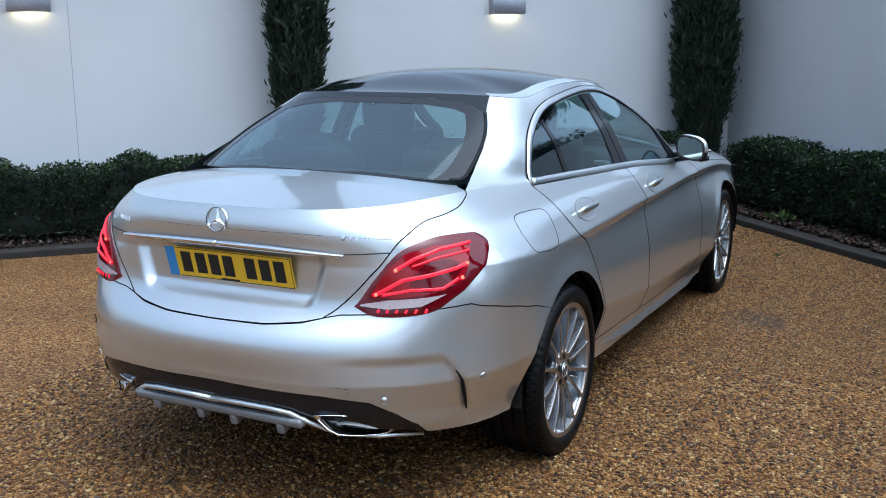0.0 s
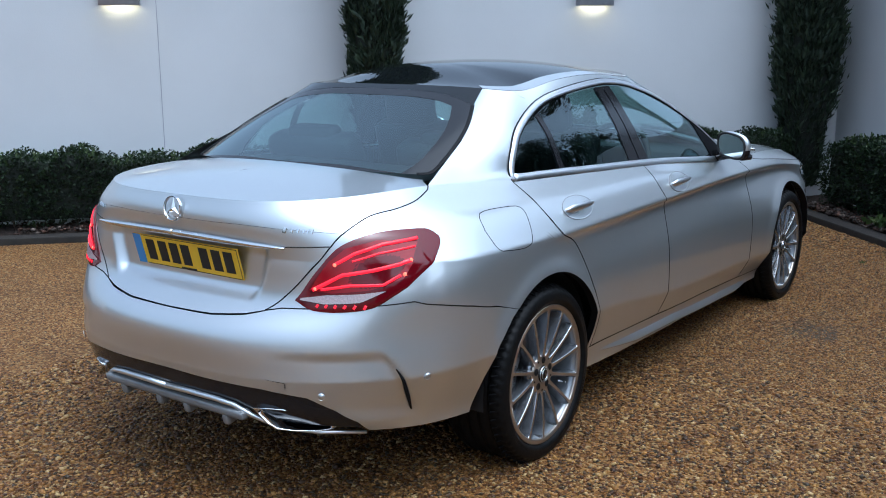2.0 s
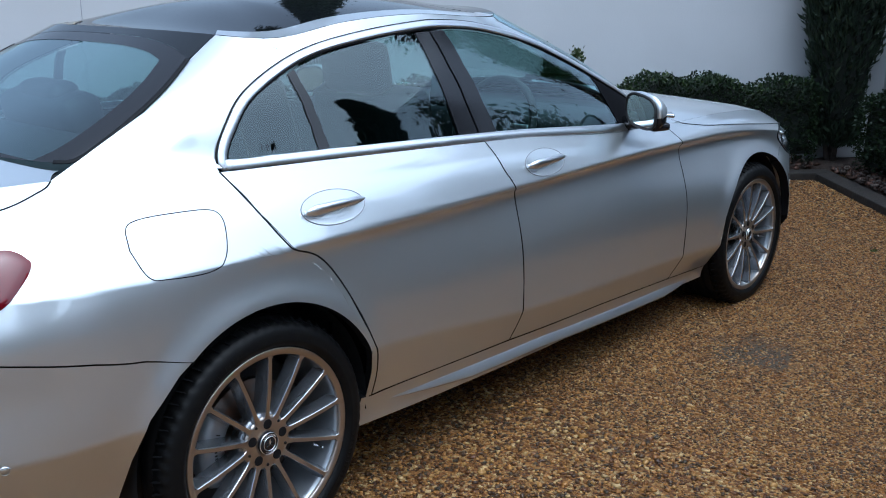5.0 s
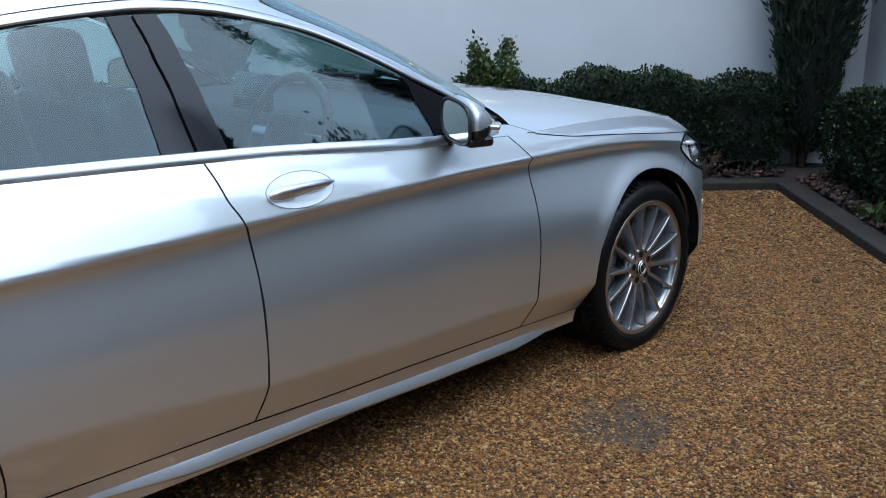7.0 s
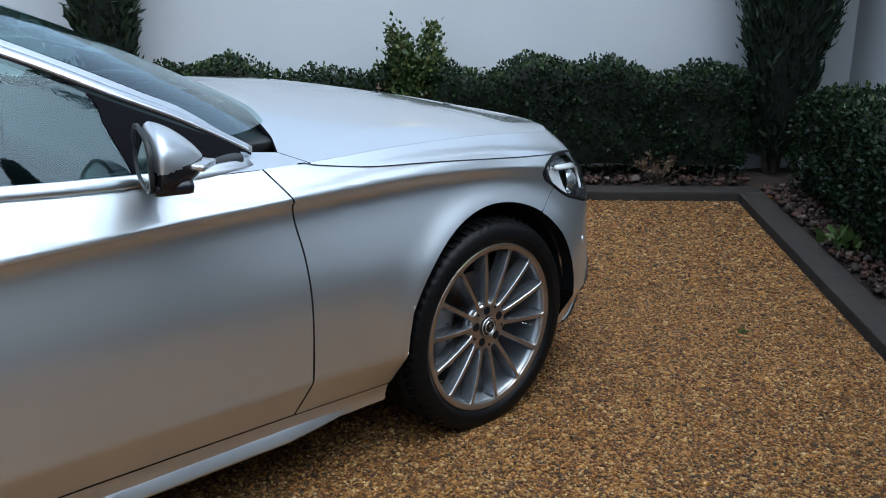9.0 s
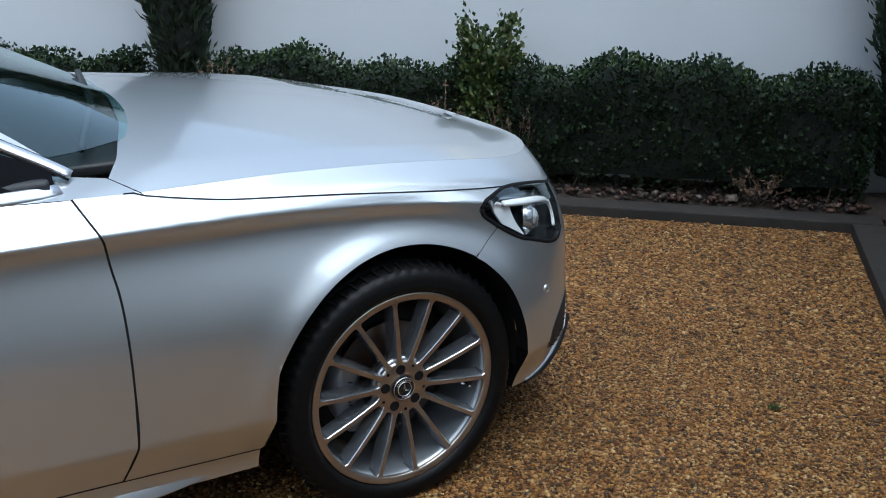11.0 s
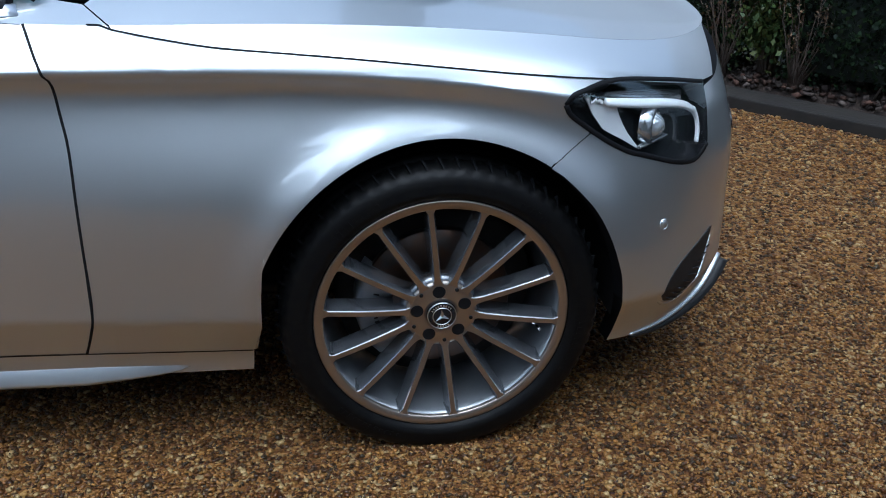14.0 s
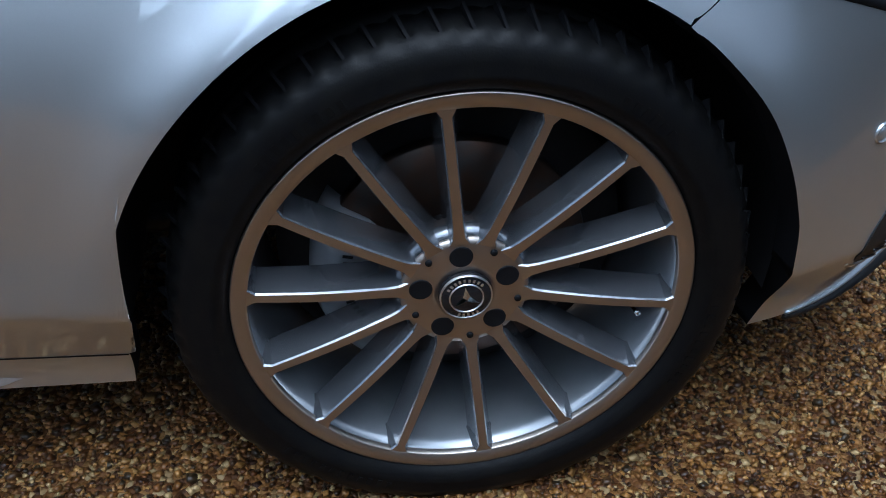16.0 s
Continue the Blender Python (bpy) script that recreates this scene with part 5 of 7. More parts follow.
def glass(name, edges, material, parent, label, both=True, n=20, m=14, lift=0.0, depth=0.004):
    obs = panel(name, [CABIN.patch(*edges, n, m, lift=lift, depth=depth, gap=0.0)], material, parent if not isinstance(parent, list) else None, label, both)
    if isinstance(parent, list):
        for o, p in zip(obs, parent):
            o.parent = p
    return obs


Z = lambda y: float(BELT(y)) + 0.006
W_ = lambda y: float(WINTOP(y))
# the line of the bright arch over the windows, in side view
CHROME_YZ = [(0.030, 1.016), (0.034, 1.057), (0.075, 1.114), (0.155, 1.186), (0.30, 1.250), (0.455, 1.295), (0.65, 1.324), (0.86, 1.341), (1.0, 1.343), (1.2, 1.324), (1.45, 1.266), (1.63, 1.193), (1.8, 1.110), (1.95, 1.040), (2.08, 0.968), (2.125, 0.940)]


def arch_line(k0, k1, n=8):
    """Side-view points of the arch between two of its knots, joined smoothly."""
    q = np.array(CHROME_YZ)
    q = np.vstack([2 * q[0] - q[1], q, 2 * q[-1] - q[-2]])
    out = []
    for k in range(k0 + 1, k1 + 1):
        a, b, c, d = q[k - 1 : k + 3]
        for t in np.linspace(0, 1, n + 1)[: None if k == k1 else -1]:
            w = 0.5 * (2 * b + (c - a) * t + (2 * a - 5 * b + 4 * c - d) * t**2 + (3 * b - a - 3 * c + d) * t**3)
            out.append(("s", float(w[0]), float(w[1])))
    return out


glass("quarter_window", (belt_c(0.040, 0.335, 4), upright(0.335, 0.318, Z(0.335), W_(0.318) + 0.012), arch_line(2, 4)[:-1] + [("s", 0.318, W_(0.318) + 0.012)], [("s", 0.040, Z(0.040))] + arch_line(0, 2)[9:]), PRIV, rear_doors, "dark quarter window")
glass("window", (belt_c(0.376, 0.88, 5), upright(0.88, 0.857, Z(0.88), W_(0.857)), wt(0.348, 0.857, 8), upright(0.376, 0.348, Z(0.376), W_(0.348))), PRIV, rear_doors, "tinted rear door window")
glass("window", (belt_c(1.062, 1.775, 6), [("s", 1.775, Z(1.775)), ("s", 1.755, 1.02), ("s", 1.735, W_(1.735) - 0.004)], wt(0.994, 1.735, 10), upright(1.062, 0.994, Z(1.062), W_(0.994))), GLASS, front_doors, "tinted front door window")
panel("window_bar", [CABIN.patch(belt_c(0.335, 0.376, 2), upright(0.376, 0.348, Z(0.376), W_(0.348)), wt(0.318, 0.348, 2), upright(0.335, 0.318, Z(0.335), W_(0.318)), 4, 12, lift=0.003)], BLACKGLOSS, car, "black bar of the rear door window")
panel("door_pillar", [CABIN.patch(belt_c(0.88, 0.970, 2), upright(0.970, 0.922, Z(0.970), W_(0.922)), wt(0.857, 0.922, 2), upright(0.88, 0.857, Z(0.88), W_(0.857)), 4, 12, lift=0.003),
                      CABIN.patch(belt_c(0.976, 1.062, 2), upright(1.062, 0.994, Z(1.062), W_(0.994)), wt(0.928, 0.994, 2), upright(0.976, 0.928, Z(0.976), W_(0.928)), 4, 12, lift=0.003)], BLACKGLOSS, car, "gloss black centre pillar")
panel("mirror_triangle", [CABIN.patch(belt_c(1.775, 2.09, 3), [("s", 2.09, Z(2.09)), ("s", 2.085, W_(2.085))], wt(1.735, 2.085, 5), [("s", 1.775, Z(1.775)), ("s", 1.755, 1.02), ("s", 1.735, W_(1.735) - 0.004)], 6, 6, lift=0.003)], MATBLACK, car, "black triangle behind the door mirror")
# chrome round the side windows
panel("chrome_trim", [CABIN.strip(arch_line(0, 15), 0.026, 0.007, 180, lift=0.002)], SATIN, car, "bright trim arching over the side windows")
panel("window_gasket", [CABIN.strip(arch_line(0, 15), 0.036, 0.0035, 180, lift=0.001)], SEAL_SHADE, car, "black gasket beside the bright trim")
panel("belt_trim", [CABIN.strip([("s", y, float(BELT(y)) + 0.004) for y in np.linspace(0.035, 2.10, 16)], 0.030, 0.008, 90, lift=0.003)], SATIN, car, "bright trim along the window sills")
# body-coloured frame: rear pillar, roof rail and windscreen pillar between the chrome and the glass
BACK_EDGE = [("t", 0.60, -0.36), ("t", 0.565, -0.22), ("t", 0.53, -0.05), ("t", 0.50, 0.08), ("t", 0.475, 0.165)]


def cab(tag, a, b):
    return ("uv", *CABIN.find(tag, a, b))


screen_u0, screen_u1 = 0.745, 0.765
pillar_side = [("s", 0.045, 1.02), ("s", 0.05, 1.05), ("s", 0.075, 1.115), ("s", 0.130, 1.190), ("s", 0.2, 1.238), ("s", 0.36, W_(0.36) + 0.018)]
back_u0, back_u1 = 0.205, 0.205
BE = [("uv", float(CABIN.find("t", 0.571, -0.323)[0]), 0.0), ("t", 0.58, -0.212), ("t", 0.553, -0.057), ("t", 0.49, 0.10), ("uv", float(CABIN.find("t", 0.485, 0.13)[0]), 2.0)]
back_u0, back_u1 = BE[0][1], BE[-1][1]
VB = 0.75
uc_, vc_ = (float(q) for q in CABIN.find("t", 0.49, 0.10))
us_, ue_ = float(CABIN.find("t", 0.575, -0.17)[0]), float(CABIN.find("s", 0.068, 1.106)[0])
NB = 30
ub_ = np.linspace(us_, ue_, NB + 1)
ya_ = np.linspace(-0.40, 0.026, NB + 1)
ua_ = np.array([shoulder(y)[1] for y in ya_])
ve_ = float(CABIN.find("s", 0.068, 1.106)[1])
VE = np.linspace(VB, ve_, NB + 1)
A_, B_ = BODY(ua_, np.full(NB + 1, 7.0)), CABIN(ub_, VE)
TA_ = (A_ - BODY(ua_, np.full(NB + 1, 6.985)))
TA_ *= 0.12 / np.linalg.norm(TA_, axis=1)[:, None]
TB_ = (CABIN(ub_, VE + 0.06) - B_)
TB_ *= 0.16 / np.linalg.norm(TB_, axis=1)[:, None]
even = (np.clip(np.arange(NB + 1) / 12, 0, 1) ** 2 * (3 - 2 * np.clip(np.arange(NB + 1) / 12, 0, 1)))[:, None]  # a straight edge beside the window
TA_, TB_ = even * TA_ + (1 - even) * (B_ - A_), even * TB_ + (1 - even) * (B_ - A_)
panel("rear_pillar", [CABIN.patch([("uv", a, b) for a, b in zip(ub_, VE)], [("uv", ue_, ve_)] + arch_line(2, 4, 4)[1:] + [("s", 0.36, W_(0.36) + 0.018)], [("uv", uc_, 2.0), ("uv", 0.235, 2.0), ("uv", *CABIN.find("s", 0.36, W_(0.36) + 0.018))],
                                  CABIN.curve([("uv", us_, VB), ("t", 0.553, -0.057), ("uv", uc_, vc_)], 6) + [("uv", uc_, 2.0)], NB, 24, gap=0.0, depth=0.0), bridge(A_, B_, TA_, TB_, NB, 16)], PAINT, car, "silver rear pillar")
rail_low = [("s", y, W_(y) + 0.018) for y in np.linspace(0.36, 2.04, 20)] + [("s", 2.10, 0.95)]
SE = [("uv", *CABIN.find("s", y, W_(y) + dz)) for y, dz in ((2.085, 0.020), (1.98, 0.048), (1.88, 0.050), (1.72, 0.052), (1.56, 0.052))] + [("uv", 0.752, 1.85), ("uv", 0.765, 1.99)]
rail_top = [("uv", 0.245, 2.0), ("uv", 0.3, 2.0), ("uv", 0.4, 2.0), ("uv", 0.5, 2.0), ("uv", 0.62, 2.0), ("uv", 0.72, 2.0)] + CABIN.curve(SE, 5)[::-1]
panel("roof_rail", [CABIN.patch(rail_low, [("s", 2.10, 0.95), SE[0]], rail_top, [("s", 0.36, W_(0.36) + 0.018), ("uv", 0.235, 2.0)], 80, 6, gap=0.0)], PAINT, car, "silver roof rail and windscreen pillar")
# windscreen, rear window with their black borders
whole("windscreen", [CABIN.patch([("uv", 1.0, 0.0), ("uv", 0.88, 0.0), SE[0]], CABIN.curve(SE, 5), [("uv", 1.0, 2.0), ("uv", 0.88, 2.0), SE[-1]], [("uv", 1.0, 0.0), ("uv", 1.0, 2.0)], 26, 26, gap=0.0, depth=0.004)], GLASS, car, "raked windscreen")
EDGE_W = CABIN.curve([("uv", back_u0 - 0.012, 0.0), ("t", 0.583, -0.30), ("t", 0.58, -0.212), ("t", 0.553, -0.057), ("uv", uc_ - 0.002, vc_)], 8)
WTOP = CABIN.curve([("t", 0.001, 0.117), ("t", 0.25, 0.117), ("t", 0.40, 0.113), ("uv", uc_ - 0.002, vc_)], 8)
INNER = CABIN.curve([("t", 0.50, -0.375), ("t", 0.515, -0.30), ("t", 0.51, -0.20), ("t", 0.475, -0.05), ("t", 0.42, 0.055)], 8)
IBOT = CABIN.curve([("uv", 0.0, 0.07), ("t", 0.25, -0.405), ("t", 0.43, -0.388), ("t", 0.50, -0.375)], 8)
ITOP = CABIN.curve([("t", 0.001, 0.072), ("t", 0.2, 0.072), ("t", 0.34, 0.068), ("t", 0.42, 0.055)], 8)
whole("rear_window", [CABIN.patch(IBOT, INNER, ITOP, [IBOT[0], ("t", 0.001, -0.2), ITOP[0]], 26, 26, gap=0.0, depth=0.003)], PRIV, car, "tinted rear window")
whole("rear_window_border", [CABIN.patch([("uv", 0.0, 0.0), ("uv", 0.1, 0.0), EDGE_W[0]], [EDGE_W[0], IBOT[-1]], IBOT, [("uv", 0.0, 0.0), IBOT[0]], 26, 3, gap=0.0, depth=0.0, lift=0.001),
                             CABIN.patch([IBOT[-1], EDGE_W[0]], EDGE_W, [ITOP[-1], EDGE_W[-1]], INNER, 5, 30, gap=0.0, depth=0.0, lift=0.001),
                             CABIN.patch(ITOP, [ITOP[-1], EDGE_W[-1]], WTOP, [ITOP[0], WTOP[0]], 26, 4, gap=0.0, depth=0.0, lift=0.001)], BLACKGLOSS, car, "black painted border of the rear window")
panel("rear_window_seal", [CABIN.strip(EDGE_W, 0.014, 0.003, 60, lift=0.002)], SEAL_SHADE, car, "black seal along the rear window")
whole("roof_rear_glass", [CABIN.patch(WTOP, [WTOP[-1], ("uv", uc_, 2.0)], [("uv", 0.0, 2.0), ("uv", uc_ * 0.5, 2.0), ("uv", uc_, 2.0)], [WTOP[0], ("uv", 0.0, 2.0)], 26, 5, gap=0.0, depth=0.0, lift=0.0015)], ROOFGLASS, car, "black rear edge of the glass roof")
# roof: black glass between silver rails
RQ = 0.10
roof_ring = lambda q: [("uv", u, q) for u in np.linspace(0.0, 1.0, 41)]
whole("glass_roof", [ROOF.patch([("uv", u, RQ if uc_ < u < 0.775 else 0.0) for u in np.linspace(0, 1, 61)], [("uv", 1.0, 0.0), ("uv", 1.0, 1.0)], [("uv", u, 1.0) for u in np.linspace(0, 1, 61)], [("uv", 0.0, 0.0), ("uv", 0.0, 1.0)], 90, 16, gap=0.0, depth=0.0)], ROOFGLASS, car, "black panoramic glass roof")
panel("roof_edge", [ROOF.patch([("uv", u, 0.0) for u in np.linspace(uc_, 0.775, 30)], [("uv", 0.775, 0.0), ("uv", 0.77, RQ)], [("uv", u, RQ) for u in np.linspace(uc_ + 0.004, 0.77, 30)], [("uv", uc_, 0.0), ("uv", uc_ + 0.004, RQ)], 60, 5, gap=0.0, depth=0.004, lift=0.0015)], PAINT, car, "silver roof edge")
# dark scuttle under the windscreen and the shut-line shadow under the skin
part("scuttle", box(1.30, 0.34, 0.03, 0.008, m=pose(0, 2.20, 0.925)), BLACK, car, "black scuttle panel")


# ---- wheels ----
def wheel(yc, side, name, spokes=14, width=0.225, x_face=0.895, turn=0.0):
    """An alloy wheel with tyre, brake disc and caliper; built for the right-hand side at the origin, facing +x."""
    R, rim = 0.331, 0.2575
    root = put(name, None, car, "multi-spoke alloy wheel with a low tyre")
    root.location = (side * x_face, yc + (0.006 if yc else 0.0), R - 0.014)
    root.rotation_euler = (turn, 0, 0 if side > 0 else math.pi)
    # tyre: sidewall and tread with grooves
    w = width
    prof = [(rim - 0.004, -0.012), (rim + 0.006, -0.002), (rim + 0.010, 0.004), (rim + 0.018, 0.009), (rim + 0.024, 0.0115), (rim + 0.026, 0.0108), (rim + 0.038, 0.0115), (rim + 0.052, 0.007), (R - 0.017, 0.004), (R - 0.012, 0.001), (R - 0.007, -0.005), (R - 0.004, -0.011), (R - 0.0015, -0.022)]
    for g in range(4):
        x = -0.045 - g * (w - 0.08) / 3.4
        prof += [(R, x + 0.006), (R, x), (R - 0.007, x - 0.001), (R - 0.007, x - 0.009), (R, x - 0.010)]
    prof += [(R - 0.002, -w + 0.02), (R - 0.012, -w), (rim + 0.03, -w - 0.005), (rim, -w + 0.01)]
    tb = lathe(prof, 252)
    for v in tb.verts:
        r = math.hypot(v.co.y, v.co.z)
        k = round(math.atan2(v.co.z, v.co.y) / (2 * math.pi) * 252 - v.co.x * 60)
        if r > R - 0.0125 and v.co.x > -0.05 and k % 4 == 0:
            q = (r - 0.0045) / r
            v.co.y, v.co.z = v.co.y * q, v.co.z * q
    ty = part("tyre", tb, RUBBER, root, "black low-profile tyre", True)
    # cross sipes on the tread's shoulder
    sip = bmesh.new()
    for k in range(64):
        a = 2 * math.pi * k / 64
        m = Matrix.Rotation(a, 4, "X") @ pose(-0.022, 0, R - 0.0035) @ pose(0, 0, 0, 0, 28, 14)
        b = box(0.034, 0.0035, 0.0085, m=m)
        me = bpy.data.meshes.new("t")
        b.to_mesh(me)
        b.free()
        sip.from_mesh(me)
        bpy.data.meshes.remove(me)
    part("sipe_band", sip, SEAL_SHADE, ty, "dark sipes across the tread shoulder", False, kind="stuff")
    # moulded lettering band on the sidewall, as plain raised bars
    mk = []
    rr = random.Random(5)
    for a0, cnt in ((0.35, 9), (2.2, 12), (4.1, 10), (5.4, 6)):
        for k in range(cnt):
            a = a0 + k * 0.045
            h = rr.choice((0.008, 0.010, 0.012))
            mk.append(box(0.0012, 0.006, h, m=Matrix.Rotation(a, 4, "X") @ pose(0.0115, 0, rim + 0.033)))
    part("sidewall_marking", merge(*mk), RUBBER, ty, "raised bars moulded in the sidewall", False, kind="stuff")
    # barrel and lip
    part("barrel", lathe([(rim - 0.002, -0.004), (rim - 0.0125, -0.009), (rim - 0.018, -0.030), (rim - 0.024, -0.070), (rim - 0.032, -0.13), (rim - 0.03, -width + 0.02), (rim + 0.002, -width + 0.005)], 112), BARREL, root, "grey painted wheel barrel")
    part("rim_lip", lathe([(rim - 0.0150, -0.0100), (rim - 0.0145, -0.0030), (rim - 0.0135, -0.0016), (rim + 0.0020, 0.0010), (rim + 0.0038, 0.0004), (rim + 0.0046, -0.004), (rim + 0.0005, -0.008)], 128), RIMFACE, root, "bright machined rim edge")
    # spokes: narrow machined face, deep painted flanks that widen towards the barrel
    def spoke():
        bm = bmesh.new()
        rows = []
        n = 14
        for i in range(n + 1):
            t = i / n
            r = 0.064 + (rim - 0.010 - 0.064) * t
            xf = -0.019 + 0.0172 * t + 0.004 * math.sin(math.pi * t)
            flare_in, flare_out = max(0.0, 0.10 - t) / 0.10, max(0.0, t - 0.93) / 0.07
            hw = 0.0063 - 0.0010 * t + 0.0065 * flare_in**1.5 + 0.0075 * flare_out**1.6
            lean = 0.0016
            dep = 0.050 - 0.012 * t
            hb = hw + 0.0055 + 0.004 * t
            rows.append([bm.verts.new(p) for p in ((xf - dep, -hb, r), (xf - 0.016, -hw - 0.0036, r), (xf - 0.0022, -hw - 0.0010, r), (xf, -hw + 0.0005, r), (xf, hw - 0.0005, r), (xf - 0.0022, hw + 0.0010, r), (xf - 0.016, hw + 0.0036, r), (xf - dep, hb, r))])
        for i in range(n):
            for j in range(7):
                f = bm.faces.new((rows[i][j], rows[i][j + 1], rows[i + 1][j + 1], rows[i + 1][j]))
                f.material_index = 1 if j == 3 else 0
        bm.faces.new(rows[0])
        bm.faces.new(rows[-1][::-1])
        bmesh.ops.recalc_face_normals(bm, faces=bm.faces)
        return bm

    bm = spoke()
    first = part("spoke", bm, [RIMPAINT, RIMFACE], root, "spoke with a bright machined face and grey flanks", False)
    for k in range(1, spokes):
        o = put("spoke", first.data, root)
        o.rotation_euler = (2 * math.pi * k / spokes, 0, 0)
    # web between the spokes at the hub, hub face with five bolt holes
    part("hub_web", lathe([(0.020, -0.045), (0.084, -0.052), (0.083, -0.036), (0.074, -0.0265), (0.064, -0.026)], 84), RIMPAINT, root, "grey painted hub web")
    hub = bmesh.new()
    seg = 280
    rings = []
    radii = [0.031, 0.036, 0.0415, 0.0450, 0.0485, 0.052, 0.0555, 0.0590, 0.0625, 0.068, 0.0735]
    holes = [(0.052 * math.sin(2 * math.pi * k / 5), 0.052 * math.cos(2 * math.pi * k / 5), 0.0130) for k in range(5)]
    holes += [(0.0625 * math.sin(2 * math.pi * (k + 0.5) / 5), 0.0625 * math.cos(2 * math.pi * (k + 0.5) / 5), 0.0042) for k in range(5)]

    def hole_depth(y, z):
        for hy, hz, hr in holes:
            d = math.hypot(y - hy, z - hz)
            if d < hr:
                return 1
        return 0

    part("hub_face", lathe([(0.028, -0.022), (0.031, -0.0185), (0.040, -0.0165), (0.066, -0.0185), (0.073, -0.0205), (0.0745, -0.025)], 96), RIMFACE, root, "bright machined hub face")
    hub.free()
    # flat black discs on the face, painting the shade of the holes
    for hy, hz, hr in holes[:5]:
        b = part("bolt_recess", lathe([(0.0, -0.0160), (hr * 0.94, -0.0160), (hr, -0.0158), (hr * 1.04, -0.0172)], 24), [SEAL_SHADE], root, "dark bolt hole")
        b.location = (0, hy, hz)
    for hy, hz, hr in holes[5:]:
        b = part("small_hole", lathe([(0.0, -0.0158), (hr * 0.9, -0.0158), (hr, -0.0178)], 16), [SEAL_SHADE], root, "small dark hole")
        b.location = (0, hy, hz)
    cap = part("centre_cap", lathe([(0.0, -0.0075), (0.017, -0.0078), (0.0185, -0.0085), (0.028, -0.010), (0.0305, -0.0125), (0.0315, -0.018)], 64), BLACKGLOSS, root, "black centre cap with a silver ring and emblem")
    part("cap_ring", merge(lathe([(0.0182, -0.0088), (0.0188, -0.0070), (0.0198, -0.0072), (0.0202, -0.0090)], 64), lathe([(0.0285, -0.0108), (0.0292, -0.0090), (0.0302, -0.0098), (0.0305, -0.0125)], 64)), SATIN, cap, "thin silver rings")
    em = bmesh.new()
    for k in range(3):
        a = 2 * math.pi * k / 3
        tip, l, r, c = Vector((-0.0066, 0, 0.0165)), Vector((-0.0072, -0.0042, 0.0022)), Vector((-0.0072, 0.0042, 0.0022)), Vector((-0.0040, 0, 0.0))
        vs = [em.verts.new(Matrix.Rotation(a, 3, "X") @ p) for p in (tip, l, c, r)]
        em.faces.new((vs[0], vs[1], vs[2]))
        em.faces.new((vs[0], vs[2], vs[3]))
    bmesh.ops.recalc_face_normals(em, faces=em.faces)
    part("emblem", em, CHROME, cap, "three-pointed silver emblem", False)
    marks = [box(0.0008, 0.0026, 0.0038, m=Matrix.Rotation(math.radians(a), 4, "X") @ pose(-0.0085, 0, 0.0242)) for a in (*range(-52, 56, 13), *range(154, 210, 13))]
    part("cap_marks", merge(*marks), SATIN, cap, "small silver bars round the cap", False, kind="stuff")
    # valve on the barrel, low and ahead
    v = part("valve", lathe([(0.0, 0.0), (0.0035, 0.0), (0.004, -0.006), (0.003, -0.007), (0.003, -0.022), (0.006, -0.024), (0.006, -0.032)], 14), [CHROME], root, "silver tyre valve")
    ang = radians(-112)
    v.matrix_local = Matrix.Rotation(ang, 4, "X") @ pose(-0.028, 0, 0.222) @ pose(0, 0, 0, 0, -16, 0)
    # brake disc, bell and caliper
    part("brake_disc", lathe([(0.062, -0.088), (0.155, -0.090), (0.157, -0.093), (0.157, -0.108), (0.062, -0.112)], 72), BRAKE, root, "drilled steel brake disc")
    part("disc_bell", lathe([(0.0, -0.070), (0.058, -0.070), (0.066, -0.076), (0.066, -0.090)], 48), DARKSTEEL, root)
    cal = bmesh.new()
    rows = []
    for i in range(13):
        a = radians(-38 + 76 * i / 12)
        e = 1 - 0.25 * abs(i / 6 - 1) ** 3
        row = [cal.verts.new((x, math.sin(a) * r, math.cos(a) * r)) for r, x in ((0.098, -0.074), (0.112, -0.064 * 1), (0.150, -0.060), (0.168 * e + 0.168 * (1 - e) * 0.9, -0.066), (0.174, -0.085), (0.172, -0.125))]
        rows.append(row)
    for i in range(12):
        for j in range(5):
            cal.faces.new((rows[i][j], rows[i][j + 1], rows[i + 1][j + 1], rows[i + 1][j]))
    cal.faces.new(rows[0])
    cal.faces.new(rows[-1][::-1])
    bmesh.ops.recalc_face_normals(cal, faces=cal.faces)
    cp = part("caliper", cal, CALIPER, root, "silver brake caliper")
    cp.rotation_euler = (radians(90 if side > 0 else -90), 0, 0)
    part("caliper_marks", merge(*[box(0.0008, 0.0035, h, m=Matrix.Rotation(radians(a), 4, "X") @ pose(-0.0602, 0, 0.133)) for a, h in ((-20, 0.012), (-16, 0.008), (-12, 0.010), (-8, 0.008), (-4, 0.011), (0, 0.008), (4, 0.008), (8, 0.010), (12, 0.008))]), INK, cp, "dark bars on the caliper", False, kind="stuff")
    # hub carrier and a dark backing
    part("backing_plate", lathe([(0.0, -0.125), (0.20, -0.13), (0.212, -0.14)], 40), DARKSTEEL, root, "dark backing plate")
    return root


for yc, wd in ((0.0, 0.245), (2.84, 0.225)):
    for side in (1, -1):
        wheel(yc, side, "wheel", width=wd, x_face=0.886 if yc else 0.884, turn=radians(7) if yc else radians(-3))


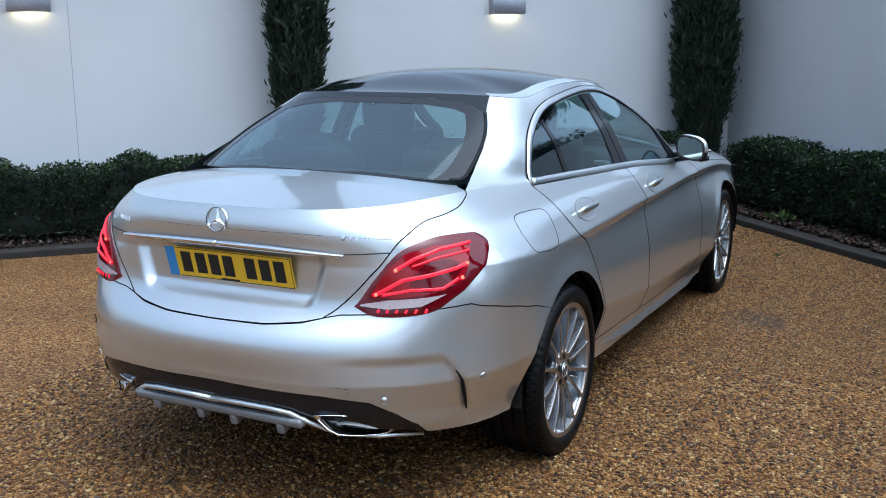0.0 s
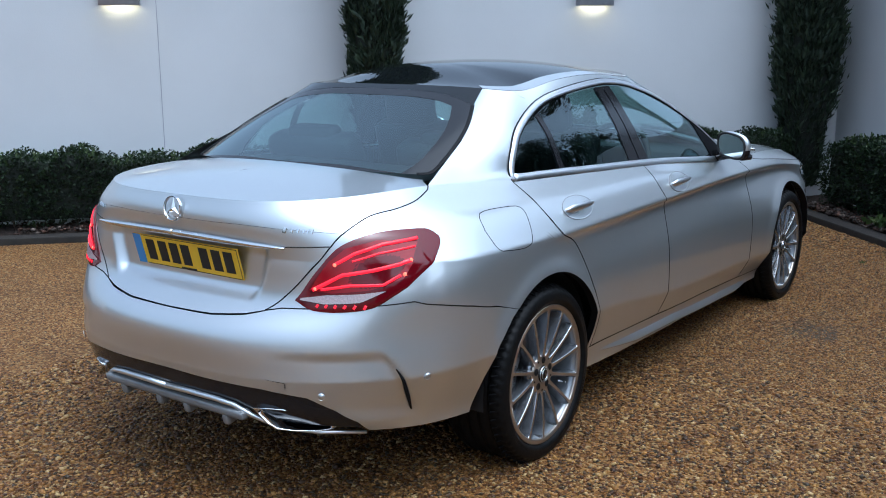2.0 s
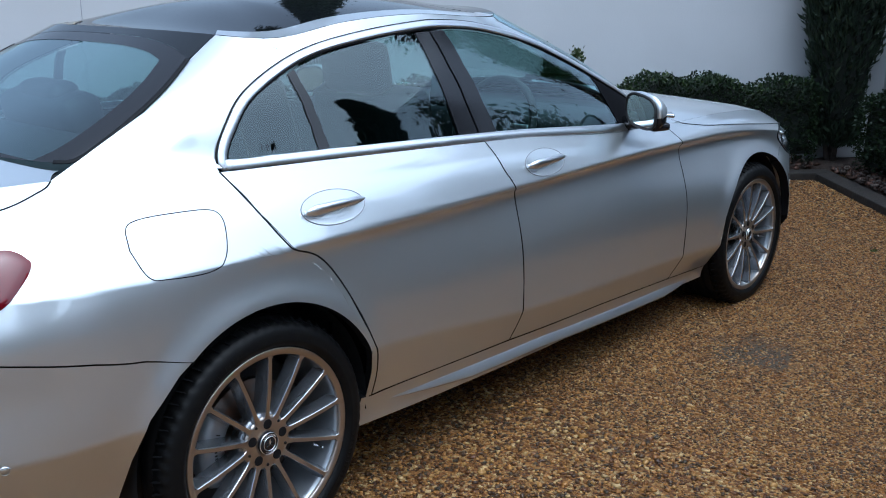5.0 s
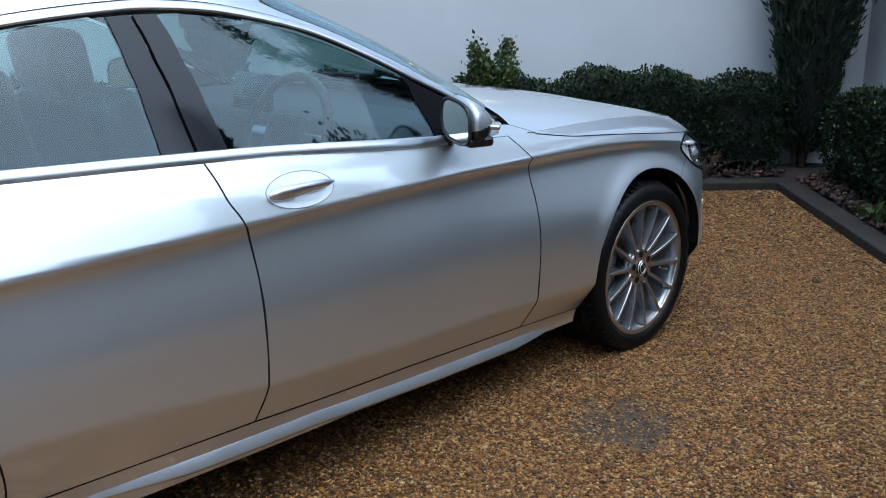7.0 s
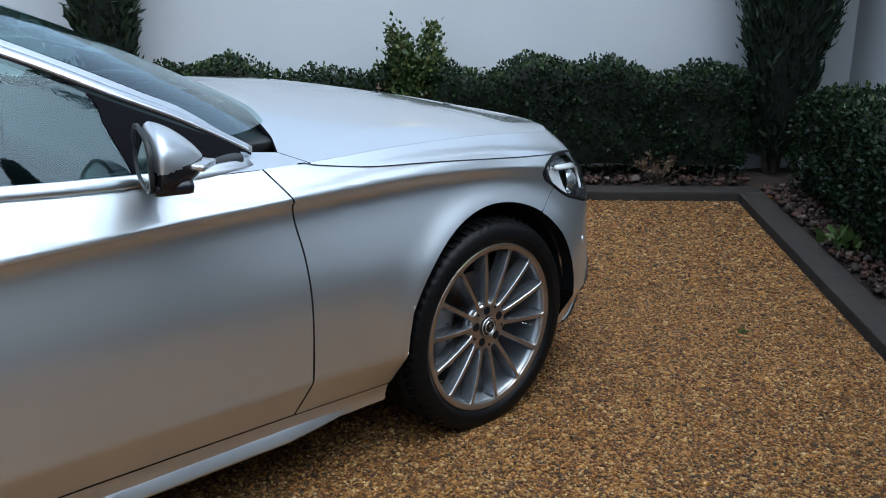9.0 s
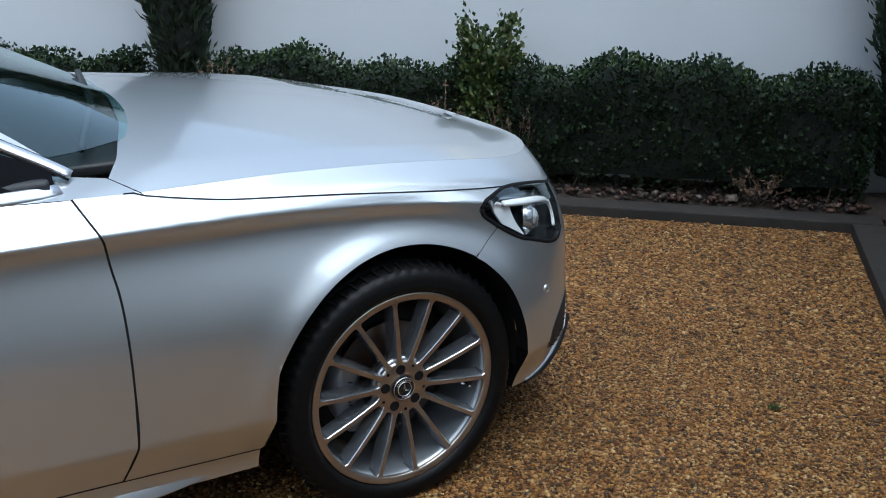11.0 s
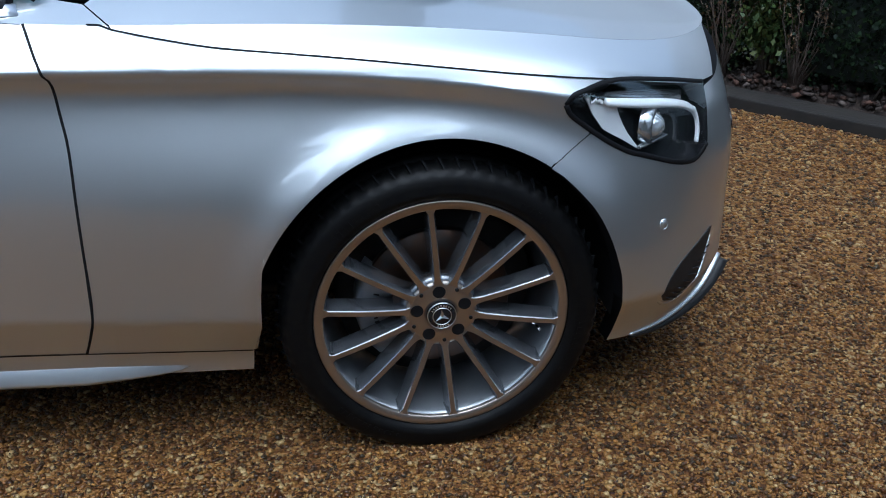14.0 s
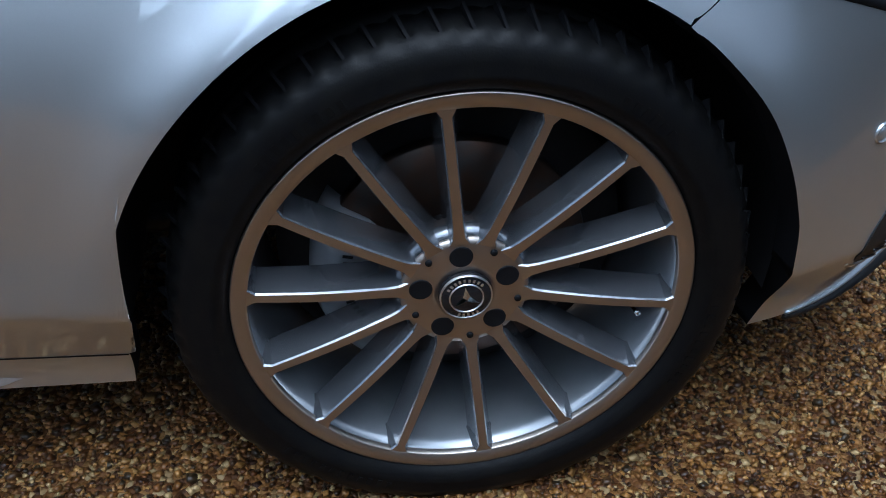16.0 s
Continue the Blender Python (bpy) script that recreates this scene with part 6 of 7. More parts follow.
# ---- wheel housings, floor pan: dark shells that close the body from below ----
def housing(yc, side):
    vs, fs = [], []
    n = 26
    for i in range(n + 1):
        a = radians(-7 + 194 * i / n)
        for x in (0.58, 0.85):
            vs.append((side * x, yc + (ARCH + 0.006) * math.cos(a), 0.325 + (ARCH + 0.006) * math.sin(a)))
    for i in range(n):
        fs.append((2 * i, 2 * i + 1, 2 * i + 3, 2 * i + 2))
    c = len(vs)
    vs.append((side * 0.58, yc, 0.33))
    for i in range(n):
        fs.append((2 * i, 2 * i + 2, c))
    put("wheel_housing", mesh_from("wheel_housing", vs, fs, BLACK), car, "black wheel arch liner")


for yc in (0.0, 2.84):
    for side in (1, -1):
        housing(yc, side)
part("floor_pan", merge(box(1.56, 2.05, 0.03, 0.01, m=pose(0, 1.42, 0.205)), box(1.12, 3.9, 0.03, 0.01, m=pose(0, 1.46, 0.23)), box(1.0, 0.45, 0.03, 0.01, m=pose(0, -0.62, 0.42))), BLACK, car, "black underbody")


# ---- lamps, badges and fittings of the car ----
def over(name, surf, edges, material, parent, label="", n=20, m=8, lift=0.003, depth=0.004, both=True, bulge=None):
    return panel(name, [surf.patch(*edges, n, m, lift=lift, depth=depth, gap=0.0, bulge=bulge)], material, parent, label, both)


def bar(name, surf, pts, width, height, material, parent, label="", n=40, lift=0.0, both=True):
    return panel(name, [surf.strip(pts, width, height, n, lift=lift)], material, parent, label, both)


def nested(obs, parents):
    for o, p in zip(obs, parents):
        o.parent = p
    return obs


# rear lamps
low_in, tip = ("r", 0.488, 0.737), ("s", -0.535, 0.915)
lamp_bottom = [low_in, ("r", 0.549, 0.711), ("r", 0.636, 0.708), ("r", 0.711, 0.720), ("s", -0.742, 0.753), ("s", -0.70, 0.779)]
lamp_right = [("s", -0.70, 0.779), ("s", -0.624, 0.833), ("s", -0.562, 0.880), ("s", -0.540, 0.902), tip]
lamp_top = [("r", 0.575, 0.868), ("r", 0.603, 0.903), ("r", 0.640, 0.928), ("r", 0.687, 0.945), ("s", -0.588, 0.943), ("s", -0.553, 0.934), tip]
lamp_left = [low_in, ("r", 0.53, 0.80), ("r", 0.575, 0.868)]
lamp_bottom, lamp_right, lamp_top, lamp_left = (BODY.curve(e, 6) for e in (lamp_bottom, lamp_right, lamp_top, lamp_left))
tails = over("rear_lamp", BODY, (lamp_bottom, lamp_right, lamp_top, lamp_left), TAILDEEP, car, "red rear lamp, lit", 36, 22, lift=0.003, depth=0.02, bulge=lambda s, t: 0.007 * (np.sin(math.pi * np.clip(s, 0, 1)) * np.sin(math.pi * np.clip(t, 0, 1))) ** 0.35)
LG = 0.0115
inner_b = [("r", 0.535, 0.772), ("r", 0.60, 0.765), ("r", 0.70, 0.775), ("s", -0.705, 0.805)]
nested(over("lens", BODY, (inner_b, [("s", -0.705, 0.805), ("s", -0.66, 0.865), ("s", -0.625, 0.905)], [("r", 0.585, 0.862), ("r", 0.62, 0.905), ("r", 0.68, 0.930), ("s", -0.625, 0.922)], [("r", 0.535, 0.772), ("r", 0.56, 0.82), ("r", 0.585, 0.862)]), TAILRED, None, "bright red lens", 20, 12, lift=LG - 0.002, depth=0.003), tails)
guides = ([("r", 0.600, 0.852), ("r", 0.646, 0.884), ("r", 0.70, 0.907), ("s", -0.619, 0.915)], [("r", 0.545, 0.774), ("r", 0.624, 0.821), ("r", 0.699, 0.834), ("s", -0.672, 0.855)],
          [("r", 0.645, 0.862), ("r", 0.70, 0.882), ("s", -0.64, 0.893)], [("r", 0.57, 0.776), ("r", 0.65, 0.790), ("r", 0.728, 0.790), ("s", -0.711, 0.816)])
for g, w in zip(guides, (0.011, 0.012, 0.006, 0.009)):
    nested(bar("light_guide", BODY, g, w, 0.004, REDLIGHT, None, "glowing red light strip", 40, LG - 0.001), tails)
for spot in (("r", 0.603, 0.853), ("r", 0.553, 0.778), ("s", -0.70, 0.818), ("s", -0.672, 0.856)):
    p, nrm = BODY.at(*spot, LG + 0.003)
    for sgn, par in ((1, tails[0]), (-1, tails[1])):
        bm = lathe([(0.0, 0.003), (0.004, 0.002), (0.0062, -0.002)], 14)
        q = Vector((sgn * p.x, p.y, p.z))
        nn = Vector((sgn * nrm.x, nrm.y, nrm.z))
        part("bulb", bm, REDHOT, par, "bright red lamp spot", m=Matrix.Translation(q) @ nn.to_track_quat("X", "Z").to_matrix().to_4x4())
nested(over("reversing_lens", BODY, ([("r", 0.508, 0.740), ("r", 0.586, 0.731), ("r", 0.68, 0.738), ("s", -0.765, 0.765)], [("s", -0.765, 0.765), ("s", -0.752, 0.772)], [("r", 0.511, 0.746), ("r", 0.586, 0.760), ("r", 0.68, 0.766), ("s", -0.752, 0.774)], [("r", 0.508, 0.740), ("r", 0.511, 0.746)]), TAILCLEAR, None, "clear ribbed reversing lens", 26, 5, lift=LG, depth=0.003), tails)
for k in range(6):
    nested(bar("led_dash", BODY, [("r", 0.562 + 0.026 * k, 0.7205 - 0.0006 * k), ("r", 0.566 + 0.026 * k, 0.7295)], 0.008, 0.003, REDLIGHT, None, "small red dash", 4, LG - 0.005), tails)

# boot: bright strip, plate recess lip, plate, badge, lettering bars
bar("boot_strip", BODY, [("r", 0.0, 0.913), ("r", 0.2, 0.911), ("r", 0.40, 0.903), ("r", 0.455, 0.900)], lambda t: 0.020 - 0.014 * t**3, 0.012, CHROME, car, "polished strip above the plate", 50, 0.006)
# the crease's shade is drawn as a thin dark band
bar("boot_crease", BODY, [("r", 0.44, 0.901), ("r", 0.52, 0.904), ("r", 0.582, 0.907)], 0.004, 0.0012, mat("shut_line_dark", (0.03, 0.031, 0.032), 0.7), boot, "fine crease line beside the strip", 16)
plate_m = pose(0.010, -0.8895, 0.8315, 0, 0, 0) @ pose(0, 0, 0, 14, 0, 0)
plate = part("number_plate", box(0.522, 0.006, 0.111, 0.003, m=plate_m @ pose(0, -0.026, 0.0)), PLATEY, car, "yellow rear number plate with dark bars", False)
part("blue_band", box(0.040, 0.0012, 0.109, m=plate_m @ pose(-0.2405, -0.0295, 0)), PLATEB, plate, "blue band", False)
for k, x in enumerate((-0.180, -0.118, -0.060, -0.002, 0.088, 0.148, 0.206)):
    part("dark_bar", box(0.043, 0.0016, 0.076, 0.0007, 1, m=plate_m @ pose(x + 0.004, -0.0296, 0.002)), INK, plate, "", False)
part("maker_bar", box(0.075, 0.0012, 0.008, m=plate_m @ pose(0.0, -0.0296, -0.049)), INK, plate, "", False)
part("plate_border", merge(*[box(w, 0.0012, h, m=plate_m @ pose(x, -0.0294, z)) for w, h, x, z in ((0.470, 0.002, 0.022, 0.0525), (0.470, 0.002, 0.022, -0.0525), (0.002, 0.105, 0.2575, 0))]), INK, plate, "thin dark line", False)
for x in (-0.15, 0.15):
    part("plate_screw", lathe([(0, -0.0325), (0.004, -0.032), (0.005, -0.0285)], 12, "z"), SATIN, plate, "", m=plate_m @ pose(x, 0, 0.045 if x > 0 else -0.045) @ Matrix.Rotation(radians(-90), 4, "X") @ pose(0, 0, 0, 180, 0, 0))


def star(radius, ring, depth):
    bm = lathe([(radius - ring, 0.0), (radius - ring * 0.7, depth), (radius - ring * 0.3, depth), (radius, 0.0), (radius - ring, 0.0)], 48)
    for k in range(3):
        a = 2 * math.pi * k / 3
        pts = [Vector((0.001, 0, radius - ring * 0.6)), Vector((0.0, -radius * 0.20, radius * 0.115)), Vector((depth, 0, 0)), Vector((0.0, radius * 0.20, radius * 0.115))]
        vs = [bm.verts.new(Matrix.Rotation(a, 3, "X") @ p) for p in pts]
        bm.faces.new((vs[0], vs[1], vs[2]))
        bm.faces.new((vs[0], vs[2], vs[3]))
    bmesh.ops.recalc_face_normals(bm, faces=bm.faces)
    return bm


p, nrm = BODY.at("r", 0.004, 0.990, 0.002)
part("badge", star(0.043, 0.006, 0.008), CHROME, car, "round chrome three-pointed emblem on the boot", False, m=Matrix.Translation((0.006, p.y - 0.002, p.z)) @ Vector((0, -1, 0.12)).to_track_quat("X", "Z").to_matrix().to_4x4())
for base, sgn, sizes in ((0.443, 1, (0.016, 0.012, 0.012, 0.010, 0.006, 0.010)), (0.420, -1, (0.012, 0.011, 0.011, 0.011, 0.009))):
    x = base
    for wv in sizes:
        V, F, _ = BODY.strip([("r", x + wv / 2, 0.947), ("r", x + wv / 2 + 0.002, 0.960 if wv < 0.015 else 0.963)], wv * 0.8, 0.003, 4)
        V = [(sgn * a, b, c) for a, b, c in V]
        put("chrome_bar", mesh_from("chrome_bar", V, F if sgn > 0 else [f[::-1] for f in F], CHROME, False), boot, "")
        x += wv * 1.45

# rear bumper: lower silver lip, exhaust ends, vents, sensors
part("diffuser_lip", merge(*[tube([(sg * x, y, z) for x, y, z in ((0.0, -1.022, 0.396), (0.12, -1.021, 0.398), (0.235, -1.016, 0.396), (0.305, -1.006, 0.388), (0.364, -0.984, 0.358), (0.423, -0.944, 0.325), (0.47, -0.918, 0.313), (0.56, -0.872, 0.307), (0.67, -0.782, 0.304))], lambda t: 0.011 - 0.005 * t, 8) for sg in (1, -1)]), PAINT, car, "silver lip along the lower bumper")
under = []
for sg in (1, -1):
    for x in (0.07, 0.26):
        under.append(box(0.030, 0.20, 0.042, 0.010, m=pose(sg * x, -0.91, 0.350, 14, 0, 0)))
under.append(box(0.70, 0.20, 0.030, 0.01, m=pose(0, -0.915, 0.372, 10, 0, 0)))
GREYDIFF = mat("grey_diffuser", (0.22, 0.225, 0.23), 0.45, metal=0.3)
for b_ in under[:-1]:
    part("diffuser_fin", b_, GREYDIFF, car, "grey fin under the rear bumper")
part("diffuser_plate", under[-1], GREYDIFF, car, "grey underside of the rear bumper")


def exhaust(sgn):
    """A flat wedge-shaped bright frame round a dark opening."""
    outer = [(0.383, 0.391), (0.408, 0.394), (0.45, 0.395), (0.50, 0.389), (0.55, 0.371), (0.582, 0.347), (0.594, 0.328), (0.590, 0.318), (0.565, 0.314), (0.51, 0.316), (0.455, 0.325), (0.425, 0.345), (0.398, 0.375)]
    bm = bmesh.new()
    c = (sum(a for a, _ in outer) / len(outer), sum(b for _, b in outer) / len(outer))
    yy = lambda x: -0.998 + 0.28 * max(0.0, x - 0.38) + 1.55 * max(0.0, x - 0.42) ** 1.6
    rows = []
    for a, b in outer:
        d = Vector((c[0] - a, c[1] - b))
        k = 0.006 / max(d.length, 1e-6)
        ia, ib = a + d.x * k * 1.6, b + d.y * k
        rows.append([bm.verts.new((sgn * q, yy(q) + dy, z)) for q, z, dy in ((a, b, 0.03), (a, b, 0.0), ((a + ia) / 2, (b + ib) / 2, -0.004), (ia, ib, 0.0), (ia, ib, 0.07))])
    for i in range(len(rows)):
        r0, r1 = rows[i], rows[(i + 1) % len(rows)]
        for j in range(4):
            bm.faces.new((r0[j], r0[j + 1], r1[j + 1], r1[j]))
    bmesh.ops.recalc_face_normals(bm, faces=bm.faces)
    ex = part("exhaust_trim", bm, CHROME, car, "chrome wedge-shaped exhaust end")
    bm = bmesh.new()
    bm.faces.new([bm.verts.new((sgn * (a + (c[0] - a) * 0.1), yy(a) + 0.06, b + (c[1] - b) * 0.12)) for a, b in outer])
    part("dark_inside", bm, SEAL_SHADE, ex, "dark opening", False)


exhaust(1)
exhaust(-1)
panel("bumper_vent", [BODY.strip([("s", -0.760, 0.529), ("s", -0.752, 0.512), ("s", -0.731, 0.462), ("s", -0.708, 0.415), ("s", -0.690, 0.378)], lambda t: 0.002 + 0.011 * np.sin(math.pi * np.clip(0.05 + 0.85 * t, 0, 1)), 0.002, 40, lift=0.0015)], SEAL_SHADE, car, "dark slot in the bumper's corner")


def sensor(tag, a, b, par):
    p, n = BODY.at(tag, a, b, 0.0)
    for sgn in (1, -1):
        q, nn = Vector((sgn * p.x, p.y, p.z)), Vector((sgn * n.x, n.y, n.z))
        part("parking_sensor", lathe([(0.0, 0.002), (0.0085, 0.0022), (0.0090, 0.0005), (0.0100, 0.0005), (0.0105, 0.0030), (0.0118, 0.0028), (0.0125, 0.0)], 28), PAINT, par, "round silver parking sensor", m=Matrix.Translation(q) @ nn.to_track_quat("X", "Z").to_matrix().to_4x4())


sensor("r", 0.602, 0.447, rear_bumper)
sensor("s", -0.669, 0.490, rear_bumper)
sensor("s", 3.305, 0.493, bumper)
over("tow_cover", BODY, ([("r", 0.438, 0.470), ("r", 0.500, 0.466)], [("r", 0.500, 0.466), ("r", 0.500, 0.487)], [("r", 0.438, 0.494), ("r", 0.500, 0.487)], [("r", 0.438, 0.470), ("r", 0.438, 0.494)]), PAINT, rear_bumper, "small square cover", 6, 4, lift=0.0012, both=False)

# dark shut lines between the panels
LINE = mat("shut_line", (0.012, 0.012, 0.013), 0.8, spec=0.1)
for pts, dp in ((GAP_R, rear_doors), (GAP_B, front_doors), (GAP_F, front_doors)):
    nested(bar("shut_line", BODY, BODY.curve(S(*pts), 5), 0.0050, 0.0007, LINE, None, "dark gap at the door's edge", 70, 0.0002), dp)
bar("boot_gap", BODY, BODY.curve([("r", 0.395, 0.70), ("r", 0.463, 0.755), ("r", 0.538, 0.84), ("r", 0.584, 0.905)] + BOOT_SIDE[1:] + [shoulder(-0.398)], 5), 0.0042, 0.0007, LINE, boot, "dark gap beside the boot lid", 80, 0.0003)
bar("bonnet_gap", BODY, [shoulder(2.212), shoulder(2.232)] + BODY.curve(EDGE_B, 5), 0.0032, 0.0008, LINE, bonnet, "fine dark gap beside the bonnet", 90, 0.0012)
sill_line = [(0.391, 0.3185), (1.037, 0.306), (1.6, 0.284), (2.138, 0.2605), (2.462, 0.246)]
bar("sill_gap", BODY, S(*sill_line), 0.0035, 0.0006, LINE, car, "dark gap over the sill", 60, 0.0002)

# fuel flap on the near side: a rounded panel outlined by its gap
flap_pts = [("s", -0.322, 0.90), ("s", -0.306, 0.945), ("s", -0.262, 0.957), ("s", -0.17, 0.957), ("s", -0.085, 0.951), ("s", -0.062, 0.928), ("s", -0.078, 0.875), ("s", -0.105, 0.838), ("s", -0.16, 0.822), ("s", -0.26, 0.829), ("s", -0.305, 0.842), ("s", -0.322, 0.90)]
bar("flap_gap", BODY, BODY.curve(flap_pts, 5), 0.0028, 0.0006, LINE, quarter[0], "fine dark gap round the fuel flap", 90, 0.0, both=False)


# door handles in their shells
# grey of the ring that draws the handle shell's shadow line
SHELLSHADE = mat("gap_grey", (0.26, 0.265, 0.27), 0.5)


def handle(y0, y1, z, par):
    yc = (y0 + y1) / 2
    made = None
    for sgn, dp in ((1, par[0]), (-1, par[1])):
        V, F = ([], []) if made is None else (made, [])
        n, m_ = 28, 8
        for j in range(m_ + 1 if made is None else 0):
            r = j / m_
            for i in range(n):
                a = 2 * math.pi * i / n
                y, zz = yc + (y1 - y0) * 0.5 * r * math.cos(a), z - 0.006 + 0.042 * r * math.sin(a)
                u, v = BODY.find("s", y, zz) if r > 0 else BODY.find("s", yc, z - 0.006)
                nr = BODY.normal(np.array(u), np.array(v))
                sink = 0.0015 - 0.004 * max(0.0, 1 - r**4)
                V.append(BODY(u, v) + nr * (sink + 0.0035 * (1 - r**3)))
        for j in range(m_):
            for i in range(n):
                F.append((j * n + i, j * n + (i + 1) % n, (j + 1) * n + (i + 1) % n, (j + 1) * n + i))
        V = np.array(V)
        made = V
        F = facing(V, F)
        put("handle_shell", mesh_from("handle_shell", [(sgn * a, b, c) for a, b, c in V], F if sgn > 0 else [f[::-1] for f in F], PAINT), dp, "rounded silver shell behind the handle")
        ring = [("s", yc + (y1 - y0) * 0.5 * math.cos(a), z - 0.006 + 0.042 * math.sin(a)) for a in np.linspace(0, 2 * math.pi, 33)]
        rim = BODY.strip(ring, 0.0022, 0.0016, 64, lift=0.001)
        put("shell_edge", mesh_from("shell_edge", [(sgn * a, b, c) for a, b, c in rim[0]], rim[1], SHELLSHADE), dp, "fine shadow line round the shell")
        bm = bmesh.new()
        rows = []
        k = 22
        for i in range(k + 1):
            t = i / k
            y = y0 + 0.006 + (y1 - y0 - 0.012) * t
            p, nn = BODY.at("s", y, z + 0.004 * math.sin(math.pi * t) + 0.006 * (t - 0.5), 0.0)
            hgt = 0.0175 * (1 - 0.5 * t) * min(1.0, 0.45 + 4 * min(t, 1 - t))
            off = 0.012 + 0.022 * math.sin(math.pi * min(1, max(0, t))) ** 0.6
            th = 0.010
            row = [bm.verts.new(((p + nn * (off + o * th)).x * sgn, (p + nn * (off + o * th)).y, p.z + w * hgt)) for o, w in ((-0.6, -0.7), (0.2, -1.0), (0.8, -0.6), (1.0, 0.0), (0.8, 0.7), (0.2, 1.0), (-0.6, 0.7))]
            rows.append(row)
        for i in range(k):
            for j in range(7):
                bm.faces.new((rows[i][j], rows[i][(j + 1) % 7], rows[i + 1][(j + 1) % 7], rows[i + 1][j]))
        bm.faces.new(rows[0])
        bm.faces.new(rows[-1][::-1])
        bmesh.ops.recalc_face_normals(bm, faces=bm.faces)
        part("handle", bm, SATIN, dp, "chrome door handle")


handle(0.165, 0.384, 0.908, rear_doors)
handle(1.102, 1.318, 0.898, front_doors)

# sill blade
def sill_blade():
    """A sloping shelf along the sill, thinning to nothing at both ends."""
    n = 90
    uv = BODY.line([("s", 0.48, 0.276), ("s", 0.70, 0.268), ("s", 0.90, 0.262), ("s", 1.25, 0.254), ("s", 1.75, 0.226), ("s", 2.15, 0.216), ("s", 2.335, 0.208)], n)
    P = BODY(uv[:, 0], uv[:, 1])
    t = np.linspace(0, 1, n + 1)
    k = (np.clip(5 * t, 0, 1) ** 0.8 * np.clip(9 * (1 - t), 0, 1) ** 0.6)[:, None]
    rows = np.stack([P + (0.0, 0, 0.003), P + k * (0.003, 0, -0.002), P + k * (0.013, 0, -0.026), P + k * (0.0135, 0, -0.028), P + k * (0.007, 0, -0.037), P + k * (-0.014, 0, -0.040)], 1)
    q = rows.shape[1]
    F = [(i * q + j, i * q + j + 1, (i + 1) * q + j + 1, (i + 1) * q + j) for i in range(n) for j in range(q - 1)]
    return rows.reshape(-1, 3), F, len(F)


panel("sill_blade", [sill_blade()], PAINT, car, "silver blade along the sill")


# mirrors
def mirror(sgn):
    cx, cy, cz = 0.922, 1.768, 1.010
    shell = {}
    for half in ("cap", "base"):
        bm = bmesh.new()
        bmesh.ops.create_uvsphere(bm, u_segments=40, v_segments=32, radius=1.0)
        bmesh.ops.rotate(bm, verts=bm.verts, matrix=Matrix.Rotation(math.pi / 2, 3, "Y"))
        for v in bm.verts:
            x, y, z = v.co
            y2 = y * (0.104 if y > 0 else 0.026)
            wx, wz = 0.086, 0.066
            q = 2.8
            r = (abs(x) ** q + abs(z) ** q) ** (1 / q)
            f = (math.hypot(x, z) / r) if r > 1e-6 else 1.0
            k = 1 - 0.38 * max(0, y) ** 1.6
            g = 1.0 if half == "cap" else 0.985
            v.co = (sgn * (x * f * wx * k * g - 0.015 * max(0, y)), y2 * g, (z * f * wz * k - 0.012 * x - 0.018 * max(0, y)) * (1.0 if half == "cap" else 0.985))
        if half == "cap":
            cut = [v for v in bm.verts if v.co.z < -0.020 + 0.10 * max(0.0, -v.co.y) * 0 + 0.12 * v.co.y]
            bmesh.ops.delete(bm, geom=cut, context="VERTS")
        shell[half] = bm
    body = part("door_mirror", shell["base"], BLACKGLOSS, car, "door mirror with a silver cap and black base", m=pose(sgn * cx, cy, cz, 0, 0, -sgn * 17))
    part("mirror_cap", shell["cap"], PAINT, body, "silver upper cap", m=pose(sgn * cx, cy, cz, 0, 0, -sgn * 17))
    # black underside and lamp strip
    part("mirror_foot", merge(tube([(sgn * 0.80, 1.83, 0.945), (sgn * 0.86, 1.81, 0.958), (sgn * 0.91, 1.79, 0.968)], lambda t: 0.030 - 0.006 * t, 10), box(0.15, 0.085, 0.030, 0.013, m=pose(sgn * 0.922, 1.79, 0.961, 0, sgn * 6, -sgn * 17))), BLACKGLOSS, body, "black mirror foot")
    g = bmesh.new()
    n = 36
    vs = []
    for i in range(n):
        a = 2 * math.pi * i / n
        x, z = math.cos(a), math.sin(a)
        r = (abs(x) ** 3 + abs(z) ** 3) ** (1 / 3)
        vs.append(g.verts.new((sgn * x / r * 0.075, -0.0275, z / r * 0.055 - 0.012 * x)))
    g.faces.new(vs)
    bmesh.ops.recalc_face_normals(g, faces=g.faces)
    part("mirror_glass", g, mat("mirror_silver", (0.42, 0.47, 0.47), 0.01, metal=1.0), body, "mirror glass", False, m=pose(sgn * cx, cy, cz, 0, 0, -sgn * 17))
    part("glass_rim", tube([(sgn * math.cos(a) / (abs(math.cos(a)) ** 3 + abs(math.sin(a)) ** 3) ** (1 / 3) * 0.078, -0.026, math.sin(a) / (abs(math.cos(a)) ** 3 + abs(math.sin(a)) ** 3) ** (1 / 3) * 0.058 - 0.012 * math.cos(a)) for a in np.linspace(0, 2 * math.pi, 40, endpoint=False)], 0.006, 6, True), BLACK, body, "black rim round the glass", m=pose(sgn * cx, cy, cz, 0, 0, -sgn * 17))
    part("turn_lamp", box(0.050, 0.075, 0.014, 0.005, m=pose(sgn * 0.966, 1.842, 0.992, 0, sgn * 4, sgn * 38)), LAMPGREY, body, "clear indicator strip")


mirror(1)
mirror(-1)

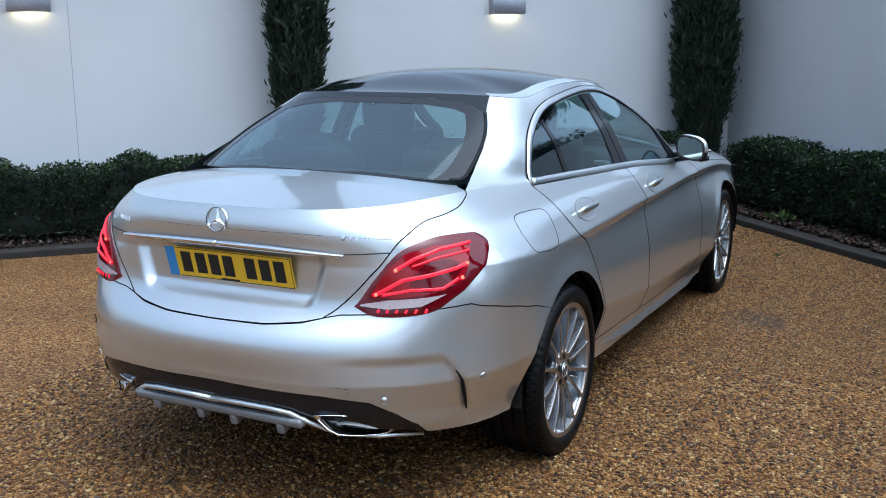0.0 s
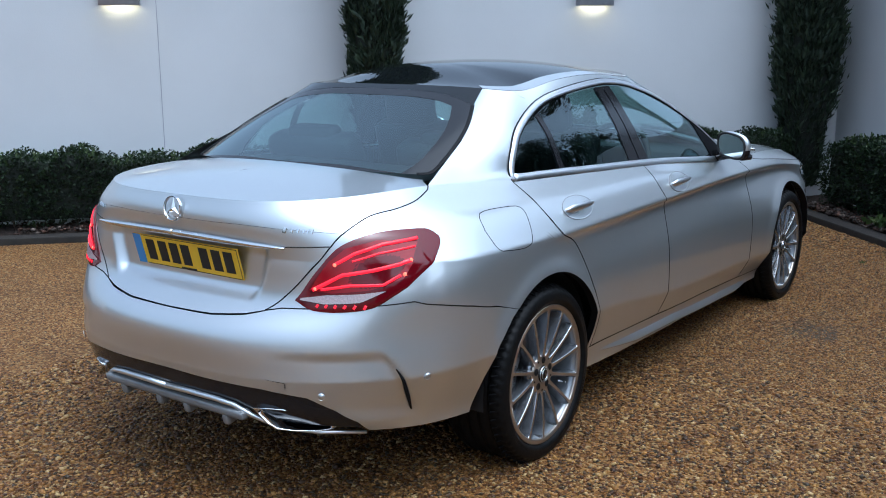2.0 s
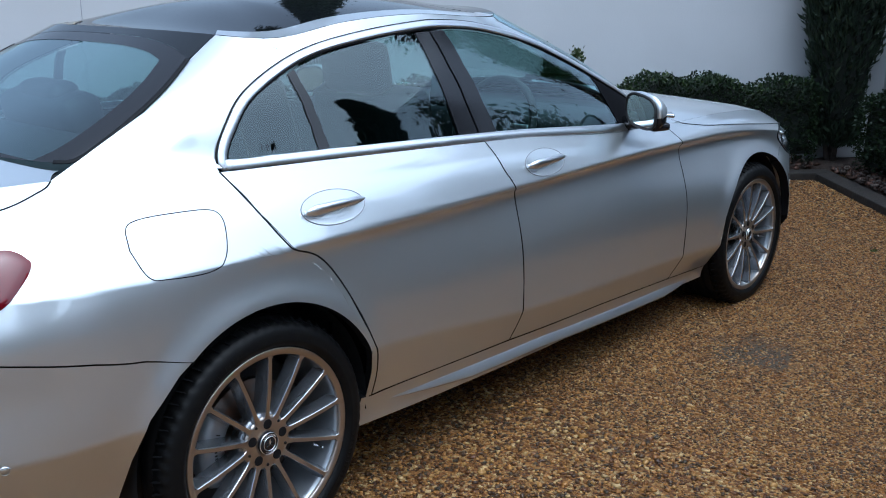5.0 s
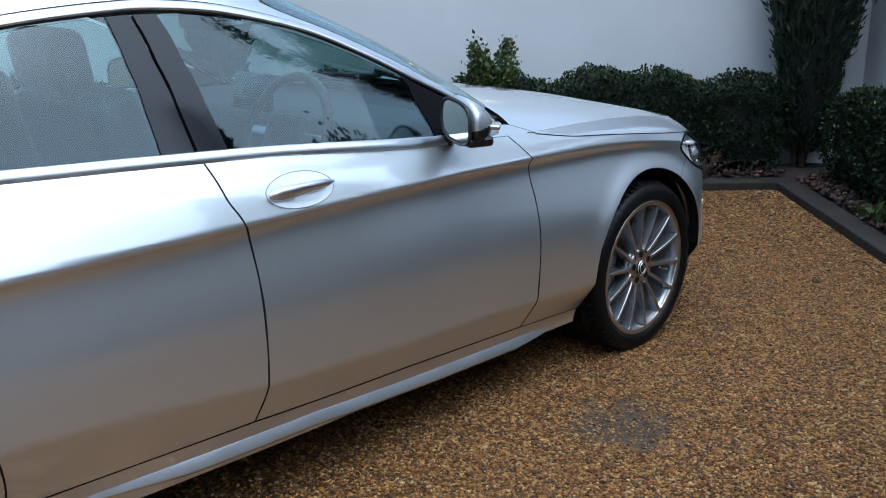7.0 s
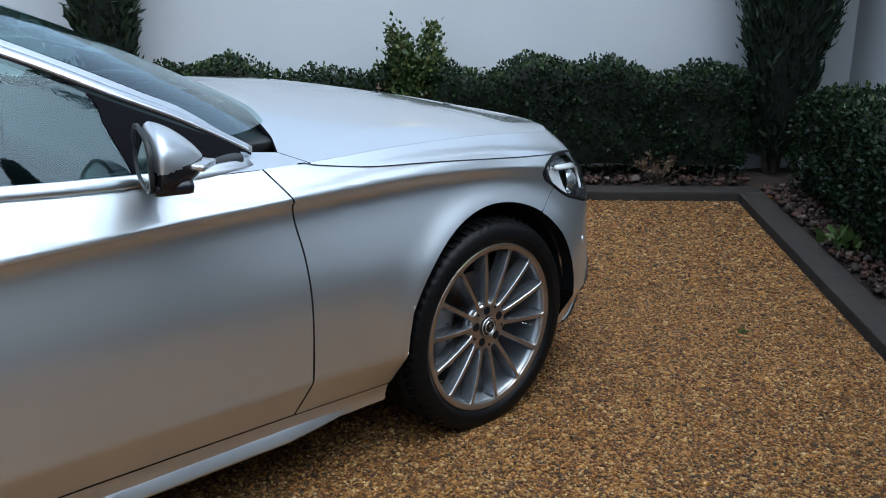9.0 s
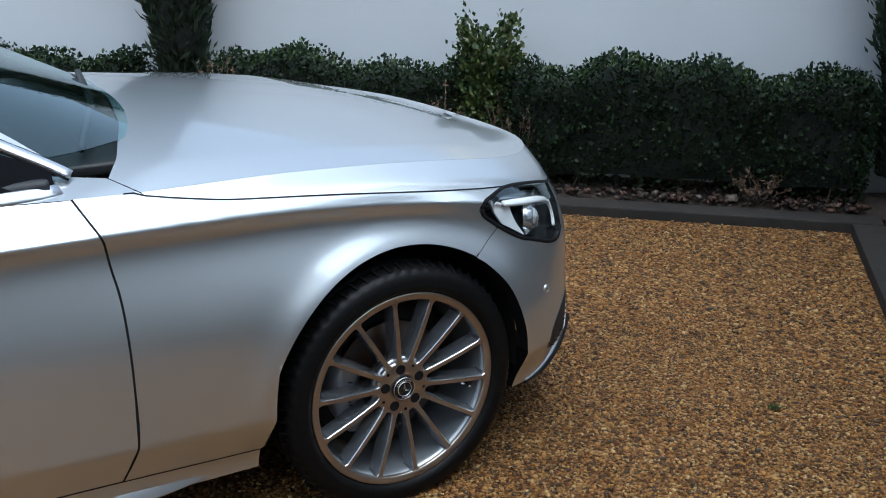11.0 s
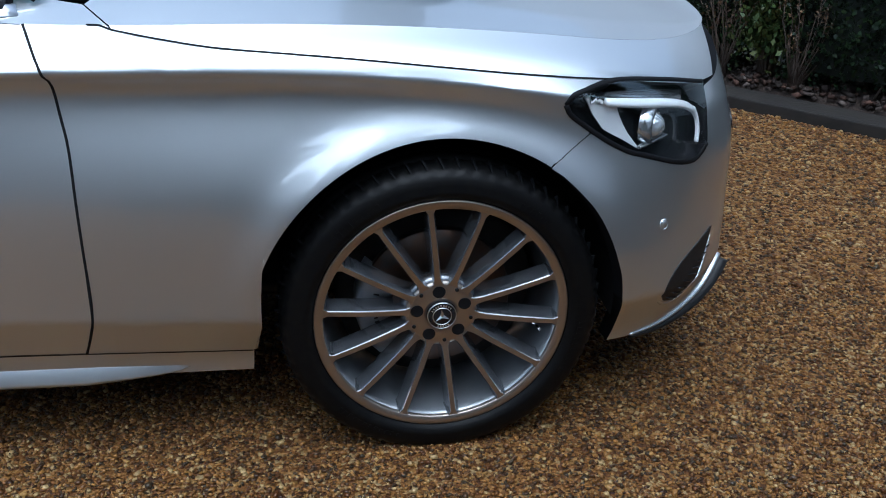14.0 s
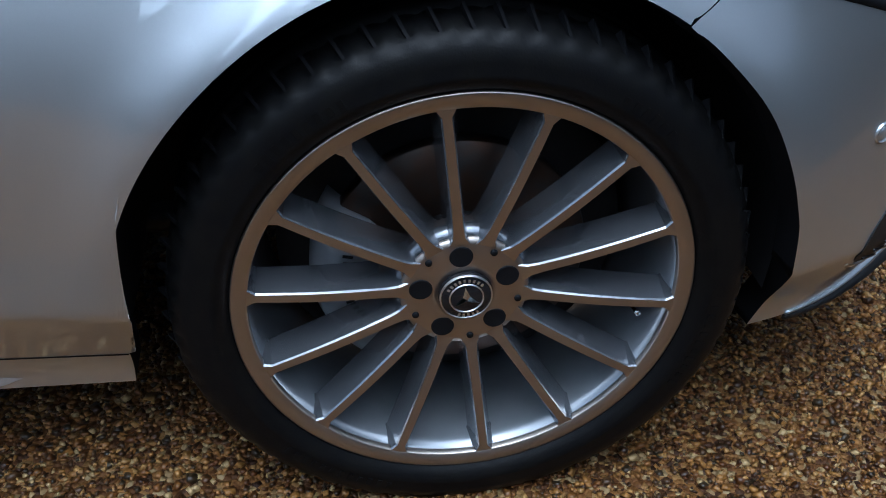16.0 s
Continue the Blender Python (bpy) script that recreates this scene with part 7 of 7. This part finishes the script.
# head lamps: dark bowl, bright strip, projector, clear cover
hl_low = [("s", 3.071, 0.760), ("s", 3.090, 0.733), ("s", 3.150, 0.691), ("s", 3.207, 0.660), ("s", 3.246, 0.648), ("s", 3.321, 0.622), ("s", 3.375, 0.615), ("f", 0.776, 0.636)]
hl_front = [("f", 0.776, 0.636), ("f", 0.750, 0.694), ("f", 0.700, 0.745)]
hl_top = [("s", 3.071, 0.760), ("s", 3.097, 0.782), ("s", 3.176, 0.794), ("s", 3.30, 0.776), ("f", 0.700, 0.745)]
hl_rear = [("s", 3.071, 0.760), ("s", 3.0712, 0.7602)]
hl_low, hl_front, hl_top = (BODY.curve(e, 6) for e in (hl_low, hl_front, hl_top))
hedges4 = (hl_low, hl_front, hl_top, hl_rear)
heads = panel("head_lamp", [BODY.patch(*hedges4, 34, 18, lift=-0.045, depth=0.0, gap=0.0)], LAMPDARK, car, "head lamp with a bright daylight strip")
hb = BODY.line(hl_low, 60)
ht = BODY.line(hl_top, 60)
ring_uv = np.vstack([hb, BODY.line(hl_front, 20)[1:], ht[::-1][1:]])
P_, N_ = BODY(ring_uv[:, 0], ring_uv[:, 1]), BODY.normal(ring_uv[:, 0], ring_uv[:, 1])
kk = len(ring_uv)
Vw = np.vstack([P_ - N_ * 0.001, P_ - N_ * 0.05])
Fw = [(i, (i + 1) % kk, kk + (i + 1) % kk, kk + i) for i in range(kk)]
for sgn, par in ((1, heads[0]), (-1, heads[1])):
    put("lamp_rim", mesh_from("lamp_rim", [(sgn * a, b, c) for a, b, c in Vw], Fw, BLACKGLOSS), par, "black inner wall of the lamp")
nested(bar("seal", BODY, hl_low, 0.010, 0.003, SEAL_SHADE, None, "black seal round the lamp", 50, -0.001), heads)
nested(bar("seal", BODY, hl_top, 0.010, 0.003, SEAL_SHADE, None, "black seal round the lamp", 50, -0.001), heads)
nested(bar("daylight_strip", BODY, BODY.curve([("s", 3.160, 0.768), ("s", 3.219, 0.760), ("s", 3.309, 0.744), ("s", 3.368, 0.725), ("s", 3.396, 0.696), ("s", 3.402, 0.668), ("s", 3.397, 0.642)], 6), lambda t: 0.006 + 0.013 * np.clip(1 - (2 * t - 0.7) ** 4, 0, 1), 0.008, DRL, None, "white daylight strip", 60, -0.020), heads)
nested(over("reflector", BODY, ([("s", 3.119, 0.764), ("s", 3.135, 0.730), ("s", 3.160, 0.700), ("s", 3.245, 0.655)], [("s", 3.245, 0.655), ("s", 3.215, 0.690), ("s", 3.198, 0.716)], [("s", 3.152, 0.776), ("s", 3.170, 0.766), ("s", 3.186, 0.748), ("s", 3.198, 0.716)], [("s", 3.119, 0.764), ("s", 3.152, 0.776)]), DRL, None, "pale inner reflector", 14, 8, lift=-0.024, depth=0.01), heads)
nested(over("upper_reflector", BODY, (BODY.curve([("s", 3.165, 0.781), ("s", 3.219, 0.774), ("s", 3.309, 0.756), ("s", 3.375, 0.738)], 4), [("s", 3.375, 0.738), ("s", 3.380, 0.752)], BODY.curve([("s", 3.175, 0.788), ("s", 3.24, 0.782), ("s", 3.32, 0.768), ("s", 3.380, 0.752)], 4), [("s", 3.165, 0.781), ("s", 3.175, 0.788)]), LAMPGREY, None, "ribbed grey upper reflector", 20, 4, lift=-0.030, depth=0.006), heads)
pc, nc = BODY.at("s", 3.283, 0.698, -0.030)
for sgn, par in ((1, heads[0]), (-1, heads[1])):
    q = Vector((sgn * pc.x, pc.y, pc.z))
    fwd = Vector((sgn * 0.55, 0.83, 0.02))
    mm = Matrix.Translation(q) @ fwd.to_track_quat("X", "Z").to_matrix().to_4x4()
    part("projector", lathe([(0.0, 0.024), (0.014, 0.021), (0.024, 0.012), (0.029, 0.0), (0.030, -0.012)], 36), mat("projector_glass", (0.75, 0.78, 0.8), 0.02, metal=0.7, coat=1.0), par, "round glass projector", m=mm)
    part("projector_ring", lathe([(0.029, -0.010), (0.032, 0.006), (0.038, 0.002), (0.040, -0.02)], 36), LAMPGREY, par, "bright ring round the projector", m=mm)
    part("lamp_fin", box(0.012, 0.085, 0.006, 0.002, m=Matrix.Translation(q + Vector((sgn * 0.005, 0.0, -0.030))) @ pose(0, 0, 0, 6, 0, sgn * 32)), LAMPGREY, par)
nested(over("cover_glass", BODY, hedges4, CLEAR, None, "clear lamp cover", 34, 14, lift=0.001, depth=0.0), heads)
for o in [o for o in bpy.data.objects if o.name.startswith("cover_glass")]:
    o.visible_shadow = False

# front bumper: side intake and the splitter
panel("side_intake", [BODY.patch([("s", 3.325, 0.318), ("s", 3.335, 0.300), ("s", 3.367, 0.287)], BODY.curve([("s", 3.367, 0.287), ("s", 3.395, 0.311), ("s", 3.425, 0.343), ("s", 3.445, 0.395), ("s", 3.460, 0.432)], 5), [("s", 3.455, 0.433), ("s", 3.460, 0.432)], BODY.curve([("s", 3.325, 0.318), ("s", 3.333, 0.346), ("s", 3.361, 0.386), ("s", 3.412, 0.416), ("s", 3.455, 0.433)], 5), 6, 20, lift=0.002, depth=0.003, gap=0.0)], BLACK, car, "black mesh side intake")
for k in range(9):
    bar("mesh_rib", BODY, [("s", 3.338 + 0.013 * k, 0.312 + 0.010 * k), ("s", 3.372 + 0.010 * k, 0.297 + 0.012 * k)], 0.0022, 0.003, BLACKGLOSS, bumper, "", 6, 0.003)
bar("intake_lip", BODY, BODY.curve([("s", 3.322, 0.300), ("s", 3.345, 0.282), ("s", 3.378, 0.284), ("s", 3.408, 0.312), ("s", 3.440, 0.352), ("s", 3.462, 0.410)], 6), lambda t: 0.003 + 0.009 * np.sin(math.pi * np.clip(0.08 + 0.85 * t, 0, 1)), lambda t: 0.0006 + 0.0025 * np.sin(math.pi * np.clip(0.05 + 0.9 * t, 0, 1)), PAINT, bumper, "silver lip under the intake", 40, 0.0)
bar("splitter", BODY, BODY.curve([("s", 3.28, 0.202), ("s", 3.36, 0.210), ("f", 0.735, 0.228), ("f", 0.69, 0.258), ("f", 0.64, 0.305)], 6), lambda t: 0.004 + 0.012 * t, lambda t: 0.003 + 0.008 * t, PAINT, bumper, "silver splitter edge", 40, 0.0)
bar("splitter_foot", BODY, BODY.curve([("s", 3.28, 0.195), ("s", 3.36, 0.200), ("f", 0.73, 0.212), ("f", 0.68, 0.240), ("f", 0.625, 0.290)], 6), 0.010, lambda t: 0.006 + 0.030 * t, BLACK, bumper, "black lower edge of the splitter", 40, -0.002)
panel("grille", [BODY.patch([("f", 0.02, 0.44), ("f", 0.3, 0.44), ("f", 0.50, 0.47)], [("f", 0.50, 0.47), ("f", 0.54, 0.60)], [("f", 0.02, 0.68), ("f", 0.3, 0.67), ("f", 0.54, 0.60)], [("f", 0.02, 0.44), ("f", 0.02, 0.68)], 16, 8, lift=0.003, depth=0.003, gap=0.0)], BLACKGLOSS, car, "black front grille")
bp_, bn_ = DECK.at("t", 0.002, 3.53, 0.0)
part("bonnet_badge", lathe([(0.0, 0.004), (0.022, 0.003), (0.027, -0.001)], 30), CHROME, bonnet, "round bonnet badge", m=Matrix.Translation((0, bp_.y, bp_.z)) @ Vector((0, 0.45, 0.9)).to_track_quat("X", "Z").to_matrix().to_4x4())
# wipers under the screen
for a, b in (((0.60, 2.18, 0.965), (-0.05, 2.33, 1.035)), ((-0.02, 2.33, 1.02), (-0.60, 2.17, 0.97))):
    part("wiper", tube([a, ((a[0] + b[0]) / 2, (a[1] + b[1]) / 2 + 0.03, (a[2] + b[2]) / 2 + 0.012), b], 0.009, 7), BLACK, car, "black wiper arm")

# ---- cabin ----
def seat_at(x, y, rear=False):
    root = put("seat" if not rear else "rear_seat", None, car, "black leather seat with headrest")
    part("cushion", box(0.50, 0.50, 0.16, 0.05, 3, m=pose(x, y + 0.20, 0.52, -6)), SEAT, root)
    part("backrest", box(0.48, 0.14, 0.62, 0.055, 3, m=pose(x, y - 0.06, 0.84, 16)), SEAT, root)
    part("headrest", box(0.27, 0.10, 0.17, 0.045, 3, m=pose(x, y - (0.12 if rear else 0.19), 1.09 if rear else 1.205, 10)), SEAT, root, "rounded black headrest")
    part("headrest_posts", merge(*[tube([(x + d, y - 0.15, 1.06), (x + d, y - (0.13 if rear else 0.185), 1.08 if rear else 1.17)], 0.007, 6) for d in (-0.06, 0.06)]), SATIN, root)


seat_at(0.37, 1.02)
seat_at(-0.37, 1.02)
seat_at(0.36, 0.26, True)
seat_at(-0.36, 0.26, True)
part("cabin_floor", box(1.50, 2.5, 0.03, 0.01, m=pose(0, 1.0, 0.36)), LEATHER, car, "black cabin floor")
part("parcel_shelf", box(1.10, 0.46, 0.02, 0.008, m=pose(0, -0.20, 1.035)), LEATHER, car, "black rear shelf")
part("dashboard", merge(box(1.40, 0.42, 0.22, 0.07, 3, m=pose(0, 1.90, 0.85)), box(0.30, 0.60, 0.22, 0.05, 3, m=pose(0, 1.55, 0.62))), LEATHER, car, "black dashboard and centre console")
part("dash_screen", box(0.21, 0.014, 0.125, 0.006, m=pose(0.02, 1.70, 1.02, -8)), SCREEN, car, "upright dark display screen")
sw = put("steering_wheel", None, car, "black steering wheel with silver spokes")
sm = pose(0.37, 1.56, 0.93, 68, 0, 0)
part("rim", tube([sm @ Vector((0.185 * math.cos(a), 0.185 * math.sin(a), 0)) for a in np.linspace(0, 2 * math.pi, 40, endpoint=False)], 0.016, 8, True), LEATHER, sw)
part("hub", box(0.17, 0.13, 0.05, 0.022, 3, m=sm), LEATHER, sw)
part("spoke", merge(box(0.34, 0.03, 0.014, 0.005, m=sm), box(0.035, 0.17, 0.014, 0.005, m=sm @ pose(0, -0.09, 0))), SATIN, sw, "silver spokes")
part("headlining", merge(box(0.98, 0.85, 0.015, 0.005, m=pose(0, 0.85, 1.325))), LINING, car, "grey roof lining")
for sgn, par in ((1, front_doors[0]), (-1, front_doors[1])):
    part("door_lining", box(0.035, 1.05, 0.50, 0.012, m=pose(sgn * 0.765, 1.55, 0.70)), LEATHER, par, "black inner door lining")
for sgn, par in ((1, rear_doors[0]), (-1, rear_doors[1])):
    part("door_lining", box(0.035, 0.60, 0.52, 0.012, m=pose(sgn * 0.725, 0.66, 0.72)), LEATHER, par, "black inner door lining")
part("interior_mirror", box(0.22, 0.03, 0.055, 0.014, m=pose(0, 1.52, 1.26, 0, 0, 0)), BLACK, car, "black rear-view mirror")
# dark inner shells, added so that no daylight shows through the gaps
for size, at in (((0.02, 0.80, 0.60), (0.795, 0.70, 0.66)), ((0.02, 0.80, 0.60), (-0.795, 0.70, 0.66)), ((0.02, 1.30, 0.56), (0.81, 1.55, 0.60)), ((0.02, 1.30, 0.56), (-0.81, 1.55, 0.60)),
                 ((1.2, 0.9, 0.02), (0, 2.85, 0.80)), ((1.0, 0.02, 0.35), (0, -0.80, 0.80)), ((1.0, 0.5, 0.02), (0, -0.62, 0.93)), ((1.25, 0.02, 0.40), (0, 3.36, 0.5))):
    part("inner_panel", box(*size, m=pose(*at)), SEAL_SHADE, car, "dark inner panel")
